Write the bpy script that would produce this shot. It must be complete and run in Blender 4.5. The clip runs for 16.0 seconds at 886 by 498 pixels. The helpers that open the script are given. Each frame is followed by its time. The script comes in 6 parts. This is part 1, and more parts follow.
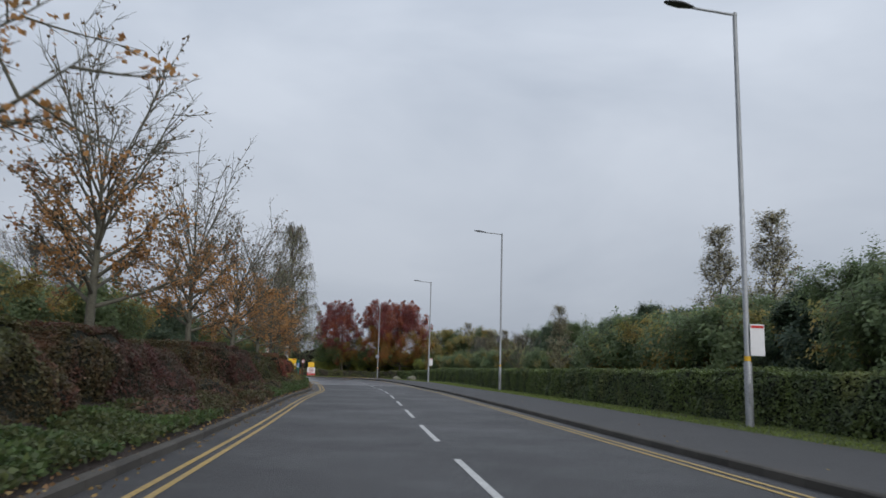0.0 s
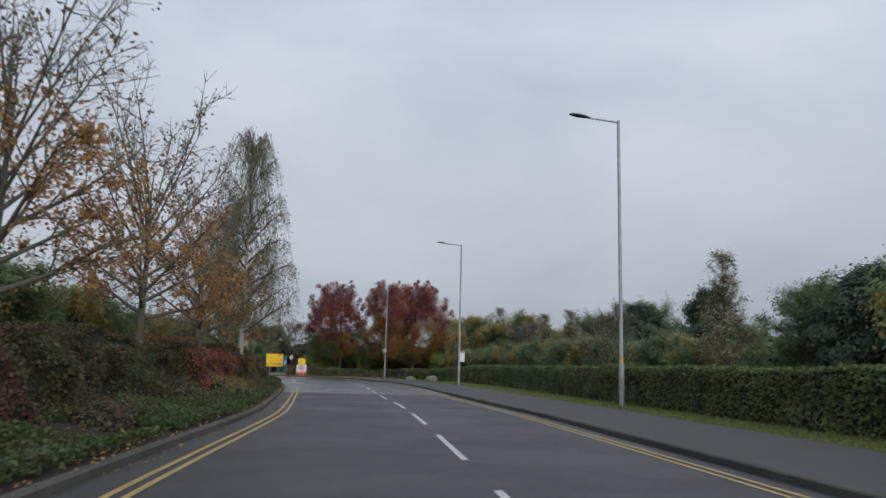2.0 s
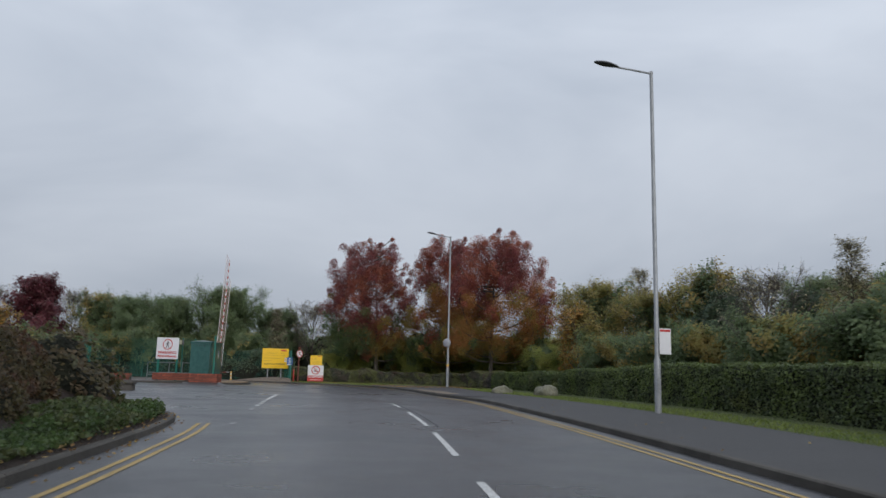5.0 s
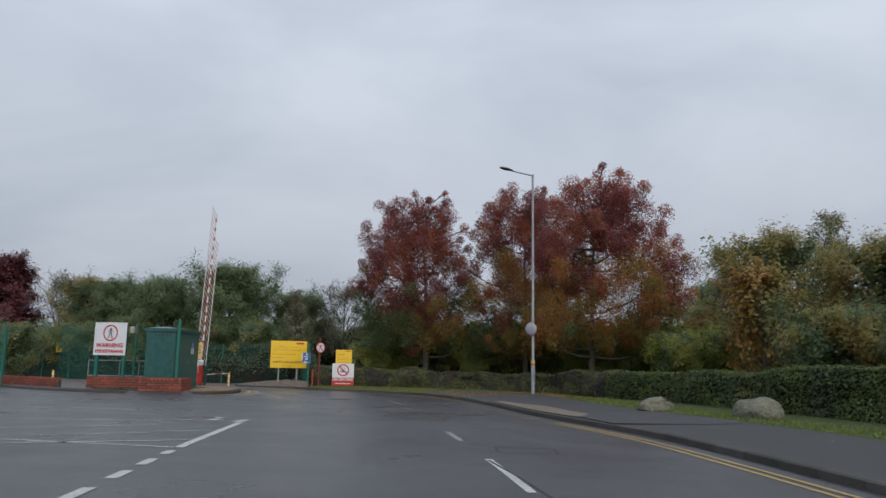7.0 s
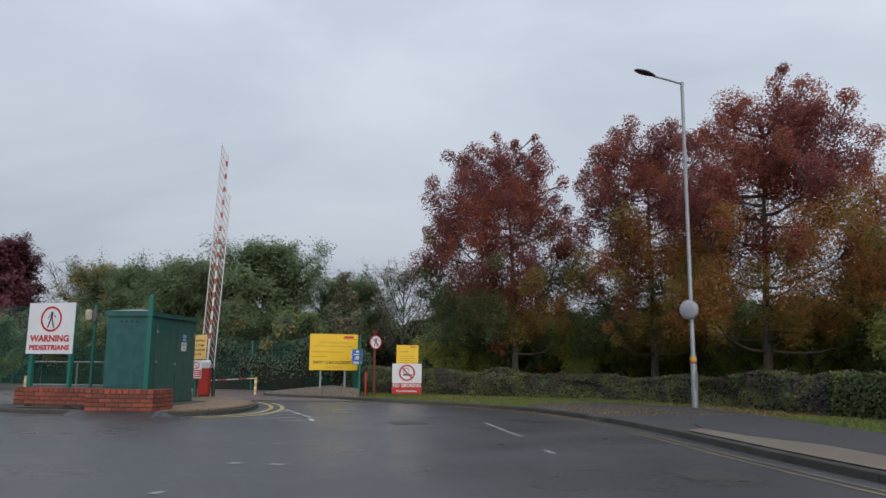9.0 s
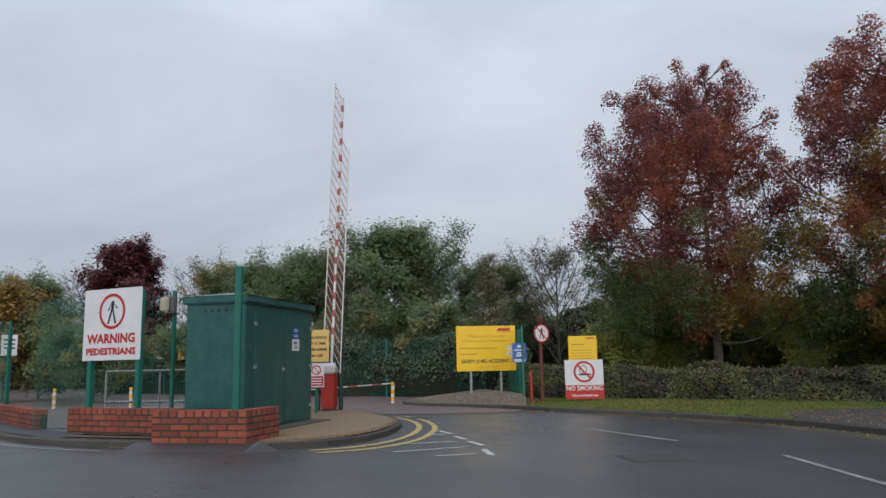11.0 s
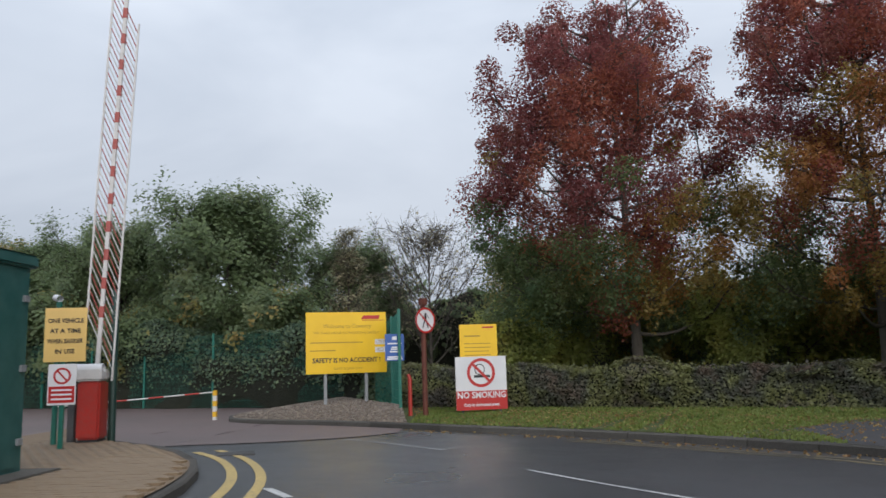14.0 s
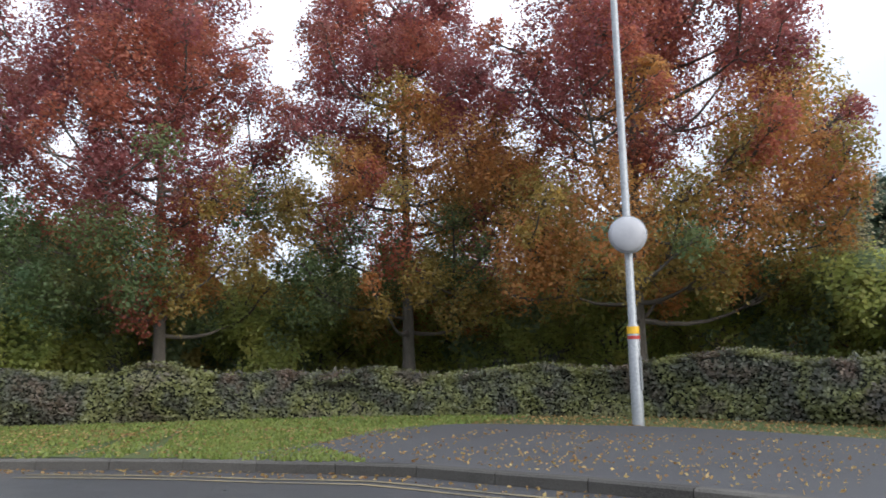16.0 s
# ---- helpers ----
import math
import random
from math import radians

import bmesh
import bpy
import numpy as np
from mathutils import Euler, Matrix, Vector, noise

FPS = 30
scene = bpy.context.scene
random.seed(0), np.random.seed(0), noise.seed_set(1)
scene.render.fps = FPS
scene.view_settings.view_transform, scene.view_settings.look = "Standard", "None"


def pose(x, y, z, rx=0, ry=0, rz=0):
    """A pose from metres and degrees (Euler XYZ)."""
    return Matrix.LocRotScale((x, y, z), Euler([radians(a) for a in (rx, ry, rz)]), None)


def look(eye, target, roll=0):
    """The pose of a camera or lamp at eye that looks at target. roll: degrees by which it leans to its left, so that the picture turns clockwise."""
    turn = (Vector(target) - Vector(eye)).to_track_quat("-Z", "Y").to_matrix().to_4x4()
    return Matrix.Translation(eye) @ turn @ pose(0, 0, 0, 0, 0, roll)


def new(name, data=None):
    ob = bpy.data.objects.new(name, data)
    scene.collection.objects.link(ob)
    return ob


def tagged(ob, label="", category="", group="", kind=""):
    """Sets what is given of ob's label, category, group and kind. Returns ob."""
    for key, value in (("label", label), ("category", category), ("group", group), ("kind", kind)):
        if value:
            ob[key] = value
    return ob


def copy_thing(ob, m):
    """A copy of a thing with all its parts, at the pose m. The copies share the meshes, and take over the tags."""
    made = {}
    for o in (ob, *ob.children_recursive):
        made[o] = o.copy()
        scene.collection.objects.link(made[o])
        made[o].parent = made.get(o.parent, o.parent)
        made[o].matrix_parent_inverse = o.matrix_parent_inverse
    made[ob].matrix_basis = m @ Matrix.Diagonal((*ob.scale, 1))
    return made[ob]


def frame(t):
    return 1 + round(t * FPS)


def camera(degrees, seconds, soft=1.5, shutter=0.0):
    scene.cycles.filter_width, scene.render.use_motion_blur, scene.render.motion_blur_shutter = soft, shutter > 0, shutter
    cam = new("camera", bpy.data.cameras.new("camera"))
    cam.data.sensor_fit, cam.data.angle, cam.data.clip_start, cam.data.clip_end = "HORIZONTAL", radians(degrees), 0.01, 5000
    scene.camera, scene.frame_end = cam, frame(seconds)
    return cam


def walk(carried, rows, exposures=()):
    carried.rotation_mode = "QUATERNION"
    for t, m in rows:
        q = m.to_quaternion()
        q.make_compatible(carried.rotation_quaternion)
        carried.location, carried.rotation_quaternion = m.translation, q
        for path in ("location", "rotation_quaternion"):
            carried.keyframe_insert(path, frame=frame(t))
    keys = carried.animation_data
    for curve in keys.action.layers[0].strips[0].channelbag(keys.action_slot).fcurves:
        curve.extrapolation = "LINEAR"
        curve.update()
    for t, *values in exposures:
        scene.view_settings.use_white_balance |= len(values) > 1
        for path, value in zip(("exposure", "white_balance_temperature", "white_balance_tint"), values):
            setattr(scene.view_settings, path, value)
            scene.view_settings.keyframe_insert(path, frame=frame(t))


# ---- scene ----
cam = camera(61.13, 16.0, shutter=0.15)
PATH = [
    (0, (0.000, 0.000, 1.189), (0.210, 1.962, 1.512), 1.58),
    (0.5, (0.089, 5.426, 1.165), (0.301, 7.388, 1.487), 1.67),
    (1, (0.098, 11.237, 1.227), (0.315, 13.200, 1.545), 1.57),
    (1.5, (0.038, 16.508, 1.212), (0.252, 18.471, 1.529), 1.40),
    (2, (0.112, 22.183, 1.226), (0.315, 24.147, 1.542), 1.43),
    (2.5, (0.157, 27.895, 1.210), (0.346, 29.861, 1.526), 1.81),
    (3, (0.117, 33.588, 1.211), (0.295, 35.554, 1.533), 1.65),
    (3.5, (0.000, 39.212, 1.205), (0.171, 41.178, 1.530), 1.41),
    (6, (-0.181, 63.172, 1.137), (-0.157, 65.147, 1.452), 1.46),
    (6.5, (-0.705, 67.105, 1.191), (-0.701, 69.081, 1.504), 1.28),
    (7, (-1.075, 70.389, 1.203), (-1.099, 72.365, 1.515), 1.00),
    (7.5, (-1.526, 73.576, 1.218), (-1.573, 75.551, 1.529), 0.81),
    (8, (-2.000, 76.470, 1.222), (-2.071, 78.445, 1.531), 0.70),
    (8.5, (-2.445, 79.044, 1.213), (-2.551, 81.017, 1.522), 0.54),
    (9, (-2.970, 81.285, 1.232), (-3.132, 83.255, 1.541), 0.53),
    (9.5, (-3.505, 83.116, 1.230), (-3.757, 85.076, 1.536), 0.22),
    (10, (-4.075, 84.786, 1.239), (-4.416, 86.733, 1.544), -0.28),
    (12.5, (-6.632, 90.886, 1.253), (-7.205, 92.777, 1.561), -1.72),
    (13, (-6.900, 92.017, 1.260), (-7.419, 93.925, 1.564), -1.58),
    (13.5, (-6.747, 92.955, 1.245), (-7.060, 94.907, 1.545), -1.93),
    (14, (-6.623, 93.767, 1.206), (-6.723, 95.742, 1.506), -1.80),
    (14.5, (-6.494, 94.243, 1.210), (-6.359, 96.216, 1.507), -1.60),
    (15, (-6.226, 94.825, 1.194), (-5.799, 96.757, 1.485), -1.50),
    (15.5, (-5.888, 95.408, 1.152), (-5.164, 97.249, 1.447), -1.20),
    (16, (-5.683, 95.825, 1.163), (-4.681, 97.532, 1.450), -1.30),
]
walk(cam, [(t, look(eye, target, roll)) for t, eye, target, roll in PATH], exposures=[(0, 0.14), (6, 0.14), (8.5, 0.18), (10, 0.22), (13, 0.28), (14, 0.4), (14.5, 0.52), (15, 0.8), (15.5, 1.1), (16, 1.38)])

# ---- world and light: an overcast autumn day ----
world = bpy.data.worlds.new("overcast_sky")
scene.world = world
world.use_nodes = True
wn, wl = world.node_tree.nodes, world.node_tree.links
wn.clear()
w_out = wn.new("ShaderNodeOutputWorld")
w_bg = wn.new("ShaderNodeBackground")
w_sky = wn.new("ShaderNodeTexSky")
w_sky.sky_type = "NISHITA"
w_sky.sun_disc = False
w_sky.sun_elevation = radians(23)
w_sky.sun_rotation = radians(159)
w_sky.air_density, w_sky.dust_density = 1.0, 4.0
w_grey = wn.new("ShaderNodeHueSaturation")
w_grey.inputs["Saturation"].default_value = 0.25
w_grey.inputs["Value"].default_value = 0.55
w_co = wn.new("ShaderNodeTexCoord")
w_map = wn.new("ShaderNodeMapping")
w_map.inputs["Scale"].default_value = (1.0, 1.0, 2.6)
w_noise = wn.new("ShaderNodeTexNoise")
w_noise.inputs["Scale"].default_value = 1.6
w_noise.inputs["Detail"].default_value = 5.0
w_noise.inputs["Roughness"].default_value = 0.5
w_noise.inputs["Distortion"].default_value = 0.4
w_ramp = wn.new("ShaderNodeValToRGB")
w_ramp.color_ramp.elements[0].position, w_ramp.color_ramp.elements[0].color = 0.33, (3.9, 4.47, 5.4, 1)
w_ramp.color_ramp.elements[1].position, w_ramp.color_ramp.elements[1].color = 0.68, (5.8, 6.35, 7.25, 1)
w_mix = wn.new("ShaderNodeMix")
w_mix.data_type = "RGBA"
w_mix.inputs["Factor"].default_value = 0.86
w_bg.inputs["Strength"].default_value = 0.08
wl.new(w_sky.outputs["Color"], w_grey.inputs["Color"])
wl.new(w_co.outputs["Generated"], w_map.inputs["Vector"])
wl.new(w_map.outputs["Vector"], w_noise.inputs["Vector"])
wl.new(w_noise.outputs["Fac"], w_ramp.inputs["Fac"])
wl.new(w_grey.outputs["Color"], w_mix.inputs["A"])
wl.new(w_ramp.outputs["Color"], w_mix.inputs["B"])
# an overcast dome is brightest overhead
w_sep = wn.new("ShaderNodeSeparateXYZ")
w_grad = wn.new("ShaderNodeMapRange")
w_grad.inputs["From Min"].default_value, w_grad.inputs["From Max"].default_value = 0.0, 1.0
w_grad.inputs["To Min"].default_value, w_grad.inputs["To Max"].default_value = 0.95, 2.05
w_mul = wn.new("ShaderNodeVectorMath")
w_mul.operation = "SCALE"
wl.new(w_co.outputs["Generated"], w_sep.inputs["Vector"])
wl.new(w_sep.outputs["Z"], w_grad.inputs["Value"])
wl.new(w_mix.outputs["Result"], w_mul.inputs[0])
wl.new(w_grad.outputs["Result"], w_mul.inputs["Scale"])
wl.new(w_mul.outputs["Vector"], w_bg.inputs["Color"])
wl.new(w_bg.outputs["Background"], w_out.inputs["Surface"])

sun_lamp = bpy.data.lights.new("sun", "SUN")
sun_lamp.energy, sun_lamp.angle, sun_lamp.color = 1.5, radians(60), (1.0, 0.97, 0.93)
sun = new("sun", sun_lamp)
sun.matrix_world = look((0, 0, 60), (-15, 40, 42))


# ---- materials ----
def nodes_of(name):
    m = bpy.data.materials.new(name)
    m.use_nodes = True
    t = m.node_tree
    return m, t, t.nodes["Principled BSDF"]


def rgb(c):
    return (*c, 1.0)


def mixed(t, fac, a, b):
    n = t.nodes.new("ShaderNodeMix")
    n.data_type = "RGBA"
    for key, v in (("Factor", fac), ("A", a), ("B", b)):
        if hasattr(v, "is_linked"):
            t.links.new(v, n.inputs[key])
        elif key == "Factor":
            n.inputs[key].default_value = v
        else:
            n.inputs[key].default_value = rgb(v)
    return n.outputs["Result"]


def noise_of(t, scale, detail=4.0, low=0.35, high=0.65, rough=0.6, where="Object", stretch=None):
    co = t.nodes.new("ShaderNodeTexCoord")
    n = t.nodes.new("ShaderNodeTexNoise")
    n.inputs["Scale"].default_value = scale
    n.inputs["Detail"].default_value = detail
    n.inputs["Roughness"].default_value = rough
    src = co.outputs[where]
    if stretch:
        mp = t.nodes.new("ShaderNodeMapping")
        mp.inputs["Scale"].default_value = stretch
        t.links.new(src, mp.inputs["Vector"])
        src = mp.outputs["Vector"]
    t.links.new(src, n.inputs["Vector"])
    r = t.nodes.new("ShaderNodeMapRange")
    r.inputs["From Min"].default_value, r.inputs["From Max"].default_value = low, high
    t.links.new(n.outputs["Fac"], r.inputs["Value"])
    return r.outputs["Result"]


def bumped(t, bsdf, height, strength, distance):
    b = t.nodes.new("ShaderNodeBump")
    b.inputs["Strength"].default_value, b.inputs["Distance"].default_value = strength, distance
    t.links.new(height, b.inputs["Height"])
    t.links.new(b.outputs["Normal"], bsdf.inputs["Normal"])


def surface(name, c1, c2, c3=None, rough=0.7, big=0.6, fine=30.0, bump=0.3, depth=0.005, metal=0.0, vary=0.0, stretch=None, rough2=None):
    """A two-scale surface: c1 and c2 in large patches, c3 as fine grain."""
    m, t, b = nodes_of(name)
    col = mixed(t, noise_of(t, big, stretch=stretch), c1, c2)
    fine_n = noise_of(t, fine, detail=3.0)
    if c3:
        f = t.nodes.new("ShaderNodeMath")
        f.operation = "MULTIPLY"
        f.inputs[1].default_value = 0.6
        t.links.new(fine_n, f.inputs[0])
        col = mixed(t, f.outputs[0], col, c3)
    if vary:
        info = t.nodes.new("ShaderNodeObjectInfo")
        h = t.nodes.new("ShaderNodeHueSaturation")
        r = t.nodes.new("ShaderNodeMapRange")
        r.inputs["To Min"].default_value, r.inputs["To Max"].default_value = 1 - vary, 1 + vary
        t.links.new(info.outputs["Random"], r.inputs["Value"])
        t.links.new(r.outputs["Result"], h.inputs["Value"])
        t.links.new(col, h.inputs["Color"])
        col = h.outputs["Color"]
    t.links.new(col, b.inputs["Base Color"])
    b.inputs["Roughness"].default_value, b.inputs["Metallic"].default_value = rough, metal
    if rough2 is not None:
        rr = t.nodes.new("ShaderNodeMapRange")
        rr.inputs["To Min"].default_value, rr.inputs["To Max"].default_value = rough, rough2
        t.links.new(noise_of(t, 0.35, detail=3.0), rr.inputs["Value"])
        t.links.new(rr.outputs["Result"], b.inputs["Roughness"])
    if bump:
        bumped(t, b, fine_n, bump, depth)
    return m


def foliage(name, colours, clump=0.5, clump_colours=None, value=0.25, through_light=0.45, strong=2.1):
    """Leaves: a colour for each leaf from the list, and a second list in clumps of the crown; strong: how light they are."""
    colours = [tuple(strong * v for v in c) for c in colours]
    clump_colours = clump_colours and [tuple(strong * v for v in c) for c in clump_colours]
    m, t, b = nodes_of(name)
    geo = t.nodes.new("ShaderNodeNewGeometry")

    def ramp(src, cols):
        r = t.nodes.new("ShaderNodeValToRGB")
        r.color_ramp.interpolation = "LINEAR"
        e = r.color_ramp.elements
        for i, c in enumerate(cols):
            p = i / max(1, len(cols) - 1)
            if i == 0:
                e[0].position, e[0].color = 0, rgb(c)
            elif i == len(cols) - 1:
                e[len(e) - 1].position, e[len(e) - 1].color = 1, rgb(c)
            else:
                k = e.new(p)
                k.color = rgb(c)
        t.links.new(src, r.inputs["Fac"])
        return r.outputs["Color"]

    col = ramp(geo.outputs["Random Per Island"], colours)
    if clump_colours:
        c2 = ramp(noise_of(t, clump, detail=3.0, low=0.3, high=0.7), clump_colours)
        col = mixed(t, 0.8, col, c2)
    h = t.nodes.new("ShaderNodeHueSaturation")
    w = t.nodes.new("ShaderNodeTexWhiteNoise")
    w.noise_dimensions = "1D"
    t.links.new(geo.outputs["Random Per Island"], w.inputs["W"])
    r = t.nodes.new("ShaderNodeMapRange")
    r.inputs["To Min"].default_value, r.inputs["To Max"].default_value = 1 - value, 1 + value
    t.links.new(w.outputs["Value"], r.inputs["Value"])
    t.links.new(r.outputs["Result"], h.inputs["Value"])
    t.links.new(col, h.inputs["Color"])
    t.links.new(h.outputs["Color"], b.inputs["Base Color"])
    b.inputs["Roughness"].default_value = 0.55
    tr = t.nodes.new("ShaderNodeBsdfTranslucent")
    t.links.new(h.outputs["Color"], tr.inputs["Color"])
    mx = t.nodes.new("ShaderNodeMixShader")
    mx.inputs["Fac"].default_value = through_light
    t.links.new(b.outputs["BSDF"], mx.inputs[1])
    t.links.new(tr.outputs["BSDF"], mx.inputs[2])
    t.links.new(mx.outputs["Shader"], t.nodes["Material Output"].inputs["Surface"])
    return m


ASPHALT = surface("asphalt_worn", (0.030, 0.0297, 0.0315), (0.019, 0.019, 0.0205), (0.062, 0.061, 0.06), rough=0.62, rough2=0.47, big=0.22, fine=55, bump=0.8, depth=0.01, stretch=(1.28, 0.2, 0.8))
ASPHALT_WET = surface("asphalt_damp", (0.052, 0.053, 0.058), (0.038, 0.039, 0.044), (0.074, 0.074, 0.076), rough=0.44, rough2=0.27, big=0.3, fine=60, bump=0.4, depth=0.006)
PATH_GREY = surface("footway_asphalt", (0.048, 0.047, 0.049), (0.036, 0.036, 0.038), (0.082, 0.08, 0.079), rough=0.78, big=0.8, fine=50, bump=0.7, depth=0.008)
PATH_DARK = surface("footway_patch_asphalt", (0.036, 0.035, 0.039), (0.048, 0.047, 0.05), (0.068, 0.067, 0.068), rough=0.7, big=0.8, fine=70, bump=0.5, depth=0.006)
YARD = surface("yard_surface", (0.135, 0.095, 0.09), (0.105, 0.078, 0.075), (0.165, 0.125, 0.118), rough=0.6, big=0.4, fine=50, bump=0.3)
KERB = surface("kerb_concrete", (0.062, 0.056, 0.048), (0.038, 0.034, 0.029), (0.10, 0.092, 0.082), rough=0.9, big=1.3, fine=60, bump=0.6, depth=0.005, vary=0.25)
BLOCKS = surface("block_paving", (0.225, 0.155, 0.092), (0.18, 0.124, 0.077), (0.26, 0.19, 0.118), rough=0.7, big=0.9, fine=60, bump=0.4, vary=0.05)
FLAG = surface("tactile_flag", (0.20, 0.155, 0.115), (0.15, 0.118, 0.09), (0.25, 0.20, 0.15), rough=0.8, big=1.0, fine=50, vary=0.15)
GRAVEL = surface("gravel", (0.19, 0.145, 0.11), (0.12, 0.095, 0.075), (0.27, 0.225, 0.18), rough=0.9, big=1.5, fine=35, bump=1.0, depth=0.03, vary=0.35)
GRASS_SOIL = surface("grass_ground", (0.075, 0.112, 0.022), (0.105, 0.13, 0.032), (0.045, 0.06, 0.017), rough=0.9, big=0.8, fine=30, bump=1.0, depth=0.03)
SOIL = surface("soil_litter", (0.035, 0.022, 0.016), (0.052, 0.032, 0.021), (0.018, 0.013, 0.01), rough=0.95, big=1.2, fine=25, bump=1.0, depth=0.04)
FIELD = surface("far_ground", (0.06, 0.075, 0.03), (0.08, 0.085, 0.04), (0.04, 0.05, 0.02), rough=0.95, big=0.05, fine=4, bump=0.4, depth=0.05)
WHITE_LINE = surface("white_road_paint", (0.62, 0.62, 0.60), (0.50, 0.50, 0.49), (0.16, 0.16, 0.16), rough=0.6, big=2.0, fine=22, bump=0.3, depth=0.002)
FAINT_LINE = surface("worn_white_road_paint", (0.36, 0.36, 0.36), (0.17, 0.17, 0.175), (0.11, 0.11, 0.115), rough=0.6, big=1.5, fine=18, bump=0.3, depth=0.002)
HATCH_LINE = surface("scuffed_white_road_paint", (0.60, 0.60, 0.59), (0.36, 0.36, 0.36), (0.12, 0.12, 0.125), rough=0.6, big=1.2, fine=14, bump=0.3, depth=0.002)
YELLOW_LINE = surface("yellow_road_paint", (0.50, 0.33, 0.085), (0.38, 0.26, 0.085), (0.12, 0.10, 0.06), rough=0.65, big=1.3, fine=24, bump=0.3, depth=0.002)
YELLOW_FAINT = surface("faint_yellow_road_paint", (0.30, 0.23, 0.105), (0.10, 0.088, 0.065), (0.07, 0.066, 0.058), rough=0.6, big=0.9, fine=20, bump=0.3, depth=0.002)
YELLOW_FRESH = surface("pale_yellow_road_paint", (0.56, 0.40, 0.125), (0.46, 0.33, 0.12), (0.24, 0.19, 0.1), rough=0.6, big=1.3, fine=24, bump=0.3, depth=0.002)
GREEN_DARK = surface("dark_green_pole_paint", (0.008, 0.03, 0.024), (0.012, 0.04, 0.032), rough=0.45, big=2.0, fine=20, bump=0.08)
JOINT_SAND = surface("joint_sand", (0.19, 0.13, 0.08), (0.15, 0.105, 0.068), (0.22, 0.16, 0.10), rough=0.95, big=2, fine=50, bump=0.4)
IRON = surface("cast_iron", (0.05, 0.048, 0.046), (0.035, 0.034, 0.034), (0.09, 0.085, 0.08), rough=0.6, metal=0.3, fine=60)
GALV = surface("galvanised_steel", (0.26, 0.27, 0.285), (0.19, 0.20, 0.21), (0.34, 0.35, 0.36), rough=0.5, big=3.0, fine=25, bump=0.1, metal=0.35)
LAMP_HEAD = surface("lamp_housing", (0.06, 0.062, 0.066), (0.09, 0.092, 0.096), rough=0.45, big=4, fine=40, bump=0.05)
GREEN_STEEL = surface("green_painted_steel", (0.008, 0.125, 0.092), (0.012, 0.145, 0.106), (0.022, 0.11, 0.085), rough=0.4, big=2.0, fine=20, bump=0.08)
HUT_GREEN = surface("dark_green_grp", (0.010, 0.064, 0.059), (0.017, 0.084, 0.077), (0.045, 0.118, 0.110), rough=0.3, big=0.9, fine=4, bump=0.04, stretch=(2.53, 2.53, 0.25))
BRICK = surface("red_brick", (0.25, 0.056, 0.03), (0.17, 0.042, 0.026), (0.30, 0.085, 0.046), rough=0.85, big=7.0, fine=60, bump=0.5, depth=0.004, vary=0.3)
MORTAR = surface("mortar", (0.06, 0.045, 0.04), (0.04, 0.032, 0.03), rough=0.95, big=5, fine=60, bump=0.5)
SIGN_WHITE = surface("sign_white", (0.66, 0.66, 0.68), (0.60, 0.60, 0.62), rough=0.4, big=2.0, fine=12, bump=0.02)
SIGN_YELLOW = surface("sign_yellow", (0.80, 0.50, 0.006), (0.74, 0.45, 0.006), rough=0.4, big=2.0, fine=12, bump=0.02)
SIGN_CREAM = surface("sign_cream", (0.68, 0.45, 0.14), (0.60, 0.40, 0.13), rough=0.45, big=2.0, fine=12, bump=0.02)
HOUSING = surface("weathered_housing", (0.42, 0.40, 0.30), (0.30, 0.28, 0.20), rough=0.6, big=6.0, fine=25, bump=0.05)
RED_FADED = surface("faded_red_paint", (0.36, 0.06, 0.05), (0.26, 0.048, 0.04), (0.4, 0.11, 0.095), rough=0.5, big=3.0, fine=20, bump=0.05)
SIGN_RED = surface("sign_red", (0.46, 0.018, 0.015), (0.40, 0.015, 0.014), rough=0.4, big=3.0, fine=20, bump=0.02)
SIGN_BLUE = surface("sign_blue", (0.015, 0.075, 0.30), (0.02, 0.09, 0.33), rough=0.4, big=3.0, fine=20, bump=0.02)
SIGN_DARK = surface("sign_black", (0.014, 0.014, 0.016), (0.02, 0.02, 0.022), rough=0.5, big=3.0, fine=20, bump=0.02)
SIGN_FAINT = surface("sign_faded_print", (0.42, 0.25, 0.02), (0.35, 0.2, 0.02), rough=0.5, big=3.0, fine=20, bump=0.02)
RED_STEEL = surface("red_painted_steel", (0.42, 0.022, 0.014), (0.34, 0.02, 0.014), (0.30, 0.05, 0.04), rough=0.4, big=3, fine=20, bump=0.05)
WHITE_STEEL = surface("white_painted_steel", (0.60, 0.58, 0.57), (0.5, 0.48, 0.47), rough=0.45, big=3, fine=20, bump=0.05)
YELLOW_STEEL = surface("yellow_painted_steel", (0.70, 0.40, 0.02), (0.6, 0.34, 0.02), rough=0.45, big=3, fine=20, bump=0.05)
RUST_STEEL = surface("rust_brown_paint", (0.11, 0.028, 0.018), (0.075, 0.02, 0.014), (0.16, 0.05, 0.03), rough=0.7, big=4, fine=25, bump=0.2)
MIRROR_BACK = surface("grey_mirror_back", (0.34, 0.34, 0.36), (0.28, 0.28, 0.30), rough=0.45, big=3, fine=20, bump=0.03)
ROCK = surface("boulder_stone", (0.19, 0.18, 0.13), (0.075, 0.08, 0.042), (0.25, 0.24, 0.19), rough=0.9, big=2.2, fine=14, bump=0.8, depth=0.03)
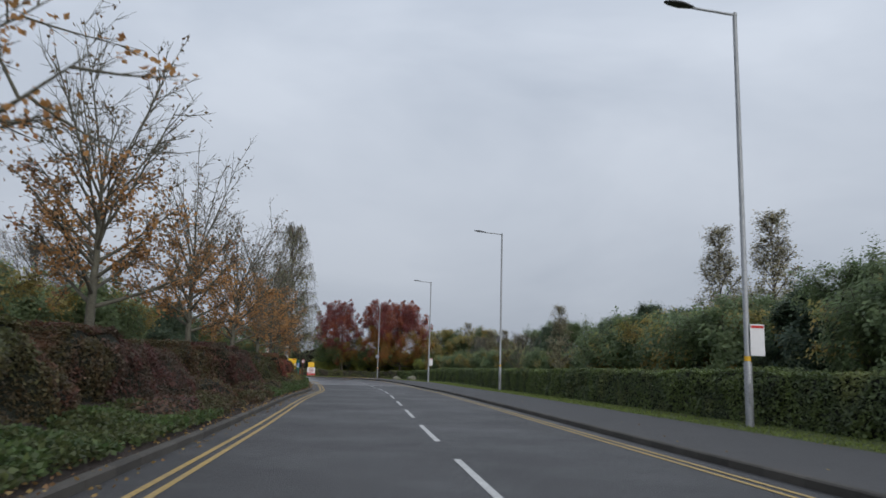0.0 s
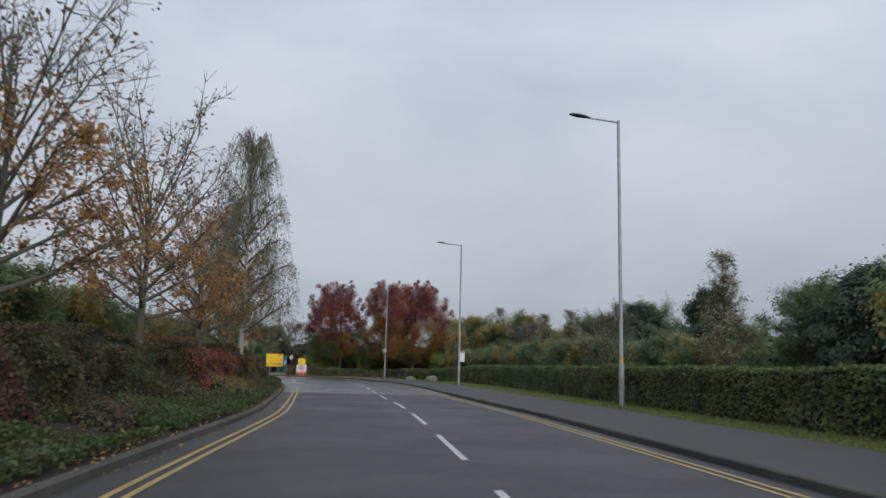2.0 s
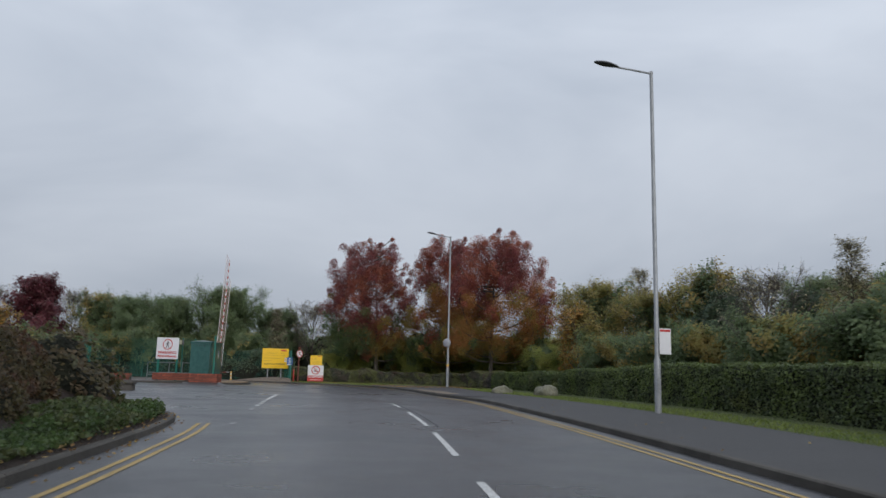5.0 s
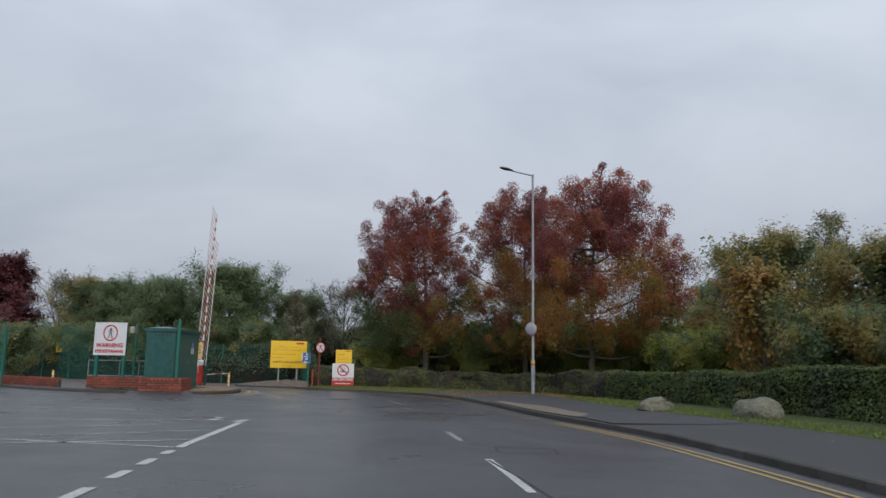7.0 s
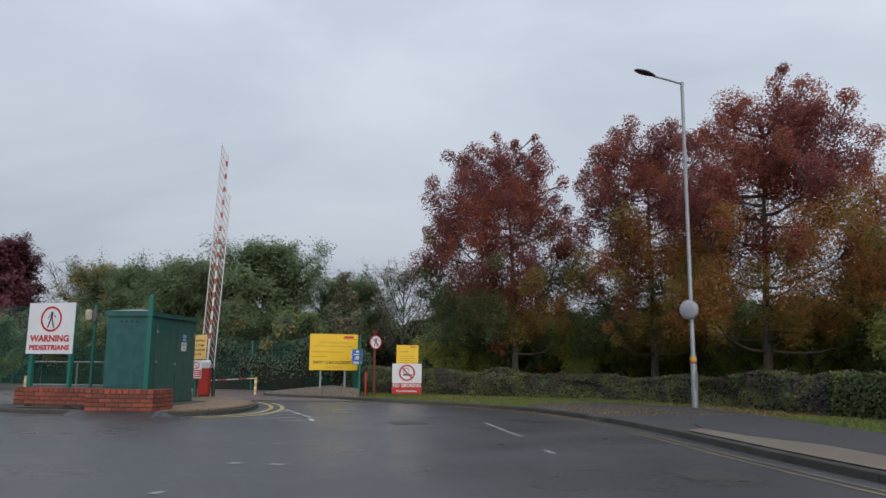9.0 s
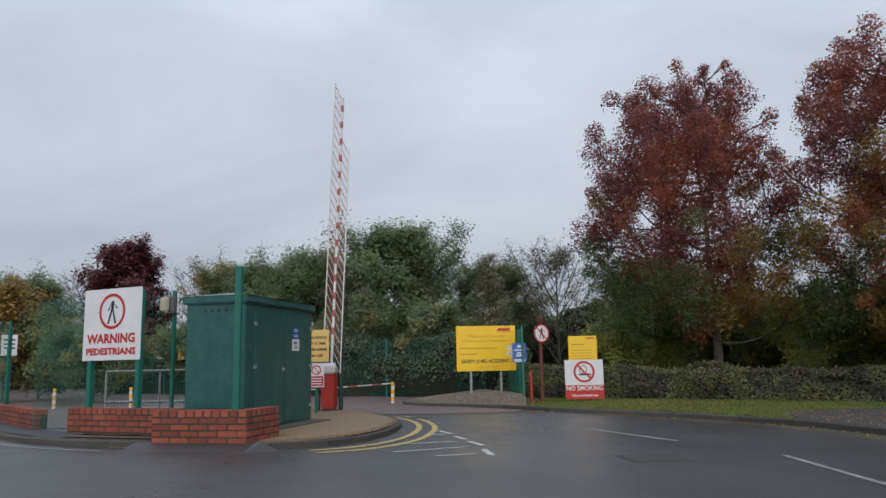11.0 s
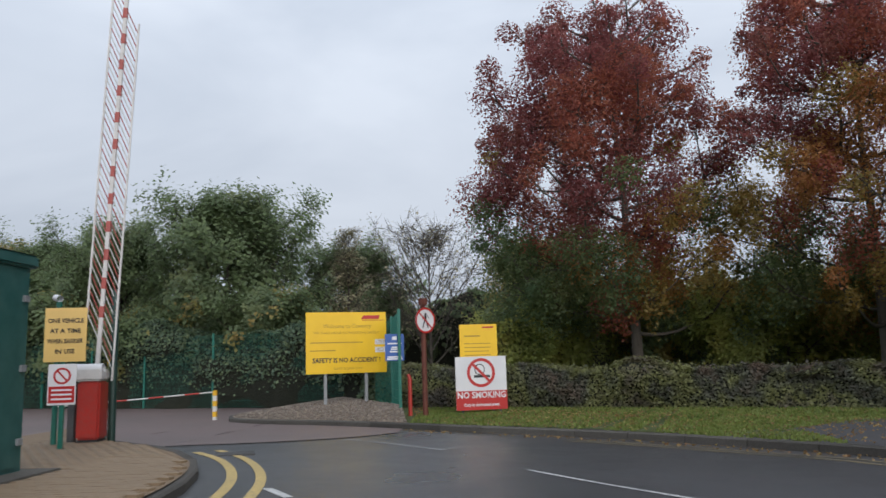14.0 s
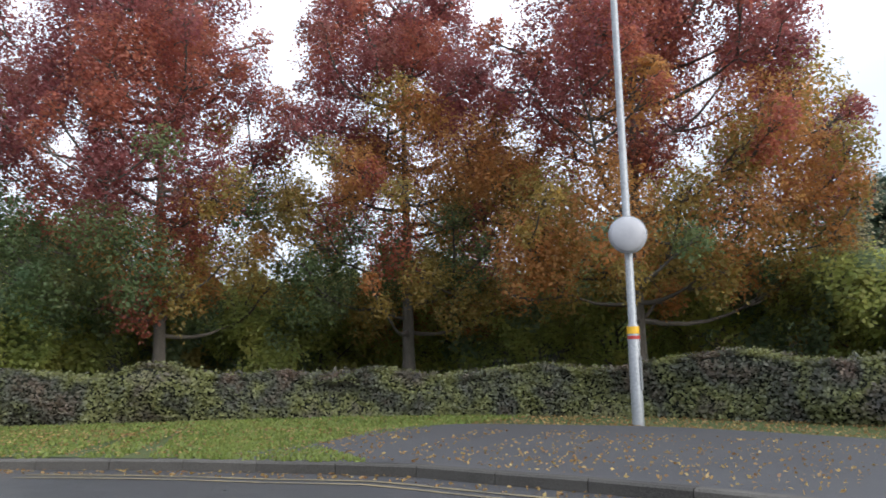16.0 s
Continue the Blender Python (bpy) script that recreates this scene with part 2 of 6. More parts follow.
BARK = surface("bark_brown", (0.10, 0.085, 0.07), (0.06, 0.052, 0.043), (0.14, 0.125, 0.105), rough=0.9, big=5, fine=40, bump=0.7, depth=0.01, stretch=(3, 3, 0.6))
BARK_GREEN = surface("bark_algae", (0.115, 0.11, 0.08), (0.065, 0.06, 0.048), (0.15, 0.148, 0.115), rough=0.9, big=3, fine=40, bump=0.6, depth=0.01)
BARK_BIRCH = surface("birch_bark", (0.42, 0.41, 0.38), (0.10, 0.095, 0.09), (0.5, 0.49, 0.46), rough=0.8, big=6, fine=20, bump=0.4, stretch=(0.6, 0.6, 3.0))
# near-black fill: the shade deep between leaves, put into the colour
HEDGE_SHADE_CORE = surface("hedge_inside_shade", (0.012, 0.015, 0.008), (0.02, 0.022, 0.012), rough=1.0, big=3, fine=20, bump=0.8, depth=0.04)

L_HEDGE = foliage("hedge_leaves", [(0.03, 0.043, 0.017), (0.05, 0.068, 0.022), (0.08, 0.098, 0.032)], 0.55, [(0.03, 0.042, 0.018), (0.065, 0.085, 0.024), (0.035, 0.048, 0.022), (0.085, 0.092, 0.032)], value=0.35, strong=2.4)
L_HEDGE_END = foliage("dull_hedge_leaves", [(0.036, 0.038, 0.03), (0.052, 0.05, 0.038), (0.058, 0.064, 0.032)], 0.75, [(0.032, 0.031, 0.032), (0.06, 0.05, 0.038), (0.095, 0.1, 0.034), (0.04, 0.042, 0.032), (0.075, 0.05, 0.038)], value=0.22, strong=2.5)
L_SHRUB_RED = foliage("shrub_red_leaves", [(0.06, 0.034, 0.029), (0.085, 0.036, 0.03), (0.052, 0.042, 0.027)], 0.55, [(0.05, 0.034, 0.026), (0.08, 0.034, 0.029), (0.048, 0.042, 0.026), (0.088, 0.036, 0.03), (0.056, 0.048, 0.028)], value=0.3, strong=1.6)
L_SHRUB_GREEN = foliage("shrub_green_leaves", [(0.03, 0.042, 0.02), (0.05, 0.06, 0.022), (0.07, 0.06, 0.025)], 0.6, [(0.03, 0.045, 0.02), (0.055, 0.055, 0.022), (0.065, 0.04, 0.022), (0.035, 0.045, 0.022)], value=0.4, strong=1.8)
L_SHRUB_BROWN = foliage("shrub_brown_leaves", [(0.06, 0.036, 0.022), (0.09, 0.05, 0.028), (0.045, 0.042, 0.02)], 0.55, [(0.06, 0.036, 0.022), (0.085, 0.042, 0.024), (0.05, 0.048, 0.02), (0.07, 0.03, 0.022), (0.06, 0.05, 0.028)], value=0.4, strong=1.65)
L_SHRUB_SCARLET = foliage("shrub_scarlet_leaves", [(0.10, 0.034, 0.026), (0.15, 0.045, 0.03), (0.08, 0.06, 0.026)], 0.6, [(0.08, 0.034, 0.024), (0.15, 0.042, 0.03), (0.075, 0.055, 0.024), (0.13, 0.06, 0.026)], value=0.3, strong=2.0)
L_SHRUB_OLIVE = foliage("shrub_olive_leaves", [(0.06, 0.07, 0.022), (0.10, 0.10, 0.028), (0.11, 0.08, 0.028)], 0.6, [(0.05, 0.065, 0.022), (0.10, 0.095, 0.026), (0.11, 0.07, 0.026), (0.06, 0.075, 0.024)], value=0.3, strong=2.0)
L_COVER = foliage("ground_cover_leaves", [(0.04, 0.07, 0.024), (0.055, 0.085, 0.026), (0.08, 0.085, 0.03)], 0.7, [(0.035, 0.06, 0.022), (0.05, 0.085, 0.026), (0.055, 0.06, 0.024), (0.04, 0.07, 0.025), (0.075, 0.08, 0.026)], value=0.4, strong=1.55)
L_CREEPER = foliage("creeper_leaves", [(0.04, 0.042, 0.02), (0.06, 0.036, 0.022), (0.085, 0.048, 0.026)], 0.7, [(0.05, 0.03, 0.02), (0.045, 0.05, 0.022), (0.06, 0.034, 0.022), (0.075, 0.045, 0.022)], value=0.4, strong=1.8)
L_MAPLE = foliage("maple_leaves", [(0.155, 0.078, 0.034), (0.21, 0.11, 0.038), (0.11, 0.064, 0.034)], 0.5, [(0.145, 0.072, 0.034), (0.21, 0.11, 0.038), (0.11, 0.066, 0.036), (0.17, 0.07, 0.034)], through_light=0.55, strong=2.5)
L_MAPLE_TOP = foliage("withered_leaves", [(0.06, 0.05, 0.033), (0.08, 0.06, 0.036), (0.11, 0.06, 0.032)], 0.5, None)
L_BIRCH = foliage("birch_leaves", [(0.10, 0.10, 0.055), (0.14, 0.125, 0.06), (0.065, 0.07, 0.038)], 0.4, [(0.10, 0.10, 0.05), (0.075, 0.08, 0.04), (0.15, 0.125, 0.055)], strong=2.7, through_light=0.5)
L_ASH_BURGUNDY = foliage("ash_leaves_burgundy", [(0.20, 0.066, 0.07), (0.27, 0.08, 0.08), (0.24, 0.10, 0.07)], 0.9, [(0.18, 0.062, 0.07), (0.27, 0.085, 0.082), (0.24, 0.11, 0.07)], value=0.2, through_light=0.68, strong=1.12)
L_ASH_RED = foliage("ash_leaves_red", [(0.28, 0.08, 0.07), (0.35, 0.11, 0.075), (0.31, 0.13, 0.065)], 0.9, [(0.27, 0.075, 0.068), (0.36, 0.12, 0.075), (0.31, 0.12, 0.06)], value=0.2, through_light=0.68, strong=1.12)
L_ASH_ORANGE = foliage("ash_leaves_orange", [(0.31, 0.145, 0.055), (0.37, 0.18, 0.06), (0.28, 0.16, 0.055)], 0.9, [(0.33, 0.13, 0.055), (0.37, 0.185, 0.06), (0.27, 0.16, 0.052)], value=0.2, through_light=0.68, strong=1.3)
L_ASH_OLIVE = foliage("ash_leaves_olive", [(0.22, 0.18, 0.055), (0.28, 0.20, 0.055), (0.18, 0.17, 0.06)], 0.9, [(0.20, 0.18, 0.055), (0.30, 0.20, 0.055), (0.20, 0.18, 0.06)], value=0.2, through_light=0.68, strong=1.3)
L_ASH_GREEN = foliage("ash_leaves_green", [(0.075, 0.125, 0.058), (0.10, 0.15, 0.06), (0.13, 0.15, 0.06)], 0.9, [(0.07, 0.12, 0.058), (0.11, 0.15, 0.06), (0.16, 0.15, 0.058)], value=0.2, through_light=0.68, strong=1.3)
L_GREEN = foliage("tree_leaves_green", [(0.036, 0.055, 0.031), (0.056, 0.076, 0.039), (0.08, 0.1, 0.046)], 0.45, [(0.04, 0.058, 0.034), (0.068, 0.088, 0.041), (0.052, 0.07, 0.038), (0.092, 0.1, 0.046)], value=0.2, through_light=0.65, strong=3.3)
L_LIME = foliage("tree_leaves_lime", [(0.09, 0.11, 0.035), (0.13, 0.14, 0.04), (0.15, 0.13, 0.04)], 0.6, [(0.07, 0.095, 0.035), (0.13, 0.14, 0.04), (0.16, 0.13, 0.035)], value=0.2, through_light=0.65, strong=3.2)
L_OLIVE = foliage("tree_leaves_olive", [(0.075, 0.08, 0.034), (0.11, 0.10, 0.038), (0.14, 0.105, 0.038)], 0.45, [(0.065, 0.075, 0.034), (0.12, 0.11, 0.038), (0.14, 0.10, 0.034), (0.085, 0.095, 0.038)], through_light=0.65, strong=2.9)
L_SCREEN = foliage("ivy_leaves", [(0.028, 0.046, 0.032), (0.044, 0.066, 0.04), (0.066, 0.086, 0.044)], 0.5, None, strong=2.6)
L_DARK = foliage("conifer_leaves", [(0.02, 0.032, 0.022), (0.032, 0.048, 0.028), (0.05, 0.064, 0.034)], 0.5, None, strong=2.6)
L_ORANGE = foliage("orange_leaves", [(0.16, 0.075, 0.02), (0.19, 0.11, 0.022), (0.10, 0.085, 0.028)], 0.5, None, strong=2.2)
L_PURPLE = foliage("purple_leaves", [(0.06, 0.02, 0.028), (0.10, 0.025, 0.032), (0.07, 0.035, 0.03)], 0.5, None, strong=1.9)
L_PALE = foliage("pale_leaves", [(0.09, 0.09, 0.055), (0.14, 0.12, 0.075), (0.07, 0.07, 0.04)], 0.5, None, strong=2.9)
L_GRASS = foliage("grass_blades", [(0.058, 0.09, 0.018), (0.09, 0.125, 0.026), (0.125, 0.135, 0.04)], 0.6, [(0.065, 0.098, 0.02), (0.105, 0.128, 0.03), (0.08, 0.105, 0.024)], strong=1.8)
L_FALLEN = foliage("fallen_leaves", [(0.19, 0.125, 0.045), (0.12, 0.065, 0.03), (0.27, 0.20, 0.075)], 0.6, None, strong=1.7)

GRAVEL_STONE = foliage("gravel_stones", [(0.20, 0.15, 0.115), (0.12, 0.095, 0.075), (0.28, 0.235, 0.19), (0.16, 0.13, 0.11)], 0.8, None, through_light=0.0, strong=0.9)

# ---- mesh helpers ----
def mesh_of(name, verts, faces, material=None, smooth=False):
    me = bpy.data.meshes.new(name)
    me.from_pydata([tuple(v) for v in verts], [], [tuple(f) for f in faces])
    me.update()
    if material:
        me.materials.append(material)
    if smooth:
        me.polygons.foreach_set("use_smooth", [True] * len(me.polygons))
    return me


def thing(name, label, category, at=(0, 0, 0), rz=0.0, group="", kind=""):
    ob = new(name)
    ob.empty_display_size = 0.2
    ob.matrix_basis = pose(at[0], at[1], at[2], 0, 0, rz)
    return tagged(ob, label, category, group, kind)


def part(name, data, parent, label=""):
    """Links a bmesh or mesh as one object under a thing or a part."""
    ob = new(name, data)
    ob.parent = parent
    if label:
        tagged(ob, label)
    return ob


def box_mesh(name, x0, x1, y0, y1, z0, z1, material, bevel=0.0):
    bm = bmesh.new()
    bmesh.ops.create_cube(bm, size=1)
    for v in bm.verts:
        v.co = Vector((x0 + (v.co.x + 0.5) * (x1 - x0), y0 + (v.co.y + 0.5) * (y1 - y0), z0 + (v.co.z + 0.5) * (z1 - z0)))
    if bevel:
        bmesh.ops.bevel(bm, geom=bm.edges[:], offset=bevel, segments=2, affect="EDGES")
    me = bpy.data.meshes.new(name)
    bm.to_mesh(me)
    bm.free()
    me.materials.append(material)
    return me


def tube(runs, sides=6):
    """Verts and faces of tapered tubes; each run is (points, radii)."""
    vs, fs = [], []
    off = 0
    for pts, rad in runs:
        p = np.asarray(pts, float)
        n = len(p)
        d = np.gradient(p, axis=0)
        d /= np.linalg.norm(d, axis=1)[:, None] + 1e-9
        ref = np.array([0.31, 0.17, 0.93]) if abs(d[0, 2]) < 0.9 else np.array([1.0, 0.1, 0.05])
        u = np.cross(d, ref)
        u /= np.linalg.norm(u, axis=1)[:, None] + 1e-9
        w = np.cross(d, u)
        a = np.linspace(0, 2 * np.pi, sides, endpoint=False)
        ring = p[:, None, :] + np.asarray(rad)[:, None, None] * (np.cos(a)[None, :, None] * u[:, None, :] + np.sin(a)[None, :, None] * w[:, None, :])
        vs.append(ring.reshape(-1, 3))
        i = np.arange(n - 1)[:, None] * sides + off
        j = np.arange(sides)[None, :]
        j2 = (j + 1) % sides
        fs.append(np.stack([i + j, i + j2, i + sides + j2, i + sides + j], -1).reshape(-1, 4))
        off += n * sides
    return np.concatenate(vs), np.concatenate(fs)


def quads_mesh(name, verts, faces, material, smooth=False):
    """A mesh of quads from arrays, made quickly."""
    me = bpy.data.meshes.new(name)
    nv, nf = len(verts), len(faces)
    me.vertices.add(nv)
    me.vertices.foreach_set("co", np.asarray(verts, np.float32).ravel())
    me.loops.add(nf * 4)
    me.polygons.add(nf)
    me.loops.foreach_set("vertex_index", np.asarray(faces, np.int32).ravel())
    me.polygons.foreach_set("loop_start", np.arange(0, nf * 4, 4, dtype=np.int32))
    if smooth:
        me.polygons.foreach_set("use_smooth", np.ones(nf, bool))
    me.update(calc_edges=True)
    me.materials.append(material)
    return me


def leaf_mesh(name, centres, size, material, rng, droop=0.3, long=1.5, up=None, out=None, loose=0.28):
    """Small folded leaf blades at the given centres. size: metres, a number or one for each. out: the way each one faces."""
    c = np.asarray(centres, float)
    n = len(c)
    s = np.broadcast_to(size, (n,)) * rng.uniform(0.65, 1.35, n)
    if up is not None:
        a = rng.normal(size=(n, 3)) * 0.45 + np.asarray(up)
        a /= np.linalg.norm(a, axis=1)[:, None]
        b = np.cross(a, rng.normal(size=(n, 3)))
    else:
        face = rng.normal(size=(n, 3)) * (0.62 if out is None else loose) + (np.array([0, 0, 0.62]) if out is None else 0.75 * np.asarray(out) + np.array([0, 0, 0.4]))
        a = rng.normal(size=(n, 3)) - np.array([0, 0, droop])
        a -= face * (np.sum(a * face, axis=1) / np.sum(face * face, axis=1))[:, None]
        a /= np.linalg.norm(a, axis=1)[:, None] + 1e-9
        b = np.cross(a, face)
    b /= np.linalg.norm(b, axis=1)[:, None] + 1e-9
    k = np.cross(a, b)
    h, w = (s * long * 0.5)[:, None], (s * 0.5)[:, None]
    v = np.stack([c - a * h, c + b * w + k * w * 0.35 - a * h * 0.1, c + a * h, c - b * w + k * w * 0.35 - a * h * 0.1], 1)
    return quads_mesh(name, v.reshape(-1, 3), np.arange(n * 4).reshape(n, 4), material)


def smooth01(u):
    u = np.clip(u, 0, 1)
    return u * u * (3 - 2 * u)


def road_z(x, y):
    """Height of the carriageway: it rises a little towards the gate island."""
    x, y = np.asarray(x, float), np.asarray(y, float)
    return 0.10 * smooth01((-7 - x) / 3.5) * (1 - smooth01((y - 104) / 6)) * smooth01((y - 82) / 8)


def resample(pts, step):
    """A smooth curve through the points (Catmull-Rom), at about even steps."""
    p = np.asarray(pts, float)
    q = np.vstack([2 * p[0] - p[1], p, 2 * p[-1] - p[-2]])
    out = []
    for i in range(1, len(q) - 2):
        n = max(2, int(np.linalg.norm(q[i + 1] - q[i]) / 0.1))
        t = np.linspace(0, 1, n, endpoint=False)[:, None]
        a, b, c, d = q[i - 1], q[i], q[i + 1], q[i + 2]
        out.append(0.5 * (2 * b + (c - a) * t + (2 * a - 5 * b + 4 * c - d) * t ** 2 + (3 * b - a - 3 * c + d) * t ** 3))
    f = np.vstack(out + [p[-1:]])
    s = np.concatenate([[0], np.cumsum(np.linalg.norm(np.diff(f, axis=0), axis=1))])
    m = max(2, int(round(s[-1] / step)) + 1)
    g = np.linspace(0, s[-1], m)
    return np.stack([np.interp(g, s, f[:, k]) for k in range(f.shape[1])], 1)


def normals2(p):
    d = np.gradient(p, axis=0)
    d /= np.linalg.norm(d, axis=1)[:, None] + 1e-9
    return np.stack([-d[:, 1], d[:, 0]], 1)


def offset(p, d):
    """The plan curve moved d metres to its left."""
    return p + normals2(p) * d


def ribbon(name, p, width, material, z=0.006):
    """A thin painted band along a plan curve, on the carriageway."""
    n = normals2(p) * width / 2
    a, b = p + n, p - n
    v = np.vstack([np.column_stack([a, road_z(*a.T) + z]), np.column_stack([b, road_z(*b.T) + z])])
    m = len(p)
    i = np.arange(m - 1)
    return quads_mesh(name, v, np.stack([i + m, i + m + 1, i + 1, i], 1), material)


def loft(name, lines, material, smooth=True):
    """A sheet through curves of equal length, each an array of x, y, z."""
    k, m = len(lines), len(lines[0])
    v = np.vstack(lines)
    f = []
    for r in range(k - 1):
        i = np.arange(m - 1) + r * m
        f.append(np.stack([i, i + 1, i + 1 + m, i + m], 1))
    return quads_mesh(name, v, np.concatenate(f), material, smooth)


def with_z(p, z):
    return np.column_stack([p, np.broadcast_to(z, (len(p),))])


def text_mesh(words, size, material, bold=0.0):
    """Words as a flat mesh in the x-z plane, facing -y, centred."""
    cu = bpy.data.curves.new("words", "FONT")
    cu.body, cu.size, cu.align_x, cu.align_y, cu.offset = words, size, "CENTER", "CENTER", bold
    cu.resolution_u = 2
    ob = new("words", cu)
    me = bpy.data.meshes.new_from_object(ob.evaluated_get(bpy.context.evaluated_depsgraph_get()))
    bpy.data.objects.remove(ob)
    bpy.data.curves.remove(cu)
    me.transform(pose(0, 0, 0, 90, 0, 0))
    me.materials.append(material)
    return me


def flat(name, pts, material, y=0.0, thick=0.003):
    """A thin plate in the x-z plane from its outline, its front at y."""
    n = len(pts)
    v = [(x, y, z) for x, z in pts] + [(x, y + thick, z) for x, z in pts]
    f = [tuple(range(n)), tuple(range(2 * n - 1, n - 1, -1))] + [(i, i + n, (i + 1) % n + n, (i + 1) % n) for i in range(n)]
    return mesh_of(name, v, f, material)


def disc(cx, cz, r, n=40):
    return [(cx + r * math.cos(2 * math.pi * i / n), cz + r * math.sin(2 * math.pi * i / n)) for i in range(n)]


def bar(cx, cz, w, h):
    return [(cx - w / 2, cz - h / 2), (cx + w / 2, cz - h / 2), (cx + w / 2, cz + h / 2), (cx - w / 2, cz + h / 2)]


def ring_mesh(name, cx, cz, r0, r1, material, y, n=48):
    v, f = [], []
    for i in range(n):
        a = 2 * math.pi * i / n
        v += [(cx + r0 * math.cos(a), y, cz + r0 * math.sin(a)), (cx + r1 * math.cos(a), y, cz + r1 * math.sin(a))]
        j = (i + 1) % n
        f.append((2 * i, 2 * i + 1, 2 * j + 1, 2 * j))
    return mesh_of(name, v, f, material)


# ---- the ground ----
g = new("ground", quads_mesh("ground", [(-900, -700, -0.12), (900, -700, -0.12), (900, 1100, -0.12), (-900, 1100, -0.12)], [(0, 1, 2, 3)], FIELD))
tagged(g, "flat dull green ground that runs to the horizon", "ground", kind="structure")


def grid_sheet(name, xs, ys, material, z=0.0):
    X, Y = np.meshgrid(xs, ys)
    v = np.column_stack([X.ravel(), Y.ravel(), (road_z(X, Y) + z).ravel()])
    nx, ny = len(xs), len(ys)
    i = (np.arange(ny - 1)[:, None] * nx + np.arange(nx - 1)[None, :]).ravel()
    return quads_mesh(name, v, np.stack([i, i + 1, i + nx + 1, i + nx], 1), material, True)


tagged(new("road_1", grid_sheet("road_1", np.linspace(-6, 7, 14), np.linspace(-40, 58, 50), ASPHALT)), "dark worn asphalt road with a coarse surface", "road", kind="structure")
tagged(new("road_2", grid_sheet("road_2", np.linspace(-34, 9, 87), np.linspace(58.0, 112, 109), ASPHALT_WET)), "smooth damp grey asphalt road and car park entrance", "road", kind="structure")
yf = resample([(-60, 101), (-15.5, 101), (-13.0, 104.2), (-11.4, 105.05), (-10.4, 105.2), (-9.7, 105.55), (-8.85, 106.3), (-8.2, 107.2)], 0.3)
yard_lines = []
for f_ in (0, 0.02, 0.04, 0.06, 0.08, 0.11, 0.15, 0.3, 1):
    q = np.column_stack([yf[:, 0], yf[:, 1] * (1 - f_) + 150 * f_])
    yard_lines.append(with_z(q, road_z(*q.T) + 0.012))
tagged(new("yard_1", loft("yard_1", yard_lines, YARD)), "pale pinkish asphalt yard behind the gate", "yard", kind="structure")

# plan stations on the outer side: kerb, footway edge, hedge front
ST = [
    ((5.12, -30), (8.1, -30), (9.5, -30)), ((5.12, 10), (8.1, 10), (9.4, 10)), ((5.16, 25), (8.15, 25), (9.45, 25)),
    ((5.05, 42), (8.1, 42), (9.5, 42)), ((4.78, 48), (7.85, 49), (9.45, 49)), ((4.42, 57), (7.6, 58), (9.5, 58)),
    ((4.05, 68), (7.45, 69), (9.6, 70)), ((3.6, 75), (7.1, 76), (9.4, 77)), ((2.9, 83), (6.1, 83.5), (8.7, 84)),
    ((2.1, 86.8), (5.3, 88), (8.1, 88)), ((1.35, 89.5), (4.5, 91), (7.4, 91.5)), ((0.75, 92.3), (3.9, 94), (6.7, 95)),
    ((0.2, 95.5), (3.5, 97), (6.0, 98.5)), ((-0.4, 98.2), (3.2, 100), (5.1, 101.6)), ((-1.15, 100.5), (2.6, 103.2), (4.0, 104.9)),
    ((-1.7, 101.7), (1.6, 104.9), (2.4, 107.2)), ((-2.05, 102.5), (0.4, 106.2), (0.8, 108.7)), ((-2.35, 103), (-1.1, 106), (-1.0, 109.8)),
    ((-2.9, 103.5), (-2.2, 105), (-2.7, 110.4)), ((-4.0, 104.7), (-3.9, 104.85), (-4.5, 111.3)), ((-5.4, 105.9), (-5.3, 106.05), (-6.3, 112.2)),
    ((-8.2, 108.0), (-8.1, 108.15), (-8.8, 113.3)),
]


def station_curves(st, per=8):
    t = np.arange(len(st))
    a = np.array([[c for pt in s for c in pt] for s in st], float)
    q = np.vstack([2 * a[0] - a[1], a, 2 * a[-1] - a[-2]])
    out = []
    for i in range(1, len(q) - 2):
        u = np.linspace(0, 1, per, endpoint=False)[:, None]
        p0, p1, p2, p3 = q[i - 1], q[i], q[i + 1], q[i + 2]
        out.append(0.5 * (2 * p1 + (p2 - p0) * u + (2 * p0 - 5 * p1 + 4 * p2 - p3) * u ** 2 + (3 * p1 - p0 - 3 * p2 + p3) * u ** 3))
    f = np.vstack(out + [a[-1:]])
    return [f[:, 2 * k:2 * k + 2] for k in range(a.shape[1] // 2)]


KR, OR, HR = station_curves(ST)


def verge_z(p, z):
    """The verge lies lower towards the bend."""
    return z - 0.085 * smooth01((p[:, 1] - 96) / 6)


inner = offset(KR, -0.12)
for nm, a, b, m, lb in (("pavement_1", 0, 81, PATH_GREY, "grey asphalt footway beside the road"), ("pavement_4", 80, 150, PATH_DARK, "dark leaf-strewn asphalt path at the bend")):
    tagged(new(nm, loft(nm, [with_z(inner[a:b], 0.112), with_z(inner[a:b] * 0.5 + OR[a:b] * 0.5, 0.125), with_z(OR[a:b], 0.13)], m)), lb, "pavement", kind="structure")
tagged(new("verge_1", loft("verge_1", [with_z(OR, 0.12), with_z(OR * 0.6 + HR * 0.4, verge_z(HR, 0.15)), with_z(HR, verge_z(HR, 0.17)), with_z(offset(HR, -3.0), verge_z(HR, 0.15)), with_z(offset(HR, -22.0), 0.04)], GRASS_SOIL)), "mown grass verge strewn with yellow leaves", "grass", kind="structure")

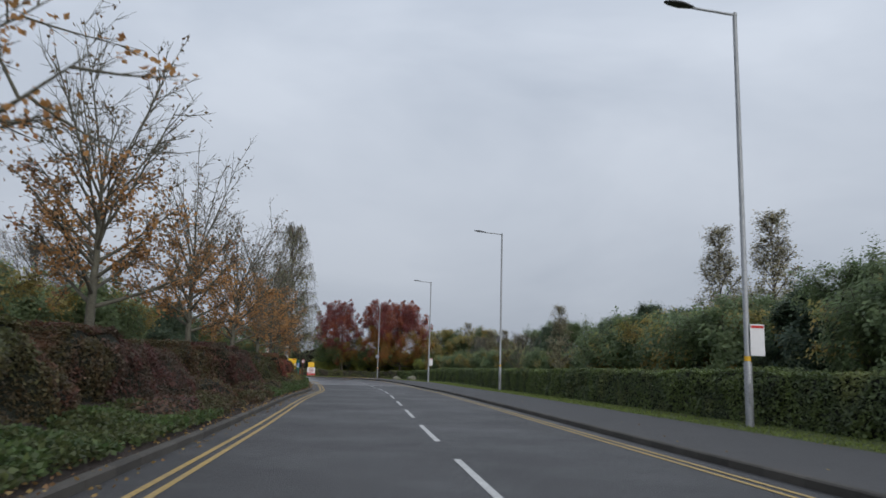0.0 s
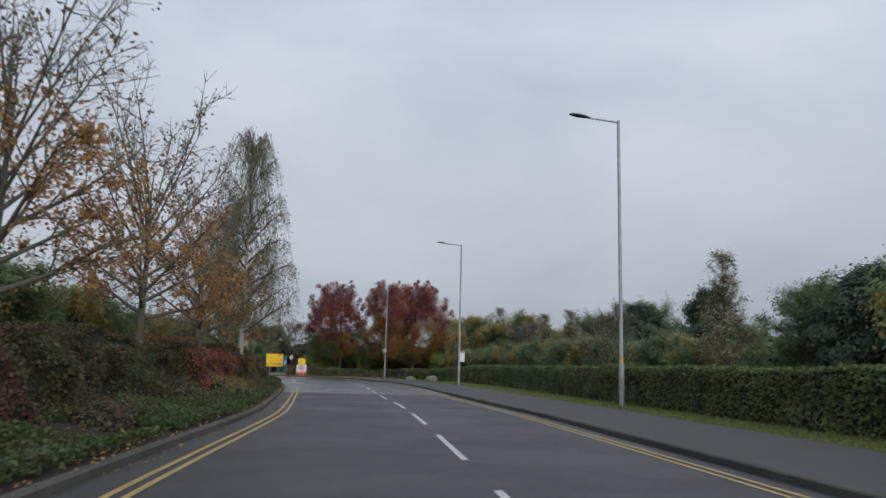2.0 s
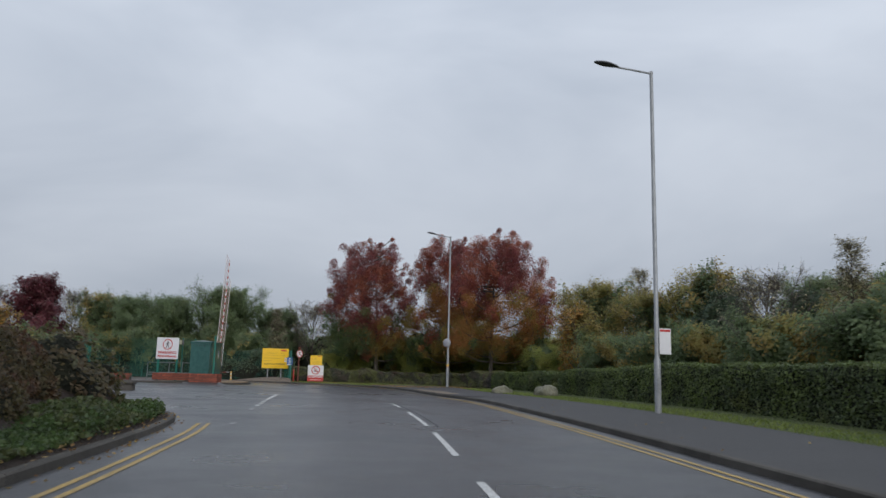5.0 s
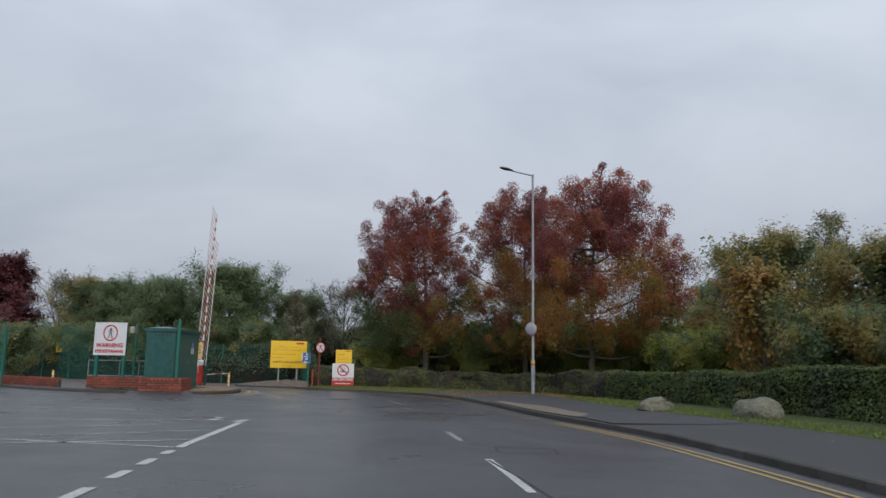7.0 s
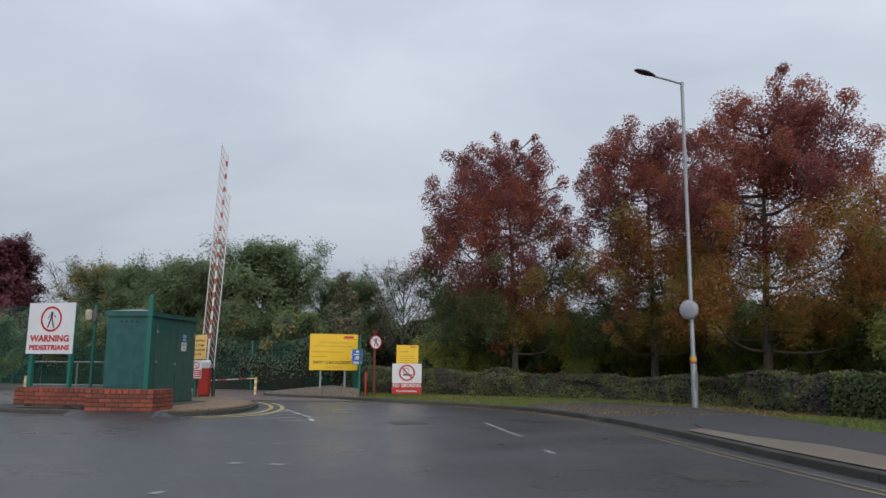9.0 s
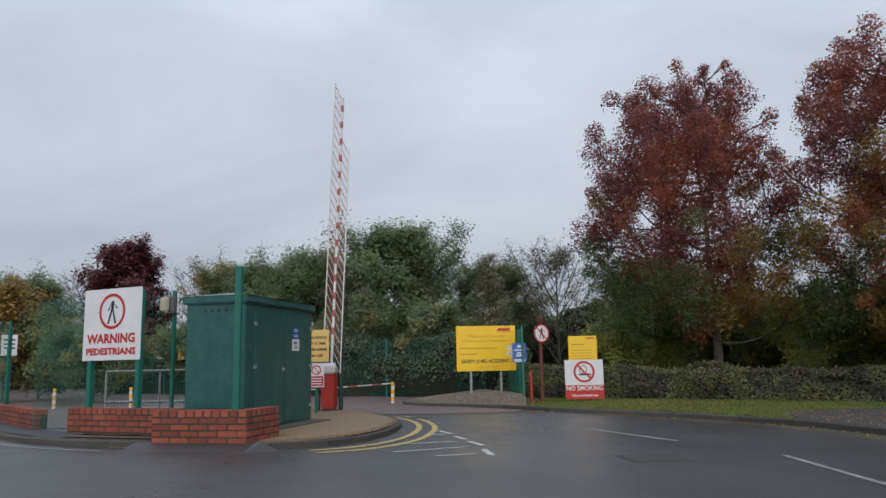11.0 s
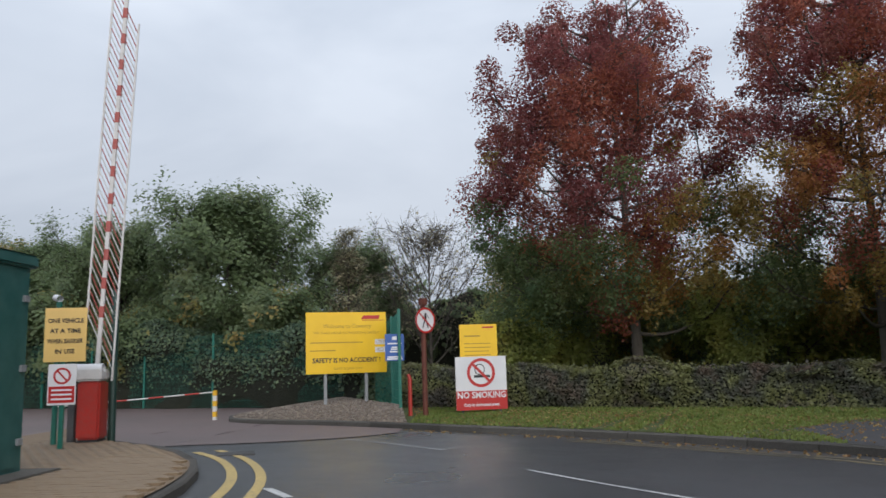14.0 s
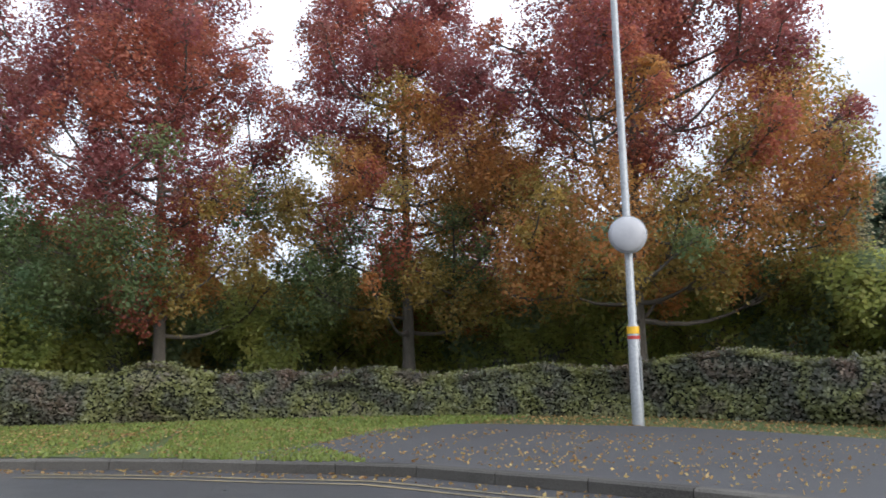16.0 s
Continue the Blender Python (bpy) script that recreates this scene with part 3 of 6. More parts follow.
# inner side: kerb, bank ridge
KL = resample([(-2.55, -30), (-2.5, 10), (-2.55, 20), (-2.65, 30), (-2.5, 40.9), (-2.72, 46.6), (-3.2, 54), (-3.66, 60.5), (-4.05, 65), (-4.45, 68.5), (-5.1, 71.3), (-6.6, 73.2), (-8.6, 74.6), (-12, 75.2), (-34, 75.5)], 0.5)
ridge = np.column_stack([np.minimum(-7.0, KL[:, 0] - 0.8), np.minimum(KL[:, 1] - 0.2, 69.5)])
ridge[:, 0] = np.maximum(ridge[:, 0], -34)
back = np.column_stack([np.full(len(KL), -60.0), np.minimum(KL[:, 1], 69)])


def bank_z(f):
    return 0.10 + 0.85 * smooth01(f * 1.1)


kin = offset(KL, 0.12)
tagged(new("bank_1", loft("bank_1", [with_z(kin * (1 - f) + ridge * f, bank_z(f)) for f in np.linspace(0, 1, 9)] + [with_z(back, 1.1)], SOIL)), "planted soil bank covered in leaf litter", "bank", kind="structure")


def kerb_run(name, curve, side, label, high=0.115, upto=300):
    """Kerb stones along a plan curve; side: +1 if they stand to its left."""
    k = thing(name, label, "kerb", kind="structure")
    c = resample(curve, 0.915)
    nn = normals2(c) * side
    for i in range(len(c) - 1):
        a, b = c[i], c[i + 1]
        d = (b - a) / np.linalg.norm(b - a)
        a2, b2 = a + d * 0.004, b - d * 0.004
        v = []
        for p, n in ((a2, nn[i]), (b2, nn[i + 1])):
            z = float(road_z(*p))
            v += [(*p, z - 0.1), (*p, z + high - 0.02), (*(p + n * 0.025), z + high), (*(p + n * 0.13), z + high), (*(p + n * 0.13), z - 0.1)]
        f = [(0, 1, 6, 5), (1, 2, 7, 6), (2, 3, 8, 7), (3, 4, 9, 8), (4, 3, 2, 1, 0), (5, 6, 7, 8, 9)]
        if side > 0:
            f = [tuple(reversed(q)) for q in f]
        part("kerb_stone", mesh_of("kerb_stone", v, f, KERB), k)
    return k


# road paint
def paint(name, p, width, material, label):
    return tagged(new(name, ribbon(name, np.asarray(p, float), width, material)), label, "road marking", kind="structure")


for d, w in ((0.38, 0.08), (0.57, 0.08)):
    paint("yellow_line", resample(offset(KR, d)[:76], 0.5), w, YELLOW_LINE, "double yellow line painted along the kerb")
    paint("yellow_line", resample(offset(KR, d)[75:160], 0.5), w * 0.8, YELLOW_FAINT, "nearly worn away double yellow line at the bend")
    paint("yellow_line", resample(offset(KL, -d - 0.11)[: int(len(KL) * 0.76)], 0.5), w, YELLOW_LINE, "double yellow line painted along the kerb")
CENTRE = resample([(1.35, -30), (1.40, 8), (1.47, 20), (1.56, 30), (1.58, 40), (1.45, 47), (1.10, 53.5), (0.75, 62), (0.35, 71), (-0.35, 79), (-1.2, 85.5), (-2.2, 92), (-3.3, 98)], 0.1)
cy = CENTRE[:, 1]
for y0, y1 in [(0.1 + 6.5 * k, 4.3 + 6.5 * k) for k in range(-5, 10)] + [(64.9, 68.9), (70.4, 75.6), (78.0, 80.9), (83.1, 85.05)]:
    sel = CENTRE[(cy >= y0) & (cy <= y1)]
    if len(sel) > 3:
        paint("centre_dash", sel[::3], 0.1, WHITE_LINE if y0 < 83 else FAINT_LINE, "worn white centre line dash on asphalt")
paint("tar_joint", resample([(0.62, 70.3), (0.32, 74.0), (-0.12, 78.0), (-0.55, 80.6)], 0.4), 0.035, PATH_DARK, "thin tar-filled crack in the asphalt")
paint("gate_dash", resample([(-3.4, 98.3), (-3.05, 96.7), (-2.65, 95.0)], 0.3), 0.09, FAINT_LINE, "thin worn white dash on asphalt")
paint("gate_dash", resample([(-2.38, 93.0), (-2.24, 92.4)], 0.3), 0.09, FAINT_LINE, "thin worn white dash on asphalt")
paint("gate_dash", resample([(-8.9, 105.95), (-8.0, 105.25), (-7.25, 104.5)], 0.3), 0.09, FAINT_LINE, "thin worn white dash on asphalt")
paint("gate_dash", resample([(-6.2, 102.4), (-5.5, 101.3), (-4.65, 100.1)], 0.3), 0.06, HATCH_LINE, "thin white dash on asphalt")
# car park entrance line and hatching
EDGE = resample([(-3.45, 69.5), (-3.8, 71.6), (-4.2, 75), (-4.6, 78.5), (-4.95, 81.4), (-5.2, 84), (-5.5, 87.4)], 0.1)
ey = EDGE[:, 1]
for y0, y1, m in ((69.7, 70.4, FAINT_LINE), (71.3, 71.8, FAINT_LINE), (73.0, 73.5, FAINT_LINE), (74.7, 75.9, FAINT_LINE), (77.0, 78.0, WHITE_LINE), (78.4, 79.1, WHITE_LINE), (79.5, 80.2, WHITE_LINE), (80.6, 81.2, WHITE_LINE), (81.4, 86.3, WHITE_LINE)):
    paint("edge_dash", EDGE[(ey >= y0) & (ey <= y1)][::2], 0.14, m, "white edge line dash on asphalt")
for a, b in (((-7.89, 88.03), (-13.0, 87.0)), ((-7.12, 86.39), (-12.0, 85.25)), ((-5.92, 86.82), (-6.91, 86.75)), ((-6.7, 85.32), (-11.0, 82.85)), ((-5.41, 84.33), (-6.3, 83.92)), ((-6.27, 83.66), (-10.0, 81.75)), ((-5.14, 82.53), (-9.0, 81.05)), ((-4.99, 81.43), (-8.0, 82.15)), ((-8.7, 88.9), (-12.5, 88.6)), ((-9.8, 90.1), (-13.0, 90.15)), ((-11.9, 91.1), (-14.0, 91.8))):
    paint("hatch_line", np.linspace(a, b, 12), 0.085, HATCH_LINE, "worn white hatching line on asphalt")
for a, b, w in (((-5.55, 86.45), (-5.48, 87.05), 0.24), ((-6.22, 86.85), (-6.1, 87.2), 0.22), ((-6.28, 87.5), (-6.24, 87.85), 0.16), ((-6.33, 88.45), (-6.29, 88.62), 0.12), ((-5.62, 87.72), (-5.59, 87.86), 0.1), ((-6.35, 90.7), (-6.33, 90.85), 0.16), ((-5.8, 90.65), (-5.78, 90.8), 0.2), ((-6.5, 93.05), (-6.48, 93.2), 0.2), ((-5.95, 93.0), (-5.93, 93.2), 0.1)):
    paint("hatch_block", np.linspace(a, b, 4), w, WHITE_LINE if w > 0.13 and a[1] < 88 else FAINT_LINE, "short white painted block on asphalt")
paint("bay_line", resample([(-12.8, 97.2), (-14.5, 97.6), (-17.0, 98.9), (-19.5, 101.0)], 0.5), 0.09, FAINT_LINE, "worn line along the wall kerb")


# ---- trees ----
def grow(rng, height, crown_r, clear, limbs, subs, twigs, rise, trunk_r, shape, wander=0.12, twig_len=0.5, droop=0.0, span=0.97, steep=0.35, inner=0.25):
    """Branch runs of a tree and the places of its twigs: (runs, twig points, twig height 0 to 1)."""
    runs, tips = [], []
    n = 9
    z = np.linspace(0, 1, n)
    top = 0.97 if span > 0.9 else span + 0.12  # where the leader ends
    lean = rng.normal(0, wander * 0.35, 2)
    tp = np.column_stack([lean[0] * z ** 1.5 + rng.normal(0, 0.03, n) * z, lean[1] * z ** 1.5 + rng.normal(0, 0.03, n) * z, z * height * top])
    runs.append((tp, trunk_r * (1 - 0.93 * z ** 0.85) + 0.004))

    def limb(start, d, length, r, level):
        m = 6
        t = np.linspace(0, 1, m)[:, None]
        side = rng.normal(0, 1, 3)
        bend = side * wander * length * 0.5 + np.array([0, 0, (rise * 0.35 - droop) * length])
        p = start + d * length * t + bend * t ** 2 + np.cumsum(rng.normal(0, wander * length * 0.06, (m, 3)), 0) * t
        runs.append((p, r * (1 - 0.85 * t[:, 0]) + 0.0025))
        return p

    for i in range(limbs):
        f = clear + (span - clear) * ((i + rng.uniform(0, 0.8)) / limbs) ** 0.9
        u = (f - clear) / (span - clear)
        reach = crown_r * shape(u) * rng.uniform(0.75, 1.12)
        az = i * 2.399 + rng.uniform(-0.4, 0.4)
        el = rise * rng.uniform(0.7, 1.2) + steep * u
        d = np.array([math.cos(az) * math.cos(el), math.sin(az) * math.cos(el), math.sin(el)])
        start = np.array([np.interp(f * 0.97 / top, z, tp[:, 0]), np.interp(f * 0.97 / top, z, tp[:, 1]), f * height * 0.97])
        ln = reach / max(0.35, math.cos(el))
        ln = min(ln, (height * 1.03 - start[2]) / max(0.15, math.sin(el) + rise * 0.3))
        p = limb(start, d, ln, trunk_r * 0.42 * (1 - 0.55 * u), 1)
        for j in range(subs):
            g0 = inner + (0.97 - inner) * (j + rng.uniform(0, 1)) / subs
            k = min(4, int(g0 * 5))
            s = p[k] + (p[k + 1] - p[k]) * (g0 * 5 - k)
            d2 = d + rng.normal(0, 0.55, 3)
            d2 /= np.linalg.norm(d2)
            q = limb(s, d2, ln * rng.uniform(0.3, 0.5) * (1.15 - 0.5 * g0), trunk_r * 0.13 * (1 - 0.5 * u), 2)
            for _ in range(twigs):
                k2 = rng.integers(1, 5)
                d3 = d2 + rng.normal(0, 0.7, 3) - np.array([0, 0, droop * 3])
                d3 /= np.linalg.norm(d3)
                tl = twig_len * rng.uniform(0.5, 1.3)
                if droop > 0.1:
                    tt = np.linspace(0, 1, 5)[:, None]
                    r3 = q[k2] + d3 * tl * tt * 0.5 + np.array([0, 0, -1.0]) * tl * tt ** 1.5
                    runs.append((r3, np.linspace(0.005, 0.002, 5)))
                else:
                    tt = np.linspace(0, 1, 3)[:, None]
                    r3 = q[k2] + d3 * tl * tt
                    runs.append((r3, np.linspace(0.007, 0.003, 3)))
                tips.append(r3)
    return runs, tips


def leaves_at(rng, tips, per, spread):
    """Leaf centres scattered along twigs."""
    out = []
    for r in tips:
        k = rng.poisson(per)
        if k:
            t = rng.uniform(0.15, 1.05, k) * (len(r) - 1)
            i = np.clip(t.astype(int), 0, len(r) - 2)
            out.append(r[i] + (r[i + 1] - r[i]) * (t - i)[:, None] + rng.normal(0, spread, (k, 3)))
    return np.concatenate(out) if out else np.zeros((0, 3))


def build_tree(name, label, at, seed, bark, crowns, height, crown_r, clear, limbs, subs, twigs, rise, trunk_r, shape, per, leaf, spread, group="", sides=5, bushy=False, **more):
    """A tree thing. crowns: (part name, material, chooser of leaves from their relative height and a random number)."""
    rng = np.random.default_rng(seed)
    t = thing(name, label, "tree", at, group=group)
    runs, tips = grow(rng, height, crown_r, clear, limbs, subs, twigs, rise, trunk_r, shape, **more)
    # fit the crown to its height and spread
    ends = np.concatenate(tips)
    kz = height / np.quantile(ends[:, 2], 0.995)
    kr = crown_r / np.quantile(np.hypot(ends[:, 0], ends[:, 1]), 0.965)
    fit_to = np.array([kr, kr, kz])
    runs = [(np.asarray(p) * fit_to, r) for p, r in runs]
    tips = [p * fit_to for p in tips]
    v, f = tube(runs[:1], 10)
    part("trunk", quads_mesh("trunk", v, f, bark, True), t)
    v, f = tube(runs[1:], sides)
    part("branchwork", quads_mesh("branchwork", v, f, bark if bark is not BARK_BIRCH else BARK, True), t)
    c = leaves_at(rng, tips, per, spread)
    h = c[:, 2] / height
    u = rng.uniform(size=len(c))
    blob = np.array([noise.noise(Vector(p) * 0.55 + Vector((seed, 0, 0))) for p in c])
    for pn, m, choose in crowns:
        keep = choose(h, u, blob)
        if keep.any():
            away = c[keep] * np.array([1, 1, 0.7]) - np.array([0, 0, 0.35 * height])
            away /= np.linalg.norm(away, axis=1)[:, None] + 1e-6
            leaves = part(pn, leaf_mesh(pn, c[keep], leaf, m, rng, out=away if bushy else None), t)
            if name == "maple_tree":
                tagged(leaves, kind="stuff")
    return t


everything = lambda h, u, b: u >= 0
round_crown = lambda u: math.sqrt(max(0.05, 1 - (1.55 * u - 0.6) ** 2))
cone_crown = lambda u: 1.0 - 0.8 * u
egg_crown = lambda u: max(0.16, math.sin(math.pi * min(1, 0.22 + 0.80 * u)) ** 0.8)

# the row of street maples on the bank
MAPLE_CROWN = [
    ("crown", L_MAPLE, lambda h, u, b: (h < 0.6) & (u < 1.05 - 0.45 * h)),
    ("crown_top", L_MAPLE_TOP, lambda h, u, b: (h >= 0.5) & (u < 0.16)),
]
for x, y, h, sd, per in ((-5.6, 7.2, 8.3, 3, 2.0), (-5.5, 16.1, 7.5, 4, 2.3), (-5.6, 25.5, 7.5, 5, 2.3), (-5.6, 34.2, 7.4, 6, 3.0), (-5.5, 42.0, 7.8, 7, 2.6), (-5.6, 49.3, 7.4, 8, 2.8)):
    build_tree("maple_tree", "young street maple, half bare, with orange brown leaves", (x, y, 0.85), sd, BARK_GREEN, MAPLE_CROWN, h, 3.0 if y < 10 else 1.9 if y < 30 else 2.3, 0.2, 24, 9, 6, 0.36, 0.13, lambda u: 1.0 - 0.15 * u, per * 2.4, 0.064, 0.06, group="maples along the bank", twig_len=0.42, wander=0.09, span=0.6, steep=0.85)
build_tree("maple_tree", "small orange maple beside the birch", (-6.6, 60.5, 0.85), 21, BARK, [("crown", L_MAPLE, everything)], 5.2, 2.3, 0.25, 16, 6, 5, 0.5, 0.10, round_crown, 8, 0.085, 0.14, group="maples along the bank")
build_tree("birch_tree", "tall silver birch with thin drooping twigs and small leaves", (-5.3, 56.8, 0.85), 31, BARK_BIRCH, [("crown", L_BIRCH, lambda h, u, b: u < 1.2 - 0.8 * h)], 11.0, 2.2, 0.13, 38, 7, 9, 0.7, 0.15, lambda u: 1.1 - 0.6 * u ** 1.3, 6.0, 0.055, 0.07, droop=0.34, twig_len=1.0, wander=0.1)
build_tree("birch_tree", "slim green-leaved birch in the shrub bed", (-6.0, 56.7, 0.85), 32, BARK_GREEN, [("crown", L_BIRCH, everything)], 7.6, 1.7, 0.25, 22, 6, 8, 0.7, 0.10, egg_crown, 4.2, 0.06, 0.06, droop=0.25, twig_len=0.8, wander=0.1)

# the three red ash trees at the bend
ASH_LEAVES = {"burgundy": ("crown_top", L_ASH_BURGUNDY), "red": ("crown_red", L_ASH_RED), "orange": ("crown", L_ASH_ORANGE), "olive": ("crown_olive", L_ASH_OLIVE), "green": ("crown_base", L_ASH_GREEN)}


def ash_tree(label, at, seed, height, low, r, shift, profile, tint, count, extra):
    """A broad tree whose limbs end in rounded clumps of leaves. shift: plan offset of the crown; tint(h, x, rng): the leaf colour of a clump; extra: clumps set apart (x, y, z, radius, colour)."""
    rng = np.random.default_rng(seed)
    t = thing("ash_tree", label, "tree", at, group="red ash trees at the bend")
    clumps = []
    for i in range(count):
        u = (i + rng.uniform(0.2, 0.8)) / count
        lr = rng.uniform(0.42, 0.95) * (1.0 if u < 0.85 else 0.85)
        env = max(0.1, r * profile(u) - lr * 0.7)
        rho = env * math.sqrt(rng.uniform(0.02, 1.0))
        az = i * 2.399 + rng.uniform(-0.35, 0.35)
        c = np.array([shift[0] * min(1, 2.5 * u + 0.3) + rho * math.cos(az), shift[1] + rho * math.sin(az), low + lr * 0.7 + (height - low - 1.4 * lr) * u])
        clumps.append((c, lr, tint(c[2] / height, c[0], rng)))
    for i in range(58):  # small tufts that stand out of the crown
        u = (i + rng.uniform(0.1, 0.9)) / 58
        rho, az = r * profile(u) * rng.uniform(0.8, 1.06), i * 2.399 * 1.7 + rng.uniform(-0.5, 0.5)
        if u > 0.8:
            rho *= rng.uniform(0.3, 1.0)
        c = np.array([shift[0] * min(1, 2.5 * u + 0.3) + rho * math.cos(az), shift[1] + rho * math.sin(az), low + 0.3 + (height - low + 0.1) * u])
        clumps.append((c, rng.uniform(0.2, 0.4), tint(c[2] / height, c[0], rng)))
    clumps += [(np.array([x, y, z]), lr, key) for x, y, z, lr, key in extra]
    z = np.linspace(0, 1, 10)
    trunk = np.column_stack([shift[0] * 0.45 * z ** 1.6 + rng.normal(0, 0.03, 10) * z, shift[1] * 0.45 * z ** 1.6 + rng.normal(0, 0.03, 10) * z, z * (height - 1.2)])
    trad = 0.175 * (1 - 0.9 * z ** 0.8) + 0.006
    trad[0] *= 1.25
    v, f = tube([(trunk, trad)], 12)
    part("trunk", quads_mesh("trunk", v, f, BARK, True), t)
    runs, by_key = [], {}
    nodes = [(q, 0) for q in resample(trunk, 0.35) if q[2] > 1.7]
    clumps.sort(key=lambda q: math.hypot(q[0][0] - 0.3 * shift[0], q[0][1] - 0.3 * shift[1]))
    for c, lr, key in clumps:
        far = [np.linalg.norm(c - q) + 1.6 * max(0.0, q[2] - c[2] + 0.45) + 0.35 * deep for q, deep in nodes]
        s0, deep = nodes[int(np.argmin(far))]
        side = np.linalg.norm(c - s0)
        tt = np.linspace(0, 1, 7)[:, None]
        p = s0 + (c - s0) * tt + np.array([0, 0, -0.1 * side]) * (4 * tt * (1 - tt)) + np.cumsum(rng.normal(0, 0.03, (7, 3)), 0) * tt
        runs.append((p, np.linspace((0.05, 0.034, 0.024, 0.018)[min(3, deep)] + 0.006 * side, 0.012, 7)))
        nodes += [(q, deep + 1) for q in p[2:6]]
        for _ in range(9):
            d = rng.normal(size=3)
            d /= np.linalg.norm(d)
            k = rng.integers(4, 7)
            q = p[k] + (c + d * lr * 0.9 - p[k]) * np.linspace(0, 1, 4)[:, None]
            runs.append((q + rng.normal(0, 0.02, (4, 3)), np.linspace(0.011, 0.003, 4)))
        n = int(2300 * lr ** 2) + 90
        d = rng.normal(size=(n, 3))
        d /= np.linalg.norm(d, axis=1)[:, None]
        lump = np.array([noise.noise(Vector(q) * 2.3 + Vector((seed + c[0] * 3, c[1] * 3, c[2]))) for q in d])
        rad = lr * (1 + 0.6 * lump) * (1.06 - np.abs(rng.normal(0, 0.26, n)))
        pts = c + d * rad[:, None] * rng.uniform(0.78, 1.28, 3) + rng.normal(0, 0.04, (n, 3)) - np.array([0, 0, 0.12]) * (rad / lr)[:, None] ** 2
        by_key.setdefault(key, []).append((pts, d))
    v, f = tube(runs, 5)
    part("branchwork", quads_mesh("branchwork", v, f, BARK, True), t)
    for key, sets in by_key.items():
        pn, m = ASH_LEAVES[key]
        part(pn, leaf_mesh(pn, np.concatenate([q[0] for q in sets]), 0.054, m, rng, out=np.concatenate([q[1] for q in sets]), loose=0.42), t)
    return t


def tint_a(h, x, rng):
    w = h + rng.normal(0, 0.06)
    if w > 0.63:
        return "burgundy" if rng.uniform() < 0.82 else "red"
    if w > 0.45:
        return ("red", "burgundy", "burgundy", "olive", "red")[rng.integers(5)]
    return "green" if x < -0.2 or rng.uniform() < 0.4 else ("orange", "red", "olive")[rng.integers(3)]


def tint_b(h, x, rng):
    w = h + rng.normal(0, 0.06)
    if w > 0.62:
        return "burgundy" if rng.uniform() < 0.65 else "red"
    if w > 0.4:
        return ("orange", "burgundy", "red", "olive", "orange")[rng.integers(5)]
    return ("olive", "green", "orange", "olive")[rng.integers(4)]


def tint_c(h, x, rng):
    w = h + rng.normal(0, 0.06)
    if w > 0.6:
        return ("red", "burgundy", "burgundy", "red")[rng.integers(4)]
    if w > 0.36:
        return ("orange", "red", "orange", "olive", "orange")[rng.integers(5)]
    return ("olive", "olive", "green", "orange")[rng.integers(4)]


column = lambda u: 0.8 + 0.667 * u if u < 0.3 else 1.0 - 0.42 * ((u - 0.3) / 0.7) ** 1.8
ash_tree("tall ash tree, burgundy above and still green below", (-2.5, 114.4, 0.1), 41, 11.2, 2.0, 3.75, (-0.7, 0.0), column, tint_a, 90, [
    (-4.2, 0.2, 5.8, 0.6, "burgundy"), (-3.5, 0.1, 5.7, 0.7, "burgundy"), (-3.0, 0.2, 6.9, 0.75, "burgundy"), (-3.2, 0.0, 4.1, 0.9, "green"), (-3.4, -0.2, 3.2, 0.8, "green"), (-2.3, -0.6, 2.8, 0.85, "green"), (-3.6, 0.1, 8.7, 0.6, "burgundy"), (-0.9, -1.4, 3.6, 0.75, "orange"), (-0.7, -1.5, 2.5, 0.6, "red")])
ash_tree("broad ash tree turning red and orange", (3.1, 112.6, 0.1), 42, 11.2, 1.7, 3.9, (-0.1, 0.0), column, tint_b, 94, [
    (-3.2, -0.5, 6.6, 0.7, "burgundy"), (-1.3, -1.9, 3.6, 0.65, "red"), (0.6, -2.0, 5.4, 0.8, "orange"), (-3.0, -0.4, 4.6, 0.8, "olive")])
ash_tree("broad ash tree with bright orange and red leaves", (5.8, 107.4, 0.1), 43, 10.7, 2.0, 4.1, (0.6, -0.3), column, tint_c, 96, [
    (4.0, -2.3, 6.0, 0.7, "burgundy"), (3.5, -2.0, 4.6, 0.85, "red"), (3.0, -1.7, 5.4, 0.85, "orange"), (2.2, -2.2, 3.9, 0.8, "orange"), (-2.3, 0.3, 3.4, 0.8, "orange")])

# woodland trees: a few kinds, built once and then set out
KINDS = {}


def kind_tree(key, *a, **k):
    KINDS[key] = build_tree(*a, bushy=True, **k)


kind_tree("green", "broadleaf_tree", "bushy green broadleaf tree in a belt of woodland", (-16.2, 121.5, 0.0), 51, BARK, [("crown", L_GREEN, everything)], 7.9, 3.2, 0.10, 34, 8, 7, 0.55, 0.16, round_crown, 30, 0.10, 0.19, group="woodland trees", twig_len=0.7)
kind_tree("olive", "broadleaf_tree", "olive and yellow broadleaf tree thinning in autumn", (11.6, 99.5, 0.1), 52, BARK, [("crown", L_OLIVE, lambda h, u, b: b < 0.16), ("crown_patch", L_GREEN, lambda h, u, b: b >= 0.16)], 6.6, 2.4, 0.08, 28, 7, 6, 0.75, 0.10, egg_crown, 18, 0.095, 0.14, group="woodland trees", twig_len=0.6)
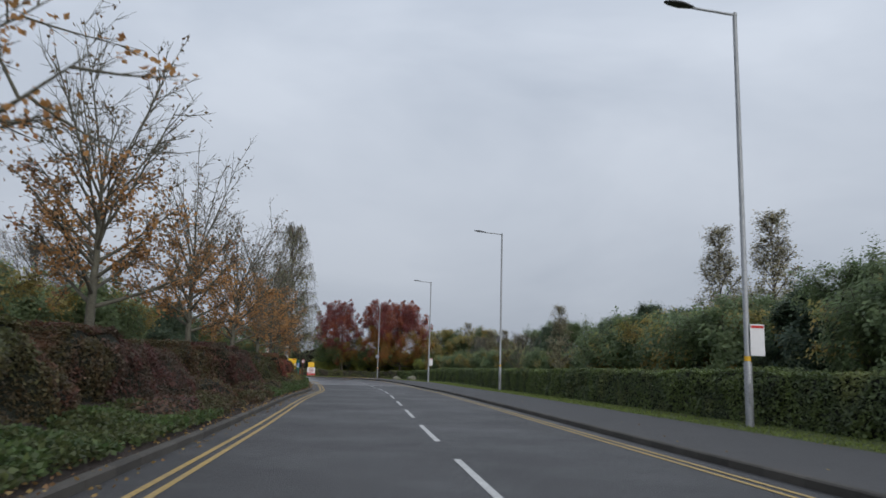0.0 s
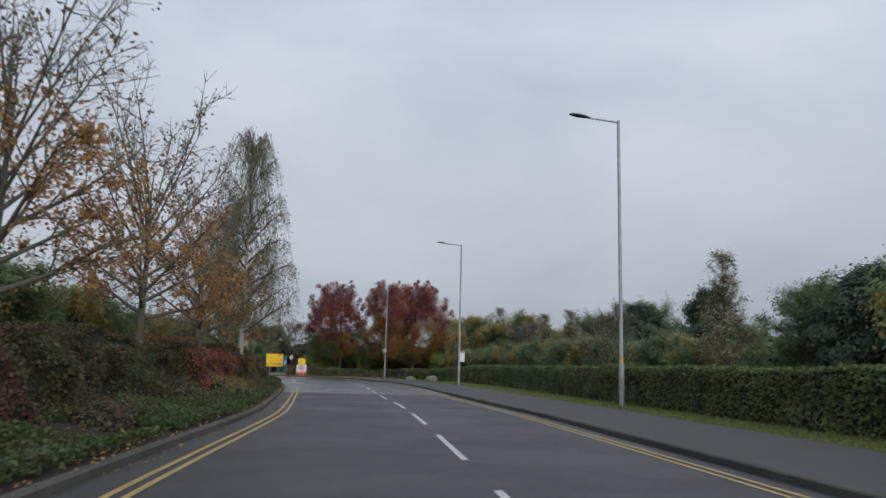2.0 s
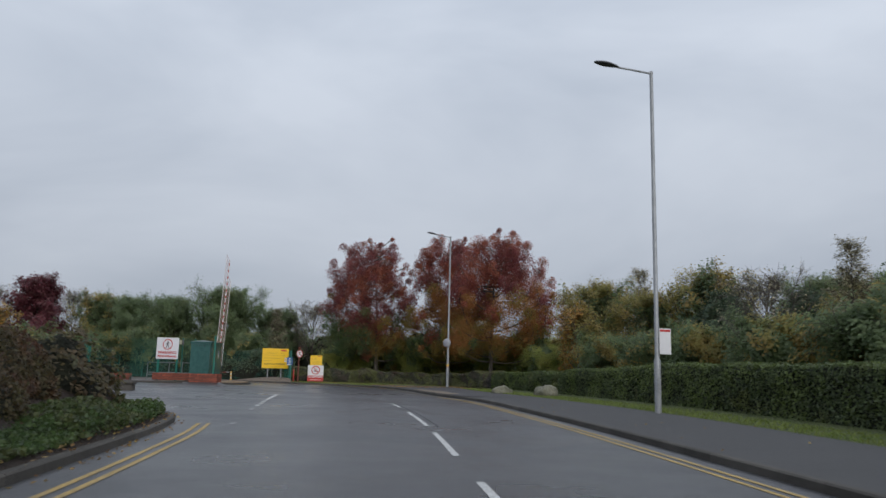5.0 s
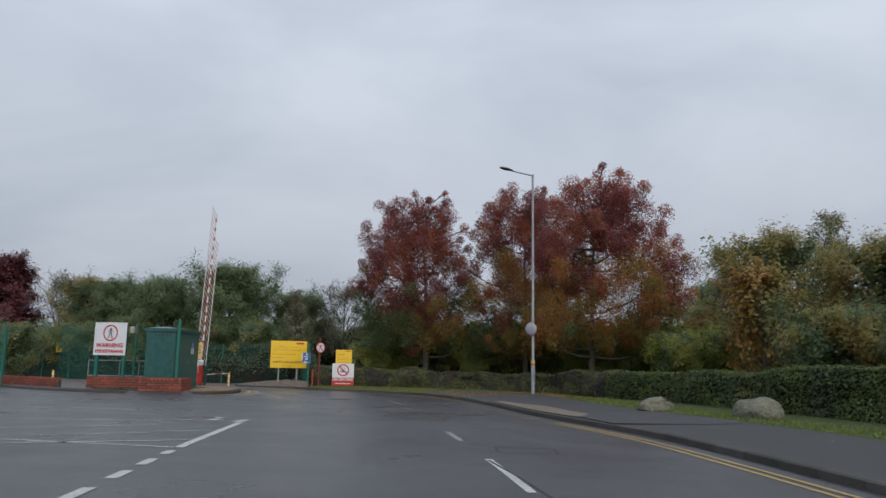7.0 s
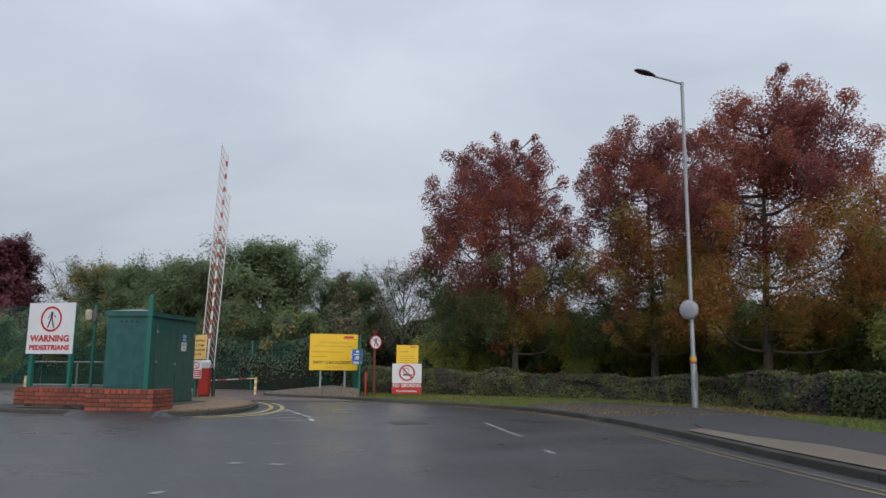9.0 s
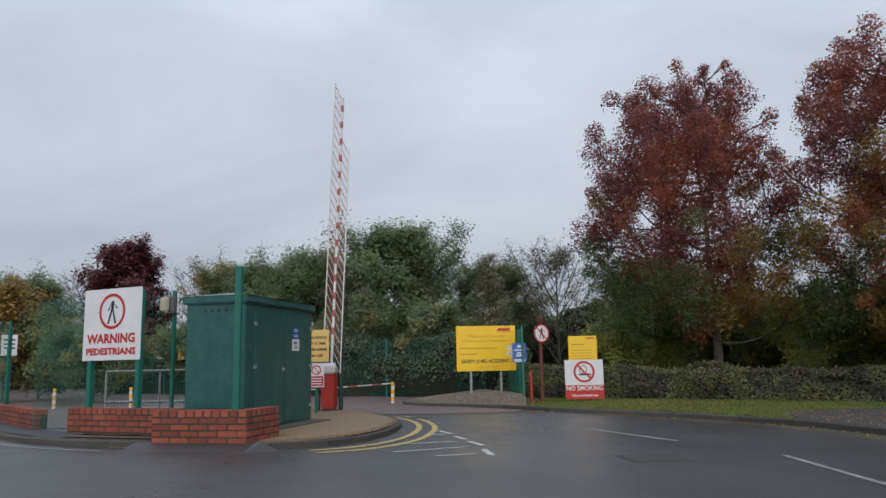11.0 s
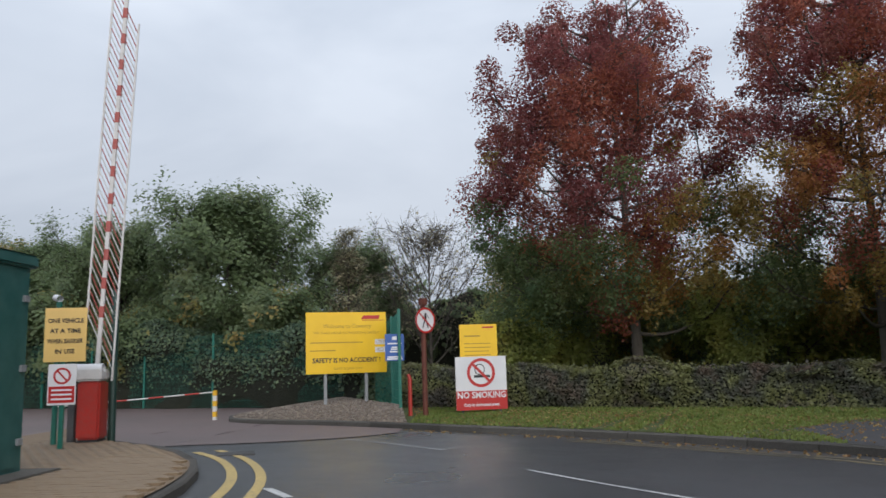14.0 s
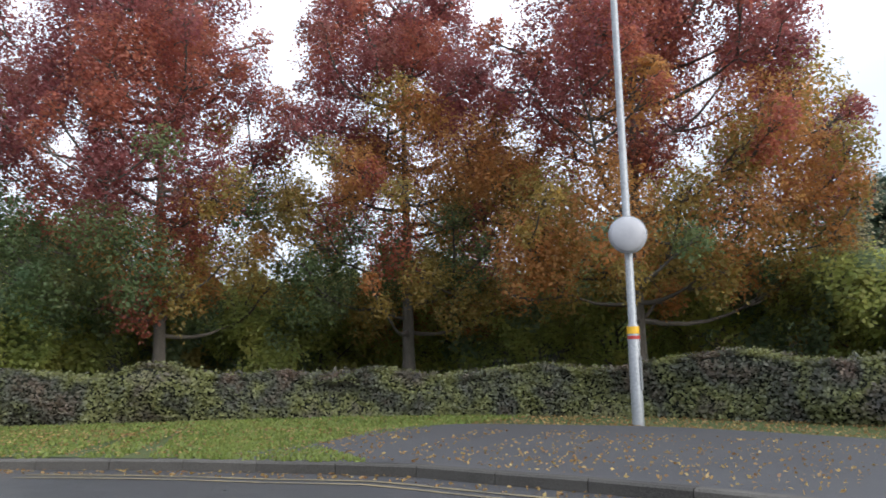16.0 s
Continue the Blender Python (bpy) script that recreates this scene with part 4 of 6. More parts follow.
kind_tree("dark", "conifer_tree", "dense dark evergreen tree behind the hedge", (17.5, 68.0, 0.1), 53, BARK, [("crown", L_DARK, everything)], 5.3, 1.9, 0.04, 44, 8, 7, 0.4, 0.13, lambda u: 1.05 - 0.85 * u ** 1.4, 22, 0.095, 0.13, group="woodland trees", twig_len=0.5)
kind_tree("sparse", "sparse_tree", "thin upright tree with few pale leaves", (17.5, 35.0, 0.1), 54, BARK, [("crown", L_PALE, everything)], 8.6, 1.35, 0.2, 30, 6, 6, 0.7, 0.09, cone_crown, 4.5, 0.085, 0.08, group="woodland trees", twig_len=0.5)
kind_tree("orange", "broadleaf_tree", "small golden orange tree behind the hedge", (9.3, 95.6, 0.1), 55, BARK, [("crown", L_ORANGE, lambda h, u, b: b < 0.0), ("crown_patch", L_OLIVE, lambda h, u, b: b >= 0.0)], 4.8, 1.4, 0.1, 22, 6, 5, 0.85, 0.07, egg_crown, 7, 0.10, 0.12, group="woodland trees")
kind_tree("purple", "broadleaf_tree", "dark purple-leaved tree beyond the yard", (-35.0, 127.0, 0.0), 56, BARK, [("crown", L_PURPLE, everything)], 9.0, 2.3, 0.06, 34, 8, 6, 0.6, 0.16, round_crown, 28, 0.13, 0.17, group="woodland trees", twig_len=0.7)
kind_tree("bare", "sparse_tree", "nearly bare pale twiggy tree", (-8.8, 124.5, 0.0), 57, BARK, [("crown", L_PALE, lambda h, u, b: u < 0.35)], 7.2, 2.6, 0.15, 30, 8, 8, 0.75, 0.09, egg_crown, 2.0, 0.08, 0.09, group="woodland trees", twig_len=0.6)
kind_tree("shrub", "woodland_shrub", "broad green shrub under the trees", (-1.0, 119.0, 0.0), 58, BARK, [("crown", L_GREEN, lambda h, u, b: b < 0.1), ("crown_patch", L_OLIVE, lambda h, u, b: b >= 0.1)], 3.6, 2.3, 0.03, 26, 7, 6, 0.6, 0.06, round_crown, 22, 0.09, 0.15, group="woodland shrubs")

kind_tree("lime", "woodland_shrub", "light yellow-green shrub behind the ash trees", (3.6, 117.6, 0.0), 59, BARK, [("crown", L_LIME, lambda h, u, b: b < 0.2), ("crown_patch", L_GREEN, lambda h, u, b: b >= 0.2)], 3.4, 1.9, 0.03, 26, 7, 6, 0.6, 0.06, round_crown, 18, 0.08, 0.14, group="woodland shrubs")

rs = np.random.default_rng(77)
SPOTS = [
    # beyond the yard and gate
    ("green", -21.3, 123.5, 0.86), ("green", -12.2, 126.5, 0.82), ("green", -26.6, 128.0, 0.9), ("olive", -30.5, 131.0, 1.15), ("green", -31.5, 136.0, 0.95), ("bare", -37.0, 139.0, 1.2), ("bare", -44.0, 136.0, 1.2), ("green", -46.0, 131.0, 1.0), ("purple", -52.0, 126.0, 0.95),
    ("green", -9.0, 131.0, 0.5), ("sparse", -11.5, 121.0, 0.75), ("olive", -4.4, 121.5, 0.8), ("olive", -4.5, 125.0, 0.9), ("shrub", -14.0, 119.5, 1.0), ("shrub", -18.5, 120.5, 1.0), ("shrub", -23.0, 122.0, 1.1), ("shrub", -28.0, 124.0, 1.1), ("orange", -32.7, 115.6, 1.1), ("shrub", -27.0, 114.5, 0.9), ("shrub", -32.0, 117.0, 1.0), ("shrub", -38.0, 118.0, 1.0), ("green", -56.0, 140.0, 1.1),
    # behind the ash trees
    ("lime", 2.5, 117.0, 1.1), ("lime", -4.5, 117.6, 1.0), ("lime", 6.0, 114.6, 1.1), ("lime", 8.6, 111.0, 1.1), ("lime", 9.8, 108.2, 1.05), ("lime", 0.4, 115.6, 0.85), ("lime", -0.9, 119.5, 1.1), ("lime", 6.6, 111.8, 0.8), ("lime", 9.4, 104.6, 0.85), ("lime", -5.6, 115.8, 0.8), ("lime", 5.2, 115.6, 0.9), ("shrub", 5.2, 119.5, 0.95), ("lime", 10.8, 105.4, 0.95), ("olive", 13.0, 112.0, 0.75), ("dark", 16.0, 103.2, 0.95), ("orange", 10.9, 106.0, 0.8), ("orange", 10.38, 106.12, 0.72), ("olive", 12.4, 103.4, 0.62), ("lime", 9.0, 103.0, 0.85),
    # behind the roadside hedge
    ("olive", 13.2, 95.0, 0.9), ("olive", 15.0, 91.0, 0.95), ("sparse", 12.4, 106.8, 0.85), ("sparse", 14.5, 101.0, 0.9), ("dark", 14.5, 88.5, 0.95), ("shrub", 10.3, 92.0, 0.8), ("shrub", 11.0, 88.0, 0.8), ("shrub", 12.0, 84.0, 0.85), ("bare", 13.6, 82.5, 0.7), ("olive", 16.0, 79.5, 0.7), ("shrub", 12.6, 79.0, 0.85), ("sparse", 13.4, 76.5, 0.62), ("dark", 15.5, 83.0, 0.82), ("shrub", 13.0, 74.5, 0.85),
    ("sparse", 13.6, 70.5, 0.58), ("dark", 49.5, 125.2, 2.45), ("shrub", 13.2, 66.5, 0.85), ("shrub", 13.4, 63.5, 0.8), ("bare", 13.0, 61.0, 0.62), ("shrub", 14.5, 58.5, 0.72), ("shrub", 13.4, 53.5, 0.8), ("sparse", 12.8, 47.6, 0.62), ("shrub", 13.8, 50.5, 0.72), ("green", 15.8, 46.2, 0.54), ("dark", 14.8, 42.5, 0.82), ("green", 15.2, 39.5, 0.58),
    ("shrub", 13.2, 36.5, 1.0), ("dark", 15.0, 33.5, 0.8), ("shrub", 13.4, 30.5, 1.05), ("green", 15.4, 28.0, 0.55), ("sparse", 18.0, 31.0, 0.95), ("shrub", 13.0, 25.5, 0.95), ("dark", 14.2, 22.5, 0.75), ("green", 14.2, 19.0, 0.55), ("shrub", 12.8, 16.0, 0.95), ("green", 15.0, 12.0, 0.6), ("olive", 21.0, 40.0, 0.9), ("green", 22.0, 52.0, 0.6), ("green", 21.0, 62.0, 0.52), ("olive", 22.0, 73.0, 0.62), ("green", 24.0, 84.0, 0.9), ("green", 23.0, 95.0, 0.85), ("olive", 20.0, 104.0, 0.9), ("green", 16.0, 118.0, 0.85),
    # behind the maples
    ("shrub", -9.6, 9.0, 0.95), ("shrub", -10.4, 14.0, 0.8), ("shrub", -9.8, 19.0, 0.78), ("shrub", -10.6, 24.0, 0.78), ("shrub", -10.0, 29.0, 0.8), ("shrub", -10.8, 34.0, 0.85), ("dark", -9.6, 40.0, 0.62), ("shrub", -10.4, 44.5, 0.85), ("shrub", -9.6, 49.0, 0.8), ("dark", -10.2, 53.0, 0.55), ("shrub", -10.0, 57.5, 0.7), ("shrub", -9.4, 62.0, 0.65), ("shrub", -10.0, 66.5, 0.6), ("bare", -12.5, 22.0, 0.75), ("bare", -12.8, 31.0, 0.75), ("sparse", -13.0, 38.0, 0.6), ("shrub", -13.5, 17.0, 1.0), ("shrub", -14.0, 27.0, 1.0), ("shrub", -14.0, 37.0, 1.0), ("shrub", -14.0, 47.0, 1.0), ("shrub", -14.0, 57.0, 0.9), ("shrub", -15.0, 66.0, 0.8),
]
for key, x, y, s in SPOTS:
    src = KINDS[key]
    zz = 0.9 if (x < -7 and y < 70) else 0.05
    k = s * rs.uniform(0.95, 1.06)
    copy_thing(src, pose(x, y, zz, 0, 0, rs.uniform(0, 360)) @ Matrix.Diagonal((k * rs.uniform(0.92, 1.1), k, k, 1)))


# ---- hedges and shrubs ----
def hedge(name, label, front, depth, side, top, z0, leaf_mat, seed, per_m2=420, leaf=0.058, wob=0.07, group="", category="hedge", batter=0.0):
    """A clipped hedge: front is its plan curve, side +1 if the body lies to its left."""
    rng = np.random.default_rng(seed)
    t = thing(name, label, category, group=group)
    c = resample(front, 0.4)
    nn = normals2(c) * side
    n = len(c)
    tops = np.broadcast_to(top, (n,)) if np.ndim(top) == 0 else np.interp(np.linspace(0, 1, n), np.linspace(0, 1, len(top)), top)

    def at(i, u, w):
        """A point of the skin: i along, u round the section from front foot over the top to the back foot."""
        a = np.clip(i, 0, n - 1.001)
        k = a.astype(int)
        fr = (a - k)[:, None]
        p = c[k] * (1 - fr) + c[k + 1] * fr
        nv = nn[k] * (1 - fr) + nn[k + 1] * fr
        h = tops[k] * (1 - fr[:, 0]) + tops[k + 1] * fr[:, 0] - z0
        per = 2 * h + depth
        s = u * per
        dd = np.where(s < h, 0, np.where(s < h + depth, s - h, depth))
        zz = np.where(s < h, s, np.where(s < h + depth, h, h - (s - h - depth)))
        bulge = np.array([noise.noise(Vector((q[0] * 0.8, q[1] * 0.8, z * 1.2))) for q, z in zip(p, zz)]) * wob * 2 + w
        out_h = np.where(s < h, -1, np.where(s < h + depth, 0, 1)) * bulge
        rnd = np.clip((zz - (h - 0.16)) / 0.16, 0, 1) * 0.10 * np.where(s < h, 1, np.where(s > h + depth, -1, 0))
        rnd = rnd + np.where(s < h, batter * zz / np.maximum(h, 0.1), np.where(s < h + depth, batter * (1 - dd / depth), 0))
        xy = p + nv * (dd + out_h + rnd)[:, None]
        zo = np.where((s >= h) & (s < h + depth), bulge, 0)
        return np.column_stack([xy, z0 + zz + zo])

    # closed body under the leaves, coloured near-black as the hedge's inner shade
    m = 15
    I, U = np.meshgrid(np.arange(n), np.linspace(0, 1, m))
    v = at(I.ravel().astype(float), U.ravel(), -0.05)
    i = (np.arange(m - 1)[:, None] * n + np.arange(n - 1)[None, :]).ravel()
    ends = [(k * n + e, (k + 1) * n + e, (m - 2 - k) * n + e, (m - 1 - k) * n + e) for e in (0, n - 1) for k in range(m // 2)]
    part("core", quads_mesh("core", v, np.vstack([np.stack([i, i + 1, i + n + 1, i + n], 1), np.array(ends)]), HEDGE_SHADE_CORE, True), t)
    length = np.linalg.norm(np.diff(c, axis=0), axis=1).sum()
    count = int(length * (2 * float(np.mean(tops) - z0) + depth) * per_m2)
    u = rng.uniform(0, 0.5 + 0.42 * rng.uniform(size=count), count)
    along = rng.uniform(0, n - 1, count)
    pts = at(along, u, 0.0)
    face = (at(along, u, 0.1) - pts) * 10
    pts = pts + rng.normal(0, 0.035, (count, 3))
    m2 = int(depth * float(np.mean(tops)) * per_m2 * 1.6)
    for e in (0.0, n - 1.0):
        ue = rng.uniform(0.02, 0.5, m2)
        fe = rng.uniform(0, 1, m2)[:, None]
        full = np.full(m2, e)
        pts = np.vstack([pts, at(full, ue, 0.0) * (1 - fe) + at(full, 1 - ue, 0.0) * fe + rng.normal(0, 0.04, (m2, 3))])
        k = int(e)
        end = c[k] - c[k - 1 if k else 1]
        face = np.vstack([face, np.tile(np.append(end / np.linalg.norm(end), 0.0), (m2, 1))])
    part("foliage", leaf_mesh("foliage", pts, leaf, leaf_mat, rng, droop=-0.2, out=face, loose=0.5), t)
    return t


# the wood that closes the view all round
WOOD = [(-75, 110), (-62, 136), (-42, 143), (-20, 137), (-4, 132), (14, 126), (24, 114), (28, 98), (27, 75), (27, 40), (24, 0), (22, -30)]
wood = hedge("far_wood", "belt of mixed woodland closing the view", WOOD, 4.0, -1, [4.2, 5.2, 3.6, 4.9, 3.5, 4.6, 3.4, 4.4, 3.0, 3.9, 2.7, 3.6, 2.3, 3.2, 2.0, 2.9, 1.9, 2.8, 2.0, 2.6, 2.1], 0.0, L_GREEN, 69, per_m2=44, leaf=0.26, wob=0.8, category="woodland")
tagged(wood, kind="stuff")
west = hedge("far_wood", "dense evergreen screen behind the bank", [(-17, -10), (-17.5, 20), (-17, 45), (-17.5, 68)], 2.0, 1, [3.4, 3.8, 3.5, 3.9, 3.3], 0.9, L_GREEN, 70, per_m2=60, leaf=0.2, wob=0.3, category="woodland")
tagged(west, kind="stuff")
HF = resample(HR, 0.5)
hy = HF[:, 1]
hedge("hedge", "long clipped green hedge behind the grass strip", HF[hy < 77.0], 1.3, -1, [1.3, 1.33, 1.38, 1.36, 1.42, 1.40, 1.45, 1.46], 0.1, L_HEDGE, 61, group="clipped hedges")
hedge("hedge", "clipped green hedge curving round the bend", HF[(hy >= 76.6) & (hy < 101.3)], 1.3, -1, [1.5, 1.47, 1.3, 1.12, 1.04], 0.1, L_HEDGE, 62, group="clipped hedges")
hedge("hedge", "low brownish hedge in front of the ash trees", HF[hy >= 101.0], 1.0, -1, [1.12, 1.0, 1.04, 0.9, 0.98, 0.86, 0.96, 0.92, 1.06, 0.98, 1.1, 1.04, 1.1], 0.03, L_HEDGE_END, 63, per_m2=1000, leaf=0.046, wob=0.17, group="clipped hedges")


hedge("hedge", "dense dark ivy-covered screen behind the yard fence", [(-8.9, 114.4), (-9.9, 116.2), (-12.9, 118.0), (-18.2, 120.2), (-25.0, 123.1), (-34.0, 126.1)], 1.4, 1, [1.7, 2.5, 2.1, 2.9, 2.3, 2.7, 2.2, 2.9, 2.3], 0.0, L_SCREEN, 64, per_m2=520, leaf=0.075, wob=0.24, group="clipped hedges")


def shrub_mass(name, label, x, y, rx, ry, z0, h, material, seed, per=700, leaf=0.07, group="shrubs on the bank"):
    """A rounded clipped shrub: a core painted near-black for its inner shade, and a skin of leaves."""
    rng = np.random.default_rng(seed)
    t = thing(name, label, "shrub", (x, y, z0), group=group)
    a = rng.normal(size=(int(per * (rx * ry + h * (rx + ry) * 0.8)), 3))
    a /= np.linalg.norm(a, axis=1)[:, None]
    a[:, 2] = np.abs(a[:, 2])
    a = np.sign(a) * np.abs(a) ** 0.75

    def skin(d, w):
        lump = np.array([1.3 * noise.noise(Vector((q[0] * 2.6 + seed, q[1] * 2.6, q[2] * 2.6))) for q in d])
        k = 1 + 0.24 * lump + w
        return d * np.array([rx, ry, h]) * k[:, None]

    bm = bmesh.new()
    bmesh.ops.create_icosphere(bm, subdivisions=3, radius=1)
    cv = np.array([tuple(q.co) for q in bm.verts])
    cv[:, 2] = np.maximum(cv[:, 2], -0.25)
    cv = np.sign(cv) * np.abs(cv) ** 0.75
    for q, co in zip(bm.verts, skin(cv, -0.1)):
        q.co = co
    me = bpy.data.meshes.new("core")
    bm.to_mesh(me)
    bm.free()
    me.materials.append(HEDGE_SHADE_CORE)
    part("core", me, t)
    part("foliage", leaf_mesh("foliage", skin(a, 0.0) + rng.normal(0, 0.04, a.shape), leaf, material, rng, droop=-0.1, out=a, loose=0.5), t)
    return t


rb = np.random.default_rng(91)
klx = lambda y: float(np.interp(y, KL[KL[:, 1] < 74][:, 1], KL[KL[:, 1] < 74][:, 0]))
MIX = ((L_SHRUB_GREEN, "dull olive green rounded shrub"), (L_SHRUB_RED, "dark burgundy clipped shrub"), (L_SHRUB_BROWN, "brownish autumn shrub"), (L_SHRUB_SCARLET, "dull scarlet autumn shrub"), (L_SHRUB_OLIVE, "yellowish olive clipped shrub"))
# clipped masses along the foot of the bank, one planting after another
BEDS = (
    (3.0, 10.8, 1.5, 1.50, L_SHRUB_GREEN, "dark green shrub mass"), (10.5, 14.6, 1.7, 1.46, L_SHRUB_BROWN, "brown and green shrub mass"),
    (14.3, 20.4, 1.6, 1.50, L_SHRUB_RED, "dull burgundy clipped shrub mass"), (20.0, 26.3, 1.7, 1.48, L_SHRUB_BROWN, "brownish clipped shrub mass"),
    (26.0, 32.2, 1.35, 1.62, L_SHRUB_RED, "dark burgundy clipped shrub mass with a flat top"), (31.8, 43.4, 1.75, 1.45, L_SHRUB_GREEN, "dark green shrub mass with pale leaf tips"),
    (43.0, 47.2, 1.5, 1.52, L_SHRUB_SCARLET, "scarlet and brown autumn shrub mass"), (46.8, 50.8, 1.2, 1.55, L_SHRUB_SCARLET, "scarlet autumn shrub mass"), (50.4, 57.4, 1.3, 1.55, L_SHRUB_BROWN, "brown and olive clipped shrub mass"),
    (57.0, 62.4, 1.35, 1.58, L_SHRUB_OLIVE, "olive clipped shrub mass"), (62.0, 66.8, 1.4, 1.58, L_SHRUB_BROWN, "brownish clipped shrub mass at the corner"),
)
for k, (y0, y1, dx, top, m, lab) in enumerate(BEDS):
    line = [(klx(q) - dx, q) for q in np.linspace(y0, y1, 6)]
    tops = [top + 0.06 + rb.uniform(-0.1, 0.1) for _ in range(7)]
    hedge("clipped_shrub", lab + " on the bank", line, 2.3, 1, tops, 0.3, m, 600 + k, per_m2=900, leaf=0.045, wob=0.32, group="shrub masses on the bank", category="shrub", batter=0.55)
# loose mounds low in front of them, and a row behind on the crest
for row, (dx, rx, z0, h0, h1, per, size, lab2) in enumerate(((1.2, 0.5, 0.14, 0.35, 0.7, 1300, 0.044, " low on the bank above the kerb"), (4.3, 1.2, 0.7, 0.65, 0.9, 800, 0.048, " on the crest of the bank"))):
    y = 1.2 + 0.5 * row
    i = row * 8
    while y < 68.0:
        i += 1
        stand = (0, 2, 0) if y < 13 else (2, 1, 2) if y < 27 else (0, 0, 2) if y < 37.5 else (0, 0, 4) if y < 48 else (4, 0, 2)
        m, lab = MIX[stand[(i * 7 + row) % 3]]
        w = rb.uniform(0.6, 1.4)
        if row or noise.noise(Vector((y * 0.3, 7.0, 0.0))) > 0.1:
            shrub_mass("shrub", lab + lab2, klx(y) - dx - rb.uniform(-0.12, 0.25), y, rx * rb.uniform(0.85, 1.15), w, z0, rb.uniform(h0, h1), m, 200 + row * 100 + i, per=per, leaf=size)
        y += w * rb.uniform(1.0, 1.3)
for i, (x, y) in enumerate(((-7.0, 68.6), (-8.8, 70.6), (-11.2, 71.6), (-13.8, 72.0))):
    shrub_mass("shrub", "brown and green clipped shrub at the corner", x, y, 1.5, 1.4, 0.3, 1.3, L_SHRUB_BROWN if i % 2 else L_SHRUB_GREEN, 260 + i)


def scatter_strip(curve, d0, d1, count, rng, side, zf):
    c = resample(curve, 0.5)
    nn = normals2(c) * side
    i = rng.uniform(0, len(c) - 1.01, count)
    k = i.astype(int)
    f = (i - k)[:, None]
    d = d0 + (d1 - d0) * rng.uniform(size=count)
    xy = c[k] * (1 - f) + c[k + 1] * f + (nn[k] * d[:, None])
    return np.column_stack([xy, zf(d)])


r2 = np.random.default_rng(95)
cl = KL[(KL[:, 1] > 0) & (KL[:, 1] < 72)]
low = scatter_strip(cl, 0.22, 1.7, 105000, r2, 1, lambda d: 0.13 + 0.14 * d)
dens = np.array([noise.noise(Vector((p[0] * 0.7, p[1] * 0.45, 3.0))) for p in low])
need = np.where(low[:, 1] > 40, -0.5, np.where((low[:, 1] > 17) & (low[:, 1] < 27), 0.02, -0.15))
low, dens = low[dens > need], dens[dens > need]
low[:, 2] += r2.uniform(0, 1, len(low)) * (0.06 + 0.36 * np.clip(dens + 0.25, 0, 1))
brown = (low[:, 1] > 16 + 3 * dens) & (low[:, 1] < 27 + 3 * dens)
tagged(new("ground_cover", leaf_mesh("ground_cover", low[brown], 0.042, L_CREEPER, r2, droop=-0.4)), "low brown creepers over the foot of the bank", "ground cover", kind="stuff")
tagged(new("ground_cover", leaf_mesh("ground_cover", low[~brown], 0.05, L_COVER, r2, droop=-0.4)), "low green ivy over the foot of the bank", "ground cover", kind="stuff")
fallen = np.concatenate([
    scatter_strip(cl, 0.0, 1.4, 2600, r2, 1, lambda d: 0.135 + 0.13 * d),
    scatter_strip(KL[(KL[:, 1] > 0) & (KL[:, 1] < 72)], -0.02, -0.25, 320, r2, 1, lambda d: 0.012 + 0 * d),
])
vr = HR[HR[:, 1] > 99.5]
kr = KR[(KR[:, 1] > 99)]
fall2 = np.concatenate([
    scatter_strip(vr, -0.1, 2.8, 8000, r2, 1, lambda d: 0.105 + 0 * d),
    scatter_strip(kr, -0.15, -3.6, 2600, r2, 1, lambda d: 0.135 + 0 * d),
    scatter_strip(kr, 0.02, 0.35, 350, r2, 1, lambda d: 0.014 + 0 * d),
    scatter_strip(KR[(KR[:, 1] > 5) & (KR[:, 1] < 99)], -0.2, -4.6, 110, r2, 1, lambda d: 0.15 + 0 * d),
])
tagged(new("fallen_leaves", leaf_mesh("fallen_leaves", np.concatenate([fallen, fall2]), np.concatenate([np.full(len(fallen), 0.034), np.full(len(fall2), 0.028)]), L_FALLEN, r2, up=(0.9, 0.1, 0.02))), "fallen yellow and brown leaves on the verge and bank", "leaves", kind="stuff")
# grass blades on the verges
gA = scatter_strip(OR[OR[:, 1] < 100], 0.0, -1.5, 26000, r2, 1, lambda d: 0.16 + 0 * d)
gB = scatter_strip(HR[HR[:, 1] > 98], 0.0, 7.0, 60000, r2, 1, lambda d: 0.105 + 0.003 * d)
from_path = np.min(np.linalg.norm(gB[:, None, :2] - resample(KR[KR[:, 1] > 96], 0.4)[None], axis=2), axis=1)
inside = np.array([(-(p[0] + 2.3) * 0.35 + (p[1] - 105.2) > 0) or (p[0] < -2.3) for p in gB])
edge_k = np.interp(gB[:, 0], KR[::-1, 0], KR[::-1, 1])
gB = gB[(from_path > 0.14) & inside & (gB[:, 0] > -8.1) & (gB[:, 1] > edge_k + 0.1)]
tagged(new("grass", leaf_mesh("grass", np.concatenate([gA, gB]), 0.03, L_GRASS, r2, long=2.6, up=(0.1, 0.1, 1.0))), "short mown grass blades on the verge", "grass", kind="stuff")


